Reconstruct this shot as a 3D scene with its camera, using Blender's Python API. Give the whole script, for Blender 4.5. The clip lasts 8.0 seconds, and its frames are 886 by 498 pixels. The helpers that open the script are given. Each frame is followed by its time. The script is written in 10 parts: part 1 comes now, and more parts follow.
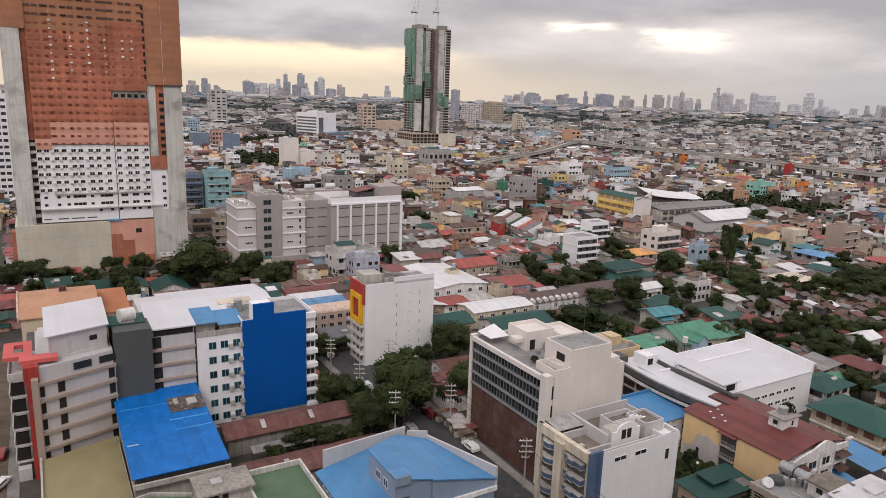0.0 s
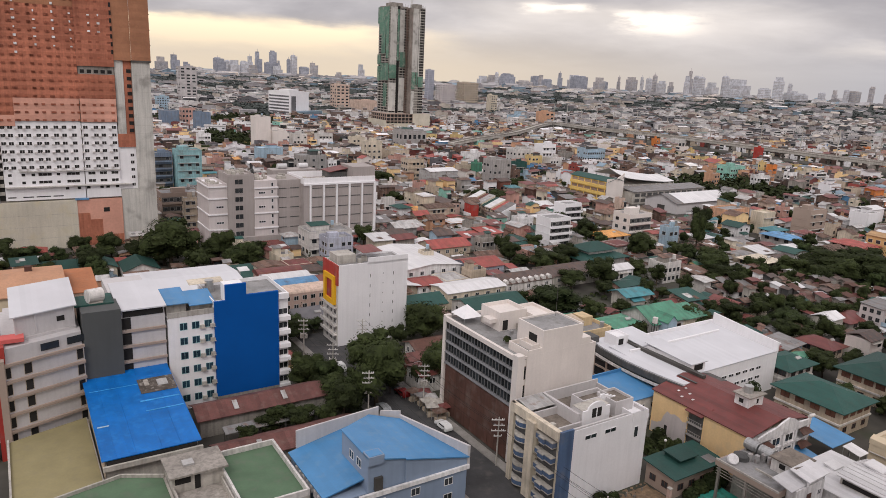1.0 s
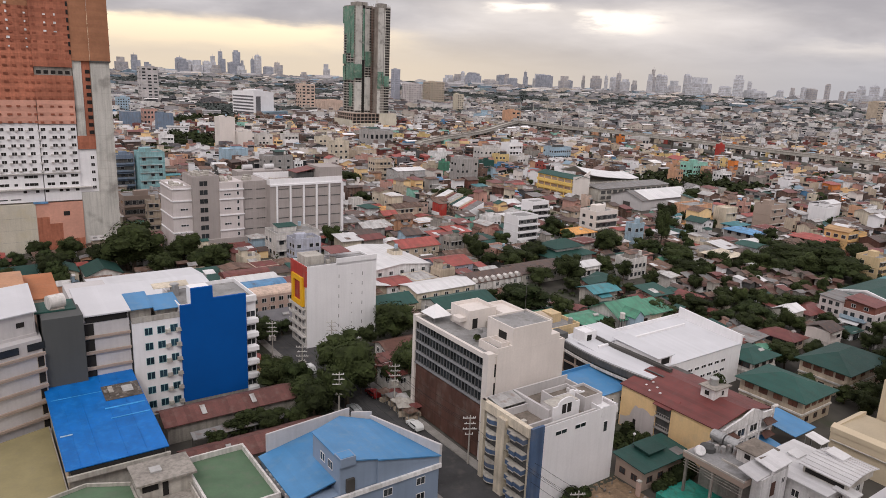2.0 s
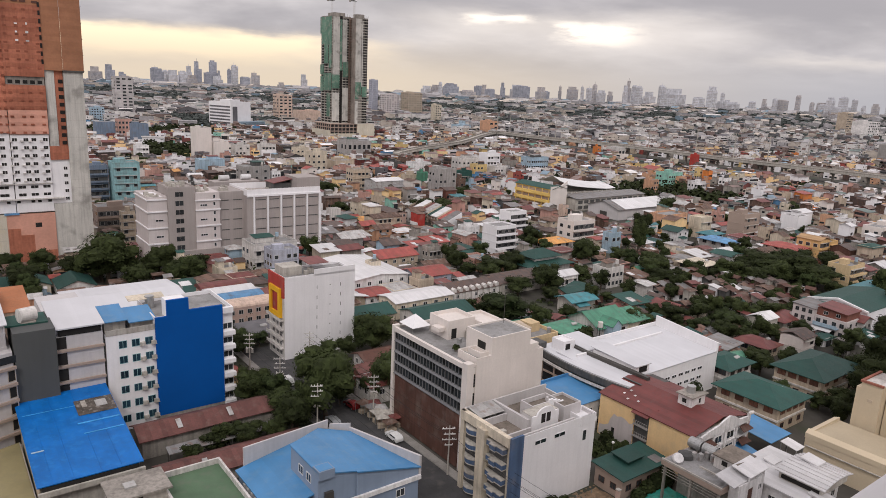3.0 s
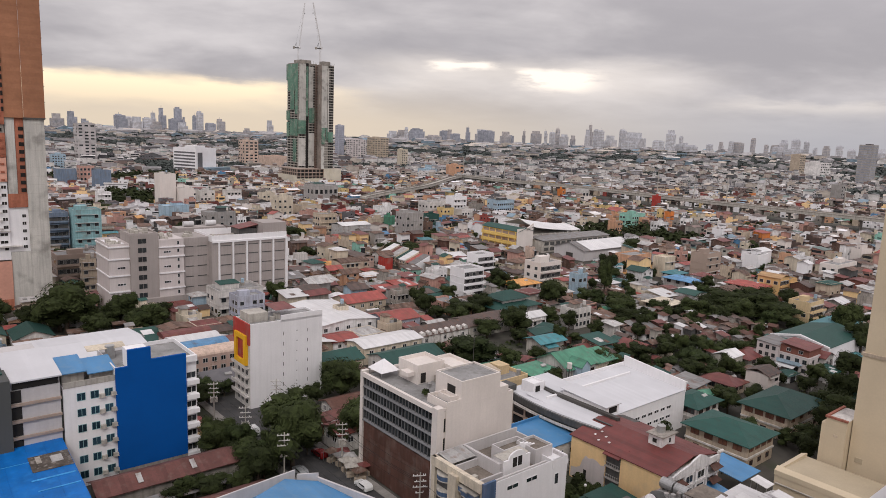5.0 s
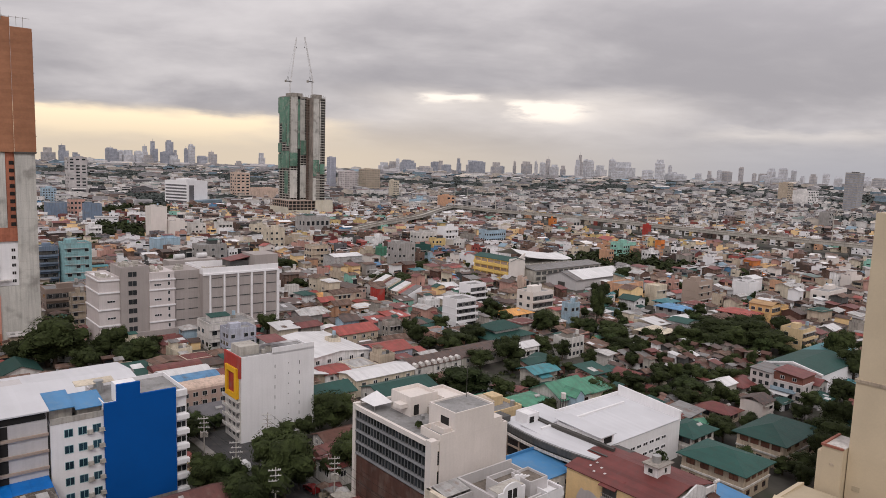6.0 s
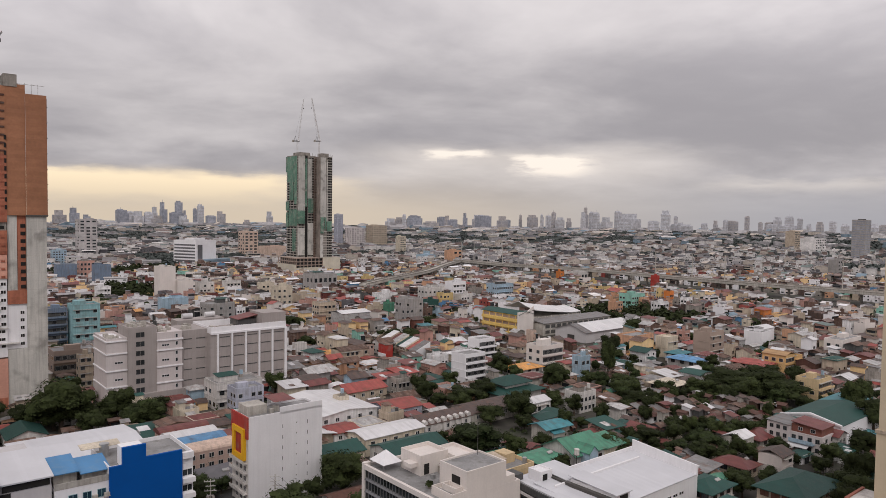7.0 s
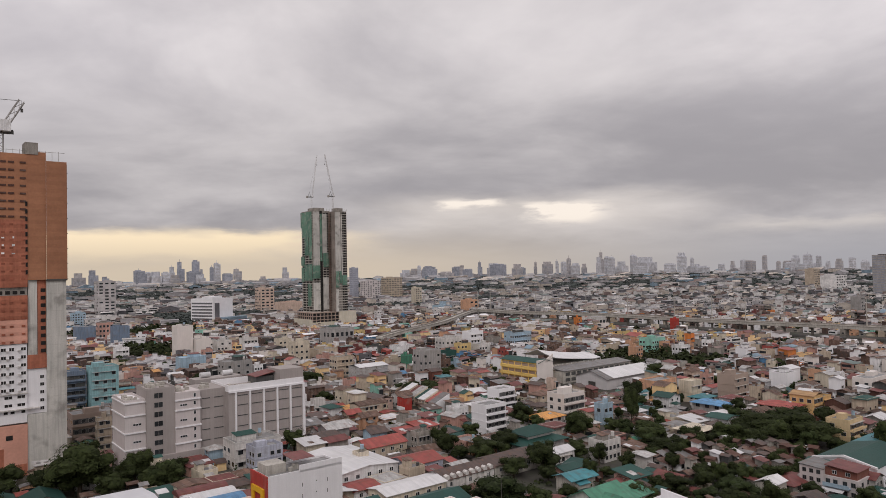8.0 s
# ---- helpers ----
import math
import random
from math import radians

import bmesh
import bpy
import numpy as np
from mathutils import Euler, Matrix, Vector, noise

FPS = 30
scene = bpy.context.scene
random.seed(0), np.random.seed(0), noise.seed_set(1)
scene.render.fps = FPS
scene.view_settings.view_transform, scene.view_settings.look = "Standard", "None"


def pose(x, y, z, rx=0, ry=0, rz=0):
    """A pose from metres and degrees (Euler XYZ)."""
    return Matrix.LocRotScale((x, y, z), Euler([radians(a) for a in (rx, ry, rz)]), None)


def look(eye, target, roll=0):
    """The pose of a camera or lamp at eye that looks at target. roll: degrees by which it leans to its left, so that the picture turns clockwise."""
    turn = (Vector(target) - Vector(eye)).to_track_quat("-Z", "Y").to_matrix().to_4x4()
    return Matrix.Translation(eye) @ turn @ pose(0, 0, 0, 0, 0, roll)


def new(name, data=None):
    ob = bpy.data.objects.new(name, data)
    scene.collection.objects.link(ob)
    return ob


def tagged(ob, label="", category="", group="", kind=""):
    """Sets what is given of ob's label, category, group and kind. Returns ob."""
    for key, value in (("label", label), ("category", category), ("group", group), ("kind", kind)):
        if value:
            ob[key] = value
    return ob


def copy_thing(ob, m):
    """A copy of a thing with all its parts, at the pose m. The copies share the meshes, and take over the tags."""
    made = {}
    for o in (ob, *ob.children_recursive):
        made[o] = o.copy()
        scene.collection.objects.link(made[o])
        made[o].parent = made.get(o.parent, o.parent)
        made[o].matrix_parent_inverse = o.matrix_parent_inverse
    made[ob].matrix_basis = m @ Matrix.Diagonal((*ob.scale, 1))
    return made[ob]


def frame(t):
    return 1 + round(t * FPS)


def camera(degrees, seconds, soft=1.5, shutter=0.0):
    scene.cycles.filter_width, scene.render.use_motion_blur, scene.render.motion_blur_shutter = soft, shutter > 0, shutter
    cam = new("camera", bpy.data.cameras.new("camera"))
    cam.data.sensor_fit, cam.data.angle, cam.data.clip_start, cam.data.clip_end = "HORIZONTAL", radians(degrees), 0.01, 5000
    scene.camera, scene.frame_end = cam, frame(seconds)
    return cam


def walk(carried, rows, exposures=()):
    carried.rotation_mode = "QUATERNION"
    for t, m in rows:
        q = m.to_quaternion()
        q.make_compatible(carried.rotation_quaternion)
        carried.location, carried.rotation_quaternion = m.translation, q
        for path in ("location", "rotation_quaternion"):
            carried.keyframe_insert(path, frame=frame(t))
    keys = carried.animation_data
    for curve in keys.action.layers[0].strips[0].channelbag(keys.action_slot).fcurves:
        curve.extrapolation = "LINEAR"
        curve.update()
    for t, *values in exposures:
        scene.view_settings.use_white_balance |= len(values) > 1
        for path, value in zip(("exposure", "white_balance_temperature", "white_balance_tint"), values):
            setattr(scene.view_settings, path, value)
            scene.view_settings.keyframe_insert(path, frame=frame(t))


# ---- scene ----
# camera: it turns on the spot on a high balcony, 68 m above the street
cam = camera(64.72, 8.0, soft=0.7)
EYE = (0.0, 0.0, 68.0)
PATH = [  # seconds, yaw, pitch, roll
    (0.0, -0.000, -12.649, -1.953),
    (0.5, -0.805, -13.378, -2.334),
    (1.0, -2.046, -14.134, -2.660),
    (1.5, -3.494, -14.201, -2.489),
    (3.0, -6.523, -13.165, -2.578),
    (3.5, -7.128, -12.416, -2.447),
    (4.0, -7.757, -11.487, -2.379),
    (4.5, -8.583, -10.344, -2.359),
    (6.0, -9.999, -6.990, -1.864),
    (6.5, -9.957, -4.532, -1.468),
    (7.0, -9.488, -2.524, -0.767),
    (7.5, -9.055, -0.348, 0.016),
    (8.0, -8.272, 1.584, 1.235),
]
walk(cam, [(t, pose(*EYE, 90 + pitch, roll, yaw)) for t, yaw, pitch, roll in PATH],
     exposures=[(0.0, 0.0), (3.0, 0.0), (4.5, -0.04), (6.0, -0.14), (8.0, -0.36)])

# ---- world and sun: a bright overcast, lightest overhead, with thin places low down ahead
world = bpy.data.worlds.new("overcast")
scene.world = world
world.use_nodes = True
WN, WL = world.node_tree.nodes, world.node_tree.links
WN.clear()


def wmath(op, a, b=None, c=None, clamp=False):
    n = WN.new("ShaderNodeMath")
    n.operation, n.use_clamp = op, clamp
    for i, x in enumerate((a, b, c)):
        if x is None:
            continue
        if isinstance(x, (int, float)):
            n.inputs[i].default_value = x
        else:
            WL.new(x, n.inputs[i])
    return n.outputs[0]


def wmix(f, a, b):
    n = WN.new("ShaderNodeMix")
    n.data_type = "RGBA"
    for sock, x in ((n.inputs[0], f), (n.inputs[6], a), (n.inputs[7], b)):
        if isinstance(x, (int, float)):
            sock.default_value = x
        elif isinstance(x, tuple):
            sock.default_value = (*x, 1)
        else:
            WL.new(x, sock)
    return n.outputs[2]


def wnoise(vec, scale, detail, rough=0.55):
    n = WN.new("ShaderNodeTexNoise")
    n.inputs["Scale"].default_value, n.inputs["Detail"].default_value, n.inputs["Roughness"].default_value = scale, detail, rough
    WL.new(vec, n.inputs["Vector"])
    return n.outputs[0]


def wsmooth(x, lo, hi):
    n = WN.new("ShaderNodeMapRange")
    n.interpolation_type = "SMOOTHSTEP"
    WL.new(x, n.inputs[0])
    n.inputs[1].default_value, n.inputs[2].default_value = lo, hi
    return n.outputs[0]


coord = WN.new("ShaderNodeTexCoord")
sep = WN.new("ShaderNodeSeparateXYZ")
WL.new(coord.outputs["Generated"], sep.inputs[0])
DX, DY, DZ = sep.outputs
up = wmath("MAXIMUM", DZ, 0.0)
# the cloud sheet, flattened towards the horizon
dep = wmath("ADD", up, 0.19)
comb = WN.new("ShaderNodeCombineXYZ")
WL.new(wmath("DIVIDE", DX, dep), comb.inputs[0])
WL.new(wmath("DIVIDE", DY, dep), comb.inputs[1])
# slow swirls bend the sheet, so that the billows lie aslant
swirl = WN.new("ShaderNodeTexNoise")
swirl.inputs["Scale"].default_value, swirl.inputs["Detail"].default_value = 0.45, 2.0
WL.new(comb.outputs[0], swirl.inputs["Vector"])
bent = WN.new("ShaderNodeVectorMath")
bent.operation = "MULTIPLY_ADD"
WL.new(swirl.outputs["Color"], bent.inputs[0])
bent.inputs[1].default_value = (0.9, 0.9, 0.0)
WL.new(comb.outputs[0], bent.inputs[2])
big = wnoise(bent.outputs[0], 0.50, 6.0, 0.52)
middle = wnoise(bent.outputs[0], 1.25, 5.0, 0.55)
fine = wnoise(bent.outputs[0], 3.2, 5.0, 0.58)
lump = wmath("ADD", wmath("MULTIPLY", big, 0.62), wmath("ADD", wmath("MULTIPLY", middle, 0.26), wmath("MULTIPLY", fine, 0.12)))
thin = wsmooth(lump, 0.38, 0.63)
sheet = wmix(thin, (0.41, 0.385, 0.405), (0.70, 0.655, 0.66))
# thin places near the horizon ahead, where the light comes through
az = wmath("ARCTAN2", DX, DY)  # radians to the right of straight ahead


rag_at = WN.new("ShaderNodeCombineXYZ")
WL.new(wmath("MULTIPLY", az, 11.0), rag_at.inputs[0])
WL.new(wmath("MULTIPLY", DZ, 48.0), rag_at.inputs[1])
rag = wnoise(rag_at.outputs[0], 1.0, 5.0, 0.6)
soft_rag = wnoise(rag_at.outputs[0], 0.45, 3.0, 0.5)
AZ = wmath("ADD", az, wmath("MULTIPLY", wmath("SUBTRACT", rag, 0.5), 0.10))


def gap(centre, half, low, high, soft_az, soft_el):
    side = wmath("SUBTRACT", 1.0, wsmooth(wmath("ABSOLUTE", wmath("SUBTRACT", AZ, centre)), half - soft_az, half + soft_az))
    return wmath("MULTIPLY", side, wmath("MULTIPLY", wsmooth(EL, low - soft_el, low + soft_el), wmath("SUBTRACT", 1.0, wsmooth(EL, high - soft_el * 0.5, high + soft_el * 0.5))))


EL = wmath("ADD", DZ, wmath("ADD", wmath("MULTIPLY", wmath("SUBTRACT", rag, 0.5), 0.022), wmath("MULTIPLY", wmath("SUBTRACT", soft_rag, 0.5), 0.030)))
band = wmath("MULTIPLY", gap(-0.25, 0.25, 0.022, 0.056, 0.09, 0.014), wsmooth(soft_rag, 0.26, 0.50))
hole_a = gap(0.188, 0.040, 0.087, 0.097, 0.018, 0.009)
hole_b = gap(0.318, 0.048, 0.065, 0.089, 0.026, 0.014)
hole_c = gap(0.640, 0.10, 0.042, 0.054, 0.05, 0.012)
glow = wmath("MULTIPLY", gap(0.27, 0.20, 0.050, 0.100, 0.12, 0.030), 0.40)
holes = wmath("ADD", wmath("MULTIPLY", wmath("ADD", hole_a, hole_b), wsmooth(rag, 0.34, 0.56)), wmath("ADD", wmath("MULTIPLY", hole_c, 0.45), glow), clamp=True)
sheet = wmix(band, sheet, (1.28, 1.04, 0.72))
sheet = wmix(holes, sheet, (1.15, 1.03, 0.92))
# murk along the horizon: warm to the left, blue-grey to the right
warm = wsmooth(az, -0.12, 0.70)
murk = wmix(warm, (0.775, 0.645, 0.495), (0.45, 0.44, 0.475))
sheet = wmix(wmath("MULTIPLY", wmath("SUBTRACT", 1.0, wsmooth(DZ, 0.0, 0.075)), 0.92), sheet, murk)
# an overcast sky is several times brighter overhead than low down
over = wmath("ADD", wmath("ADD", 1.12, wmath("MULTIPLY", wsmooth(DZ, 0.14, 0.33), 0.36)), wmath("MULTIPLY", wsmooth(DZ, 0.40, 0.95), 0.34))
bank = wsmooth(wmath("ABSOLUTE", wmath("SUBTRACT", az, 0.17)), 0.15, 0.60)  # the cloud sheet is thinner to either side
over = wmath("MULTIPLY", over, wmath("ADD", 1.0, wmath("MULTIPLY", wmath("MULTIPLY", bank, wsmooth(DZ, 0.10, 0.26)), 0.24)))
vm = WN.new("ShaderNodeVectorMath")
vm.operation = "SCALE"
WL.new(sheet, vm.inputs[0])
WL.new(over, vm.inputs[3])
cloud_bg = WN.new("ShaderNodeBackground")
WL.new(vm.outputs[0], cloud_bg.inputs[0])
cloud_bg.inputs[1].default_value = 1.0
sky = WN.new("ShaderNodeTexSky")
sky.sky_type, sky.sun_disc = "NISHITA", False
SUN_EL, SUN_AZ = 48.0, 190.0  # degrees; the sun stands behind the camera
sky.sun_elevation, sky.sun_rotation = radians(SUN_EL), radians(SUN_AZ)
sky_bg = WN.new("ShaderNodeBackground")
WL.new(sky.outputs[0], sky_bg.inputs[0])
sky_bg.inputs[1].default_value = 0.05
mixer = WN.new("ShaderNodeMixShader")
mixer.inputs[0].default_value = 0.95
WL.new(sky_bg.outputs[0], mixer.inputs[1])
WL.new(cloud_bg.outputs[0], mixer.inputs[2])
wout = WN.new("ShaderNodeOutputWorld")
WL.new(mixer.outputs[0], wout.inputs[0])

sun = new("sun", bpy.data.lights.new("sun", "SUN"))
sun.data.energy, sun.data.angle, sun.data.color = 1.05, radians(14), (1.0, 0.96, 0.90)
sx, sy = math.sin(radians(SUN_AZ)), math.cos(radians(SUN_AZ))
sun.matrix_world = look((sx * 300, sy * 300, 300 * math.tan(radians(SUN_EL))), (0, 0, 0))

# ---- materials
def mat(name, col, rough=0.8, metal=0.0, var=0.18, size=6.0, fine=0.35, bump=0.15, stain=None, streak=0.0, sheets=0.0, obj_var=0.10, spec=0.4):
    """A painted or weathered surface: patches at two scales, optional stains, rain streaks and sheet joints."""
    m = bpy.data.materials.new(name)
    m.use_nodes = True
    N, L = m.node_tree.nodes, m.node_tree.links
    N.clear()
    out = N.new("ShaderNodeOutputMaterial")
    bs = N.new("ShaderNodeBsdfPrincipled")
    L.new(bs.outputs[0], out.inputs[0])
    bs.inputs["Metallic"].default_value = metal
    bs.inputs["Specular IOR Level"].default_value = spec
    geo = N.new("ShaderNodeNewGeometry")
    info = N.new("ShaderNodeObjectInfo")

    def noise_of(scale, detail=4.0, stretch=None):
        n = N.new("ShaderNodeTexNoise")
        n.inputs["Scale"].default_value, n.inputs["Detail"].default_value = scale, detail
        if stretch:
            mp = N.new("ShaderNodeMapping")
            mp.inputs["Scale"].default_value = stretch
            L.new(geo.outputs["Position"], mp.inputs[0])
            L.new(mp.outputs[0], n.inputs["Vector"])
        else:
            L.new(geo.outputs["Position"], n.inputs["Vector"])
        return n.outputs[0]

    def ramp(x, lo, hi, a, b):
        r = N.new("ShaderNodeMapRange")
        L.new(x, r.inputs[0])
        for i, v in enumerate((lo, hi, a, b)):
            r.inputs[i + 1].default_value = v
        return r.outputs[0]

    def mul(a, b):
        r = N.new("ShaderNodeMath")
        r.operation = "MULTIPLY"
        for i, x in enumerate((a, b)):
            if isinstance(x, float):
                r.inputs[i].default_value = x
            else:
                L.new(x, r.inputs[i])
        return r.outputs[0]

    big = noise_of(1.0 / size)
    small = noise_of(1.0 / fine, 3.0)
    f = mul(ramp(big, 0.3, 0.7, 1 - var, 1 + var * 0.6), ramp(small, 0.3, 0.7, 1 - var * 0.5, 1 + var * 0.4))
    f = mul(f, ramp(info.outputs["Random"], 0, 1, 1 - obj_var, 1 + obj_var))
    if streak:
        f = mul(f, ramp(noise_of(1.0, 3.0, (1.6, 1.6, 0.10)), 0.42, 0.68, 1.0, 1 - streak))
    if sheets:
        tc = N.new("ShaderNodeTexCoord")
        sp = N.new("ShaderNodeSeparateXYZ")
        L.new(tc.outputs["Object"], sp.inputs[0])
        fl = N.new("ShaderNodeMath")
        fl.operation = "FLOOR"
        L.new(mul(sp.outputs[0], 1.1), fl.inputs[0])
        wn = N.new("ShaderNodeTexWhiteNoise")
        wn.noise_dimensions = "1D"
        L.new(fl.outputs[0], wn.inputs["W"])
        f = mul(f, ramp(wn.outputs["Value"], 0, 1, 1 - sheets, 1 + sheets))
    sc = N.new("ShaderNodeVectorMath")
    sc.operation = "SCALE"
    sc.inputs[0].default_value = col
    L.new(f, sc.inputs[3])
    colour = sc.outputs[0]
    if stain:
        mx = N.new("ShaderNodeMix")
        mx.data_type = "RGBA"
        L.new(ramp(noise_of(1.0 / (size * 0.45), 6.0), 0.52, 0.72, 0.0, stain[3]), mx.inputs[0])
        L.new(colour, mx.inputs[6])
        mx.inputs[7].default_value = (*stain[:3], 1)
        colour = mx.outputs[2]
    L.new(colour, bs.inputs["Base Color"])
    L.new(ramp(small, 0.2, 0.8, max(0.03, rough - 0.12), min(1, rough + 0.1)), bs.inputs["Roughness"])
    if bump:
        b = N.new("ShaderNodeBump")
        b.inputs["Strength"].default_value, b.inputs["Distance"].default_value = bump, 0.05
        L.new(small, b.inputs["Height"])
        L.new(b.outputs[0], bs.inputs["Normal"])
    return m


DIRT = (0.20, 0.17, 0.145, 0.42)
RUST = (0.16, 0.075, 0.045, 0.65)
GRIME = (0.10, 0.09, 0.08, 0.55)
M = {}


def paint(key, name, col, **kw):
    M[key] = mat(name, col, **{**dict(rough=0.8, streak=0.24, var=0.16, stain=DIRT), **kw})


for key, name, col in (
    ("white", "white_paint", (0.79, 0.77, 0.775)), ("offwhite", "off_white_paint", (0.62, 0.59, 0.57)), ("cream", "cream_paint", (0.64, 0.56, 0.45)),
    ("beige", "beige_paint", (0.50, 0.41, 0.32)), ("grey", "grey_paint", (0.36, 0.34, 0.33)), ("pale_blue", "pale_blue_paint", (0.36, 0.48, 0.58)),
    ("pale_peach", "pale_peach_paint", (0.60, 0.45, 0.37)), ("pink", "faded_pink_paint", (0.52, 0.30, 0.25)), ("yellow", "yellow_paint", (0.62, 0.46, 0.21)), ("peach", "peach_paint", (0.58, 0.33, 0.21)),
    ("mint", "mint_green_paint", (0.28, 0.55, 0.46)), ("teal", "light_teal_paint", (0.27, 0.47, 0.50)), ("brown", "brown_paint", (0.105, 0.048, 0.036)),
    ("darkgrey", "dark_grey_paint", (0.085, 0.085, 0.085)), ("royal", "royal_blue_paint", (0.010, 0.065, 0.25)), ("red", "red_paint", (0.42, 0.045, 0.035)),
    ("orange", "orange_paint", (0.62, 0.20, 0.05)), ("slate", "slate_blue_paint", (0.17, 0.22, 0.30)), ("navy", "navy_paint", (0.07, 0.115, 0.21)),
    ("lilac", "pale_lilac_paint", (0.43, 0.44, 0.52)), ("buff", "warm_buff_paint", (0.60, 0.47, 0.33)),
):
    paint(key, name, col)
M["royal"] = mat("royal_blue_paint", (0.001, 0.078, 0.33), rough=0.85, spec=0.15, var=0.08, bump=0.05, obj_var=0.02)
M["tan_deck"] = mat("tan_waterproofing", (0.44, 0.37, 0.27), rough=0.85, var=0.1, obj_var=0.02)
M["buff"] = mat("warm_buff_paint", (0.57, 0.475, 0.345), rough=0.8, var=0.06, bump=0.1, obj_var=0.02)
M["clean_white"] = mat("fresh_white_paint", (0.785, 0.77, 0.79), rough=0.7, var=0.05, streak=0.05, bump=0.08, obj_var=0.03)
M["pale_beige"] = mat("pale_beige_render", (0.70, 0.64, 0.605), rough=0.8, var=0.07, streak=0.05, obj_var=0.02, bump=0.1)
M["pale_yellow"] = mat("pale_yellow_paint", (0.85, 0.60, 0.32), rough=0.8, var=0.08, streak=0.06, obj_var=0.03, bump=0.1, stain=(0.45, 0.38, 0.30, 0.3))
M["wall_grey"] = mat("pale_grey_render", (0.515, 0.49, 0.495), rough=0.8, var=0.07, streak=0.07, obj_var=0.03, bump=0.1)
M["white_sheet"] = mat("clean_white_metal_sheet", (0.565, 0.565, 0.595), rough=0.45, var=0.06, sheets=0.03, obj_var=0.03, bump=0.05)
M["store_grey"] = mat("mid_grey_render", (0.365, 0.325, 0.312), rough=0.85, var=0.08, streak=0.08, obj_var=0.04, bump=0.1)
M["pinkish_white"] = mat("pinkish_white_render", (0.58, 0.525, 0.52), rough=0.8, var=0.07, streak=0.08, obj_var=0.04, bump=0.1)
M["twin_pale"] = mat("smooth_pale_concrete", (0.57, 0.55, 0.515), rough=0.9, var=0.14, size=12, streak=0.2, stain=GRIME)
M["concrete"] = mat("bare_concrete", (0.33, 0.30, 0.27), rough=0.9, var=0.25, stain=GRIME, streak=0.3)
M["concrete_pale"] = mat("pale_concrete", (0.47, 0.44, 0.40), rough=0.9, var=0.18, stain=DIRT, streak=0.25)
M["deck"] = mat("roof_deck_screed", (0.27, 0.265, 0.265), rough=0.9, var=0.25, size=4, stain=GRIME)
M["asphalt"] = mat("asphalt", (0.055, 0.054, 0.056), rough=0.9, var=0.3, size=5, stain=(0.12, 0.11, 0.10, 0.5))
M["paving"] = mat("concrete_paving", (0.25, 0.235, 0.22), rough=0.9, var=0.25, size=4, stain=GRIME)
M["ground"] = mat("city_ground", (0.070, 0.064, 0.055), rough=0.95, var=0.5, size=22, fine=3.0, stain=(0.045, 0.060, 0.028, 0.9))
for key, name, col in (
    ("r_green", "dark_green_metal_roofing", (0.020, 0.085, 0.068)), ("r_red", "red_metal_roofing", (0.30, 0.065, 0.055)), ("r_maroon", "maroon_metal_roofing", (0.155, 0.045, 0.042)),
    ("r_brown", "brown_metal_roofing", (0.080, 0.055, 0.048)), ("r_grey", "weathered_grey_metal_roofing", (0.185, 0.18, 0.18)), ("r_white", "white_metal_roofing", (0.74, 0.73, 0.74)),
    ("r_pale", "pale_galvanised_roofing", (0.40, 0.39, 0.385)), ("r_blue", "mid_blue_metal_roofing", (0.10, 0.24, 0.42)), ("r_leaf", "leaf_green_metal_roofing", (0.07, 0.23, 0.15)),
    ("r_orange", "orange_metal_roofing", (0.56, 0.27, 0.08)), ("r_teal", "teal_metal_roofing", (0.05, 0.19, 0.22)),
):
    M[key] = mat(name, col, rough=0.55, var=0.22, size=3.0, sheets=0.13, stain=RUST if key in ("r_grey", "r_pale", "r_brown", "r_red", "r_maroon") else GRIME, obj_var=0.18, bump=0.1)
M["r_green"] = mat("dark_green_metal_roofing", (0.014, 0.062, 0.052), rough=0.65, var=0.14, size=3.0, sheets=0.06, stain=(0.03, 0.055, 0.045, 0.5), obj_var=0.22, bump=0.08)
M["r_white"] = mat("white_metal_roofing", (0.60, 0.59, 0.60), rough=0.5, var=0.10, sheets=0.07, obj_var=0.10, bump=0.05, stain=(0.45, 0.42, 0.40, 0.25))
M["r_rust"] = mat("rusty_corrugated_iron", (0.135, 0.080, 0.060), rough=0.8, var=0.3, size=2.5, sheets=0.25, stain=(0.24, 0.20, 0.18, 0.55), obj_var=0.25)
M["bright_blue"] = mat("bright_blue_sheeting", (0.002, 0.125, 0.43), rough=0.5, var=0.17, size=3.0, fine=0.6, sheets=0.05, obj_var=0.02, bump=0.15, stain=(0.02, 0.20, 0.55, 0.5), spec=0.3)
M["sky_blue"] = mat("sky_blue_metal_roofing", (0.062, 0.215, 0.43), rough=0.45, var=0.10, size=4.0, sheets=0.035, obj_var=0.02, bump=0.05, stain=(0.16, 0.26, 0.36, 0.35))
M["moss_deck"] = mat("green_waterproofed_deck", (0.092, 0.155, 0.092), rough=0.85, var=0.16, size=3.5, stain=(0.13, 0.14, 0.11, 0.5), obj_var=0.03)
M["sand_deck"] = mat("sand_yellow_deck", (0.27, 0.23, 0.12), rough=0.85, var=0.12, size=4, stain=(0.22, 0.19, 0.12, 0.4), obj_var=0.03)
M["glass"] = mat("dark_window_glass", (0.030, 0.034, 0.038), rough=0.16, var=0.3, size=3, bump=0, obj_var=0.5, spec=0.5)
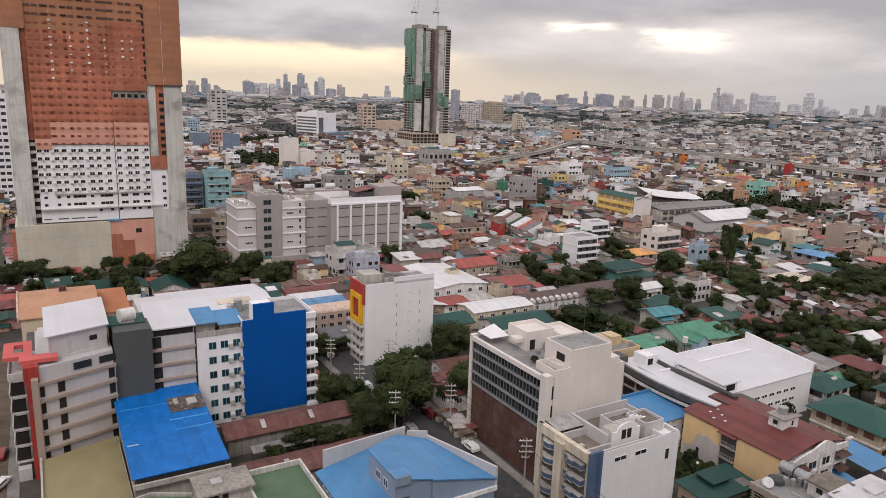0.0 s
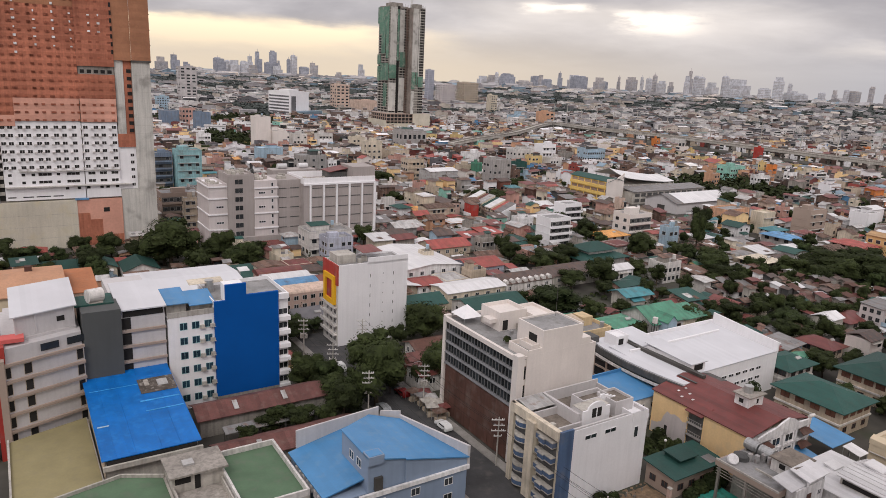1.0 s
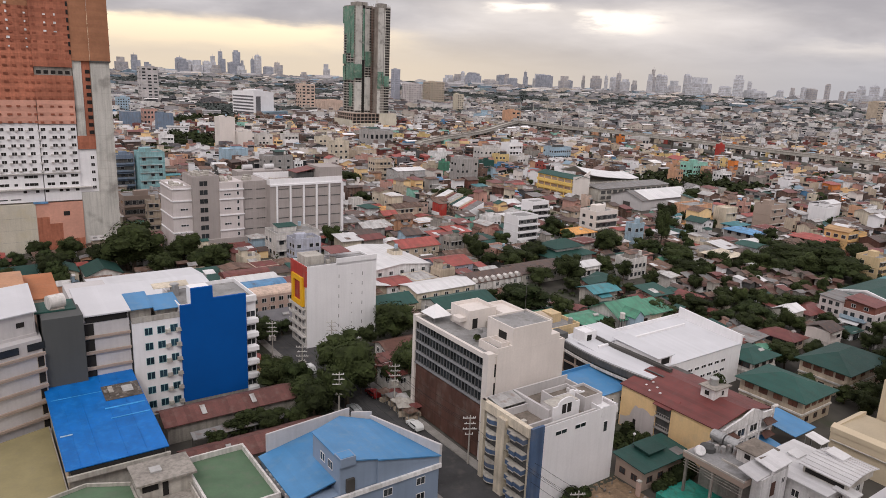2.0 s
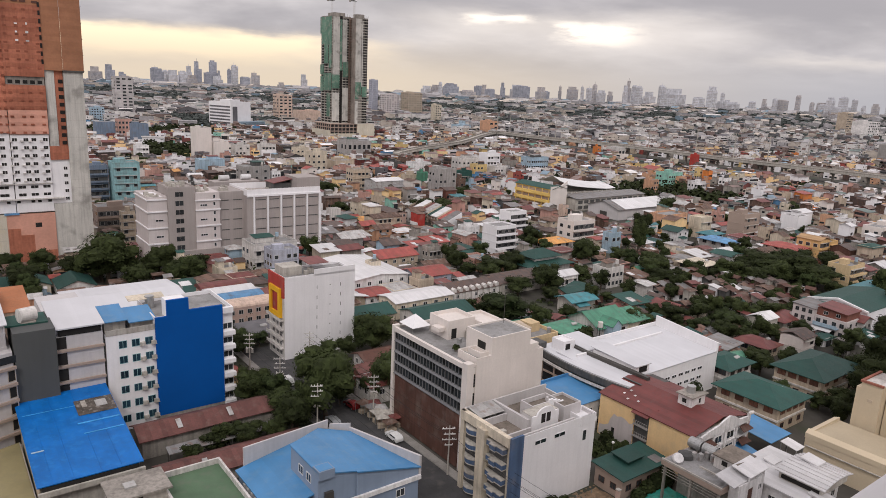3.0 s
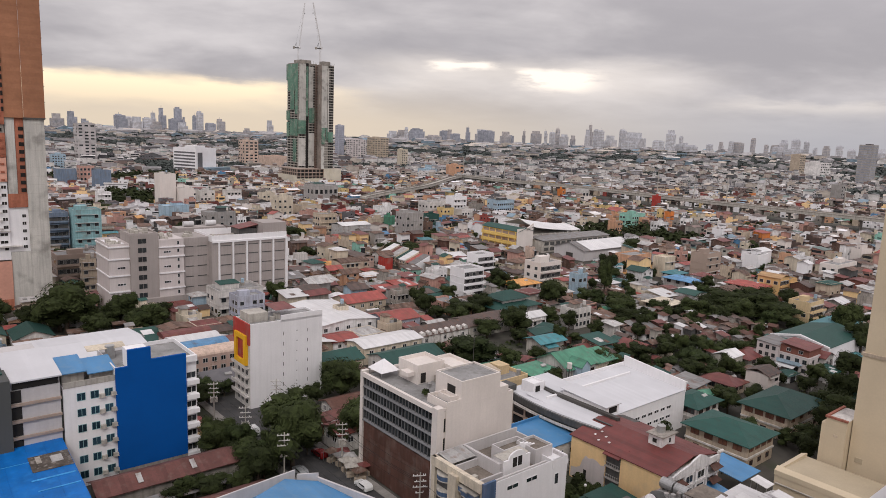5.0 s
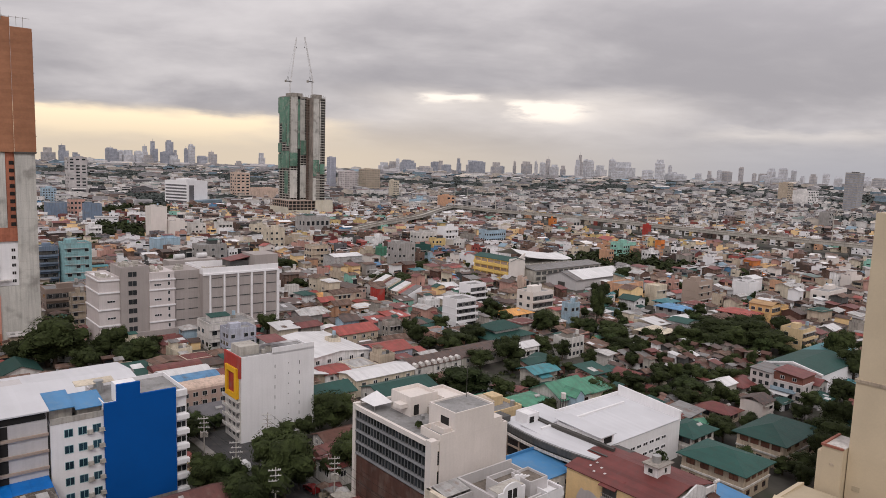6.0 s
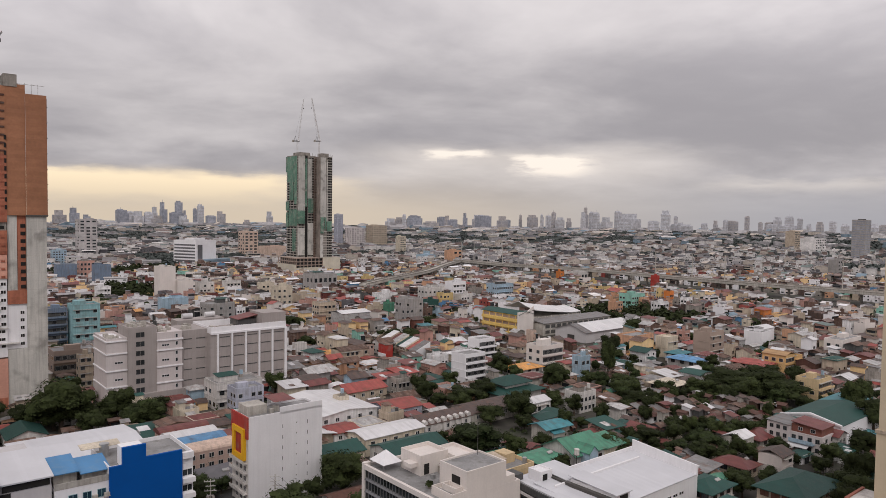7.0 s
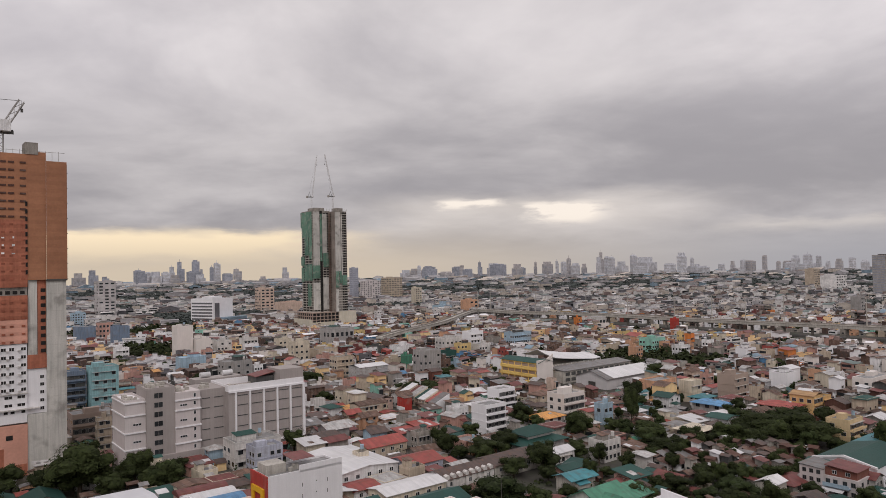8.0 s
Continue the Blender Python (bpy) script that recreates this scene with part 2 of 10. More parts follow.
M["blue_glass"] = mat("blue_tinted_glass", (0.02, 0.05, 0.075), rough=0.15, var=0.3, bump=0, obj_var=0.4, spec=0.5)
# near-black colour painted as the shade inside openings; also dark glass
M["dark"] = mat("black_shade_and_glass", (0.018, 0.016, 0.015), rough=0.9, var=0.3, bump=0)
M["metal"] = mat("galvanised_steel", (0.42, 0.42, 0.42), rough=0.45, metal=0.7, var=0.2, bump=0.05)
M["steel_dark"] = mat("dark_painted_steel", (0.07, 0.065, 0.06), rough=0.6, var=0.25)
# darker orange painted as shaded openings seen through the net
M["net_shadow"] = mat("netted_opening_shade", (0.31, 0.100, 0.060), rough=0.95, var=0.4, size=5, fine=0.8)
M["net_orange"] = mat("orange_safety_netting", (0.415, 0.150, 0.092), rough=0.95, var=0.30, size=16, fine=0.8, stain=(0.27, 0.090, 0.055, 0.75), streak=0.2, obj_var=0.1)
M["net_tan"] = mat("faded_tan_netting", (0.36, 0.165, 0.092), rough=0.95, var=0.18, size=9, fine=0.8, stain=(0.30, 0.14, 0.08, 0.5), obj_var=0.05)
M["net_pink"] = mat("thin_pink_netting", (0.60, 0.31, 0.235), rough=0.95, var=0.15, size=7, fine=0.8, obj_var=0.05)
M["net_green"] = mat("green_safety_netting", (0.125, 0.235, 0.175), rough=0.95, var=0.35, size=12, fine=1.2, stain=(0.32, 0.33, 0.29, 0.85))
M["podium_stain"] = mat("stained_yellowish_concrete", (0.60, 0.55, 0.46), rough=0.9, var=0.14, size=9, streak=0.08, stain=(0.52, 0.45, 0.30, 0.6))
M["pier_brown"] = mat("pinkish_brown_render", (0.36, 0.28, 0.235), rough=0.85, var=0.08, obj_var=0.03)
M["seam_blue"] = mat("bleached_blue_sheeting", (0.05, 0.30, 0.66), rough=0.4, var=0.3, size=2.0)
M["charcoal"] = mat("charcoal_grey_paint", (0.080, 0.083, 0.083), rough=0.85, var=0.06, streak=0.04, bump=0.05, obj_var=0.02)
M["canopy_grey"] = mat("blue_grey_metal_trim", (0.165, 0.165, 0.175), rough=0.6, var=0.12)
M["shutter"] = mat("red_brown_wooden_shutters", (0.17, 0.075, 0.05), rough=0.7, var=0.3, size=1.0, obj_var=0.3)
M["coping_red"] = mat("dull_red_coping_tiles", (0.27, 0.10, 0.07), rough=0.8, var=0.2, size=1.0)
M["tower_brown"] = mat("stained_brown_concrete", (0.30, 0.255, 0.225), rough=0.9, var=0.3, size=9, streak=0.35, stain=(0.16, 0.13, 0.11, 0.6))
M["teal_tarp"] = mat("turquoise_tarpaulin", (0.02, 0.26, 0.20), rough=0.5, var=0.25, size=2.0, fine=0.3, stain=(0.03, 0.07, 0.05, 0.7))
M["coral"] = mat("coral_red_paint", (0.58, 0.12, 0.11), rough=0.75, var=0.1, obj_var=0.03)
M["r_faded_red"] = mat("faded_rusty_red_roofing", (0.135, 0.055, 0.048), rough=0.8, var=0.28, size=3.0, sheets=0.15, stain=(0.17, 0.12, 0.10, 0.5), obj_var=0.08)
M["r_tan"] = mat("faded_tan_metal_roofing", (0.40, 0.25, 0.13), rough=0.8, var=0.2, size=3.0, sheets=0.12, stain=(0.25, 0.17, 0.12, 0.4))
M["blue_render"] = mat("blue_grey_render", (0.225, 0.285, 0.385), rough=0.8, var=0.06, streak=0.06, obj_var=0.02, bump=0.1)
M["orange_roof"] = mat("faded_orange_roof_coating", (0.44, 0.175, 0.085), rough=0.8, var=0.14, size=5, streak=0.1, stain=(0.30, 0.17, 0.11, 0.4))
M["peach_roof"] = mat("faded_peach_roof_coating", (0.43, 0.235, 0.145), rough=0.85, var=0.14, size=5, streak=0.1, stain=(0.30, 0.20, 0.15, 0.4))
M["amber"] = mat("amber_yellow_paint", (0.74, 0.40, 0.015), rough=0.6, var=0.08, obj_var=0.02)
M["school_yellow"] = mat("warm_yellow_paint", (0.78, 0.54, 0.17), rough=0.8, var=0.1, streak=0.1, obj_var=0.03)
M["bark"] = mat("bark", (0.075, 0.055, 0.040), rough=0.95, var=0.3, size=0.6, fine=0.1)
M["terrace"] = mat("dirty_brown_terrace_tiles", (0.19, 0.16, 0.135), rough=0.9, var=0.35, size=2.0, fine=0.4, stain=(0.09, 0.08, 0.07, 0.6))
M["ochre_render"] = mat("faded_ochre_render", (0.60, 0.38, 0.17), rough=0.85, var=0.14, streak=0.14, stain=(0.3, 0.24, 0.18, 0.3))
M["ochre_pale"] = mat("pale_buff_render", (0.66, 0.50, 0.30), rough=0.85, var=0.14, streak=0.14, stain=(0.36, 0.30, 0.22, 0.3))
M["brick_red"] = mat("dull_red_brick_paint", (0.20, 0.075, 0.055), rough=0.85, var=0.2, size=2.0, streak=0.12, stain=(0.16, 0.12, 0.10, 0.4))
M["pinkish"] = mat("faded_salmon_render", (0.50, 0.36, 0.31), rough=0.85, var=0.12, streak=0.12)
M["earth"] = mat("brown_earth_yard", (0.115, 0.085, 0.062), rough=0.95, var=0.35, size=4, fine=0.5, stain=(0.06, 0.05, 0.045, 0.7))
M["burnt"] = mat("sooty_torn_boarding", (0.085, 0.070, 0.060), rough=0.9, var=0.45, size=1.6, fine=0.25, stain=(0.30, 0.27, 0.25, 0.8))
M["leaf"] = mat("foliage", (0.0317, 0.0414, 0.0140), spec=0.15, rough=0.85, var=0.45, size=2.0, fine=0.6, bump=0, obj_var=0.35)
M["dry_earth"] = mat("dry_brown_earth", (0.27, 0.185, 0.115), rough=0.95, var=0.35, size=2.0, fine=0.5, stain=(0.10, 0.08, 0.06, 0.5))
M["r_oxide"] = mat("oxide_red_corrugated_roof", (0.16, 0.042, 0.038), rough=0.6, var=0.22, size=3.0, sheets=0.12, stain=(0.11, 0.05, 0.045, 0.5))
M["leaf_light"] = mat("lighter_foliage", (0.036, 0.050, 0.018), spec=0.15, rough=0.85, var=0.45, size=2.0, fine=0.6, bump=0, obj_var=0.3)
M["tyre"] = mat("rubber", (0.02, 0.02, 0.02), rough=0.9, var=0.2)
M["car_white"] = mat("white_car_paint", (0.72, 0.72, 0.72), rough=0.25, var=0.03, bump=0)
M["car_grey"] = mat("silver_car_paint", (0.30, 0.31, 0.32), rough=0.25, var=0.03, bump=0)
M["car_red"] = mat("red_car_paint", (0.30, 0.03, 0.03), rough=0.25, var=0.03, bump=0)
M["car_dark"] = mat("dark_car_paint", (0.03, 0.03, 0.035), rough=0.25, var=0.03, bump=0)
# far districts: pale, blue-grey base colours stand in for the haze
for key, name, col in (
    ("f_white", "hazed_white_render", (0.68, 0.65, 0.64)), ("f_cream", "hazed_cream_render", (0.50, 0.44, 0.39)), ("f_grey", "hazed_grey_render", (0.35, 0.335, 0.345)),
    ("f_rust", "hazed_rust_roofing", (0.23, 0.17, 0.155)), ("f_dark", "dark_and_hazed_roofing", (0.135, 0.13, 0.14)), ("f_green", "hazed_green_roofing", (0.17, 0.21, 0.20)),
    ("f_blue", "hazed_blue_roofing", (0.20, 0.27, 0.33)), ("f_leaf", "hazed_far_foliage", (0.060, 0.070, 0.066)), ("f_band", "hazed_tower_glazing", (0.34, 0.35, 0.40)), ("f_tower", "hazed_blue_grey_cladding", (0.33, 0.34, 0.39)),
    ("f_tower_warm", "hazed_warm_grey_cladding", (0.44, 0.41, 0.41)), ("f_tower_pale", "hazed_pale_cladding", (0.56, 0.56, 0.60)),
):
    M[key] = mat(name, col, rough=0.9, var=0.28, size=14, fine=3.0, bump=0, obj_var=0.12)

# ---- building blocks. The streets run at 30 degrees: a goes to the right and away, b to the left and away.
GRID = 30.0
CG, SG = math.cos(radians(GRID)), math.sin(radians(GRID))


def xy(a, b):
    return a * CG - b * SG, a * SG + b * CG


def thing(name, a, b, label, category, z=0.0, turn=0.0, group="", kind=""):
    """An Empty at the corner (a, b) of a thing; its parts are built along the street grid from there."""
    ob = new(name)
    ob.empty_display_size = 0.5
    x, y = xy(a, b)
    ob.matrix_world = pose(x, y, z, 0, 0, GRID + turn)
    return tagged(ob, label, category, group, kind)


def mesh_of(name, bm, mats):
    me = bpy.data.meshes.new(name)
    bmesh.ops.recalc_face_normals(bm, faces=bm.faces)
    bm.to_mesh(me)
    bm.free()
    for k in (mats if isinstance(mats, (list, tuple)) else [mats]):
        me.materials.append(M[k])
    return me


def part(name, bm, mats, parent, label=""):
    ob = new(name, mesh_of(name, bm, mats))
    ob.parent = parent
    return tagged(ob, label) if label else ob


def piece(name, me, parent, x, y, z, rz=0.0):
    """An object on a shared mesh, under its parent."""
    ob = new(name, me)
    ob.parent = parent
    ob.matrix_basis = pose(x, y, z, 0, 0, rz)
    return ob


def B():
    return bmesh.new()


def box(bm, x0, x1, y0, y1, z0, z1, mi=0):
    v = [bm.verts.new(p) for p in ((x0, y0, z0), (x1, y0, z0), (x1, y1, z0), (x0, y1, z0), (x0, y0, z1), (x1, y0, z1), (x1, y1, z1), (x0, y1, z1))]
    for f in ((0, 3, 2, 1), (4, 5, 6, 7), (0, 1, 5, 4), (1, 2, 6, 5), (2, 3, 7, 6), (3, 0, 4, 7)):
        bm.faces.new([v[i] for i in f]).material_index = mi
    return bm


def prism(bm, pts, z0, z1, mi=0):
    """An upright prism on a plan outline."""
    lo = [bm.verts.new((x, y, z0)) for x, y in pts]
    hi = [bm.verts.new((x, y, z1)) for x, y in pts]
    n = len(pts)
    bm.faces.new(lo[::-1]).material_index = mi
    bm.faces.new(hi).material_index = mi
    for i in range(n):
        bm.faces.new((lo[i], lo[(i + 1) % n], hi[(i + 1) % n], hi[i])).material_index = mi
    return bm


def slab_poly(bm, top, thick, mi=0):
    """A sheet of some thickness below a (sloping) outline."""
    hi = [bm.verts.new(p) for p in top]
    lo = [bm.verts.new((p[0], p[1], p[2] - thick)) for p in top]
    n = len(top)
    bm.faces.new(hi).material_index = mi
    bm.faces.new(lo[::-1]).material_index = mi
    for i in range(n):
        bm.faces.new((lo[i], lo[(i + 1) % n], hi[(i + 1) % n], hi[i])).material_index = mi
    return bm


def rod(bm, p, q, r0, r1=None, sides=8, mi=0):
    """A round bar from p to q."""
    r1 = r0 if r1 is None else r1
    p, q = Vector(p), Vector(q)
    axis = (q - p).normalized()
    s = axis.orthogonal().normalized()
    t = axis.cross(s)
    rings = []
    for c, r in ((p, r0), (q, r1)):
        rings.append([bm.verts.new(c + (s * math.cos(6.2832 * i / sides) + t * math.sin(6.2832 * i / sides)) * r) for i in range(sides)])
    for i in range(sides):
        bm.faces.new((rings[0][i], rings[0][(i + 1) % sides], rings[1][(i + 1) % sides], rings[1][i])).material_index = mi
    bm.faces.new(rings[0][::-1]).material_index = mi
    bm.faces.new(rings[1]).material_index = mi
    return bm


def parapet(bm, w, d, z, h=0.9, t=0.22, x0=0.0, y0=0.0):
    """A closed ring of low wall."""
    rings = []
    for e, k in ((0, z), (0, z + h), (t, z + h), (t, z)):
        rings.append([bm.verts.new(q) for q in ((x0 + e, y0 + e, k), (x0 + w - e, y0 + e, k), (x0 + w - e, y0 + d - e, k), (x0 + e, y0 + d - e, k))])
    for a in range(4):
        for i in range(4):
            p, q = rings[a], rings[(a + 1) % 4]
            bm.faces.new((p[i], p[(i + 1) % 4], q[(i + 1) % 4], q[i]))
    return bm


def gable(bm, w, d, z, rise, over=0.5, thick=0.14, along="x", x0=0.0, y0=0.0):
    """Two sloping sheets with the ridge along x or y, and the closed gable ends under them."""
    a0, a1, c0, c1 = x0 - over, x0 + w + over, y0 - over, y0 + d + over
    if along == "x":
        m, k = y0 + d / 2, z - rise * over / (d / 2)
        slab_poly(bm, [(a0, c0, k), (a1, c0, k), (a1, m, z + rise), (a0, m, z + rise)], thick)
        slab_poly(bm, [(a1, c1, k), (a0, c1, k), (a0, m, z + rise), (a1, m, z + rise)], thick)
    else:
        m, k = x0 + w / 2, z - rise * over / (w / 2)
        slab_poly(bm, [(a0, c1, k), (a0, c0, k), (m, c0, z + rise), (m, c1, z + rise)], thick)
        slab_poly(bm, [(a1, c0, k), (a1, c1, k), (m, c1, z + rise), (m, c0, z + rise)], thick)
    return bm


def gable_wall(bm, w, d, h, rise, along="x", x0=0.0, y0=0.0):
    """House walls that rise into the gables."""
    if along == "x":
        pts = [(y0, 0), (y0 + d, 0), (y0 + d, h), (y0 + d / 2, h + rise - 0.16), (y0, h)]
        ends = [[bm.verts.new((x, p, q)) for p, q in pts] for x in (x0, x0 + w)]
    else:
        pts = [(x0, 0), (x0 + w, 0), (x0 + w, h), (x0 + w / 2, h + rise - 0.16), (x0, h)]
        ends = [[bm.verts.new((p, y, q)) for p, q in pts] for y in (y0, y0 + d)]
    bm.faces.new(ends[0])
    bm.faces.new(ends[1][::-1])
    for i in range(5):
        bm.faces.new((ends[0][i], ends[1][i], ends[1][(i + 1) % 5], ends[0][(i + 1) % 5]))
    return bm


def hip(bm, w, d, z, rise, over=0.7, thick=0.16, x0=0.0, y0=0.0):
    """A hipped roof over a rectangle, with eaves."""
    k = z - 0.25
    a0, a1, c0, c1 = x0 - over, x0 + w + over, y0 - over, y0 + d + over
    W, D = a1 - a0, c1 - c0
    if W >= D:
        r0, r1 = (a0 + D / 2, (c0 + c1) / 2, z + rise), (a1 - D / 2 + 0.01, (c0 + c1) / 2, z + rise)
        faces = ([(a0, c0, k), (a1, c0, k), r1, r0], [(a1, c1, k), (a0, c1, k), r0, r1], [(a0, c1, k), (a0, c0, k), r0], [(a1, c0, k), (a1, c1, k), r1])
    else:
        r0, r1 = ((a0 + a1) / 2, c0 + W / 2, z + rise), ((a0 + a1) / 2, c1 - W / 2, z + rise)
        faces = ([(a0, c0, k), (a1, c0, k), r0], [(a1, c1, k), (a0, c1, k), r1], [(a0, c1, k), (a0, c0, k), r0, r1], [(a1, c0, k), (a1, c1, k), r1, r0])
    for f in faces:
        slab_poly(bm, f, thick)
    return bm


def leafy(bm, x, y, z, w, h, n, seed):
    """A bush of many small leaf faces."""
    rng = random.Random(seed)
    for k in range(n):
        v = Vector((rng.gauss(0, 1), rng.gauss(0, 1), abs(rng.gauss(0, 1)))).normalized() * rng.uniform(0.45, 1.0)
        c = Vector((x + v.x * w, y + v.y * w, z + 0.15 * h + v.z * h * 0.85))
        m = (v + Vector((rng.uniform(-0.6, 0.6), rng.uniform(-0.6, 0.6), 0.3))).normalized()
        t = m.orthogonal().normalized() * rng.uniform(0.16, 0.34)
        u = m.cross(t)
        bm.faces.new([bm.verts.new(c + e) for e in (-t, -u, t, u)])
    return bm


# windows: one shared mesh for each size; frame, mullion and sill around a pane
WINDOWS = {}


def window_mesh(w, h, bars=1, frame_key="offwhite", glass_key="glass", sill=True):
    key = (w, h, bars, frame_key, glass_key, sill)
    if key not in WINDOWS:
        f = B()
        t = 0.07
        xs = [-w / 2]
        for i in range(bars + 1):
            x = -w / 2 + (w - t) * i / (bars + 1)
            xs += [x + t, -w / 2 + (w - t) * (i + 1) / (bars + 1)]
        xs.append(w / 2)
        zs = [0.0, t, h - t, h]
        nodes = {}

        def node(i, k, y):
            if (i, k, y) not in nodes:
                nodes[i, k, y] = f.verts.new((xs[i], y, zs[k]))
            return nodes[i, k, y]
        cells = [(i, k) for i in range(len(xs) - 1) for k in range(3) if k != 1 or i % 2 == 0]
        for i, k in cells:
            f.faces.new((node(i, k, -0.07), node(i + 1, k, -0.07), node(i + 1, k + 1, -0.07), node(i, k + 1, -0.07)))
        r = bmesh.ops.extrude_face_region(f, geom=f.faces[:])
        bmesh.ops.translate(f, verts=[v for v in r["geom"] if isinstance(v, bmesh.types.BMVert)], vec=(0, 0.1, 0))
        g = B()
        box(g, -w / 2 + t, w / 2 - t, -0.025, 0.03, t, h - t)
        WINDOWS[key] = (mesh_of("window", f, frame_key), mesh_of("pane", g, glass_key))
    return WINDOWS[key]


def windows(parent, face, plane, us, zs, w, h, bars=1, frame_key="offwhite", glass_key="glass", sill=True, name="window"):
    """Windows on the front (y = plane) or the left side (x = plane) of a thing."""
    fm, gm = window_mesh(w, h, bars, frame_key, glass_key, sill)
    for z in zs:
        for u in us:
            ob = piece(name, fm, parent, u, plane, z) if face == "f" else piece(name, fm, parent, plane, u, z, -90)
            piece("pane", gm, ob, 0, 0, 0)


def spaced(lo, hi, n):
    return [lo + (hi - lo) * (i + 0.5) / n for i in range(n)]


def each(name, boxes, mats, parent):
    """One part for each box."""
    for bx in boxes:
        part(name, box(B(), *bx), mats, parent)


def parts(name, bm, mats, parent, label=""):
    """Each separate piece of a bmesh becomes a part of its own."""
    left = set(bm.verts)
    bm.verts.index_update()
    made = []
    while left:
        seed = left.pop()
        island, todo = {seed}, [seed]
        while todo:
            for e in todo.pop().link_edges:
                for v in e.verts:
                    if v not in island:
                        island.add(v)
                        todo.append(v)
        left -= island
        made.append(sorted(island, key=lambda v: v.index))
    made.sort(key=lambda g: g[0].index)
    for g in made:
        nb = B()
        new_of = {v: nb.verts.new(v.co) for v in g}
        for f in {f for v in g for f in v.link_faces}:
            nb.faces.new([new_of[v] for v in f.verts]).material_index = f.material_index
        part(name, nb, mats, parent, label)
    bm.free()

# ---- ground, roads
def ring_ground():
    bm = B()
    n = 64
    centre = bm.verts.new((0, 0, 0))
    prev = None
    for r in (150, 500, 1500, 4900):
        ring = [bm.verts.new((r * math.cos(6.2832 * i / n), r * math.sin(6.2832 * i / n), 0)) for i in range(n)]
        for i in range(n):
            if prev is None:
                bm.faces.new((centre, ring[i], ring[(i + 1) % n]))
            else:
                bm.faces.new((prev[i], ring[i], ring[(i + 1) % n], prev[(i + 1) % n]))
        prev = ring
    ob = new("ground", mesh_of("ground", bm, "ground"))
    tagged(ob, "dusty grey-brown city ground with patches of green", "ground", kind="structure")


ring_ground()


def wall_behind():
    """The tall block from whose balcony the town is seen; unseen itself, its size is set to shade the nearest yards."""
    w = new("wall_behind", mesh_of("wall_behind", box(B(), -62, 58, -24, -1.9, -0.05, 104), "concrete_pale"))
    w.matrix_world = pose(0, 0, 0, 0, 0, GRID)
    tagged(w, "unseen plain concrete wall of the block that the view is taken from", "wall", kind="structure")


wall_behind()


def balcony():
    """The narrow balcony from which the town is seen: slab, white parapet, rounded coping."""
    t = thing("balcony", 0, 0, "narrow concrete balcony with a white parapet on a high block", "balcony", z=66.4, kind="structure")
    part("floor_slab", box(B(), -3.2, 3.2, -1.9, 0.28, -0.2, 0.0), "concrete_pale", t)
    part("parapet", box(B(), -3.2, 3.2, 0.17, 0.28, 0.0, 1.10), "clean_white", t)
    bm = box(B(), -3.22, 3.22, 0.15, 0.30, 1.10, 1.15)
    bmesh.ops.bevel(bm, geom=bm.edges[:], offset=0.012, segments=2, affect="EDGES")
    part("coping", bm, "clean_white", t)


balcony()
ROADS = []  # plan rectangles a0, a1, b0, b1 kept clear of houses


def road(a0, a1, b0, b1, label, surface="asphalt"):
    """A carriageway between raised kerbs and pavements."""
    ROADS.append((a0 - 2, a1 + 2, b0, b1))
    r = thing("road", a0, b0, label, "road", kind="structure")
    part("carriageway", box(B(), 0, a1 - a0, 0, b1 - b0, -0.02, 0.03), surface, r)
    along_b = (b1 - b0) > (a1 - a0)
    W, D = a1 - a0, b1 - b0
    for s in (0, 1):
        bm = B()
        if along_b:
            x = -1.8 if s == 0 else W
            box(bm, x, x + 1.8, 0, D, -0.02, 0.17)
        else:
            y = -1.8 if s == 0 else D
            box(bm, 0, W, y, y + 1.8, -0.02, 0.17)
        part("pavement", bm, "paving", r)


road(60.5, 70.5, 20, 163, "worn asphalt street between the mid-rise blocks")
road(-16.5, -8.6, 60, 200, "brown earthen side street with parked cars", "earth")

# ---- tall shell under construction, wrapped in orange netting
CLEAR = []  # plan rectangles taken by the placed buildings


def claim(a0, a1, b0, b1, m=1.0):
    CLEAR.append((a0 - m, a1 + m, b0 - m, b1 + m))


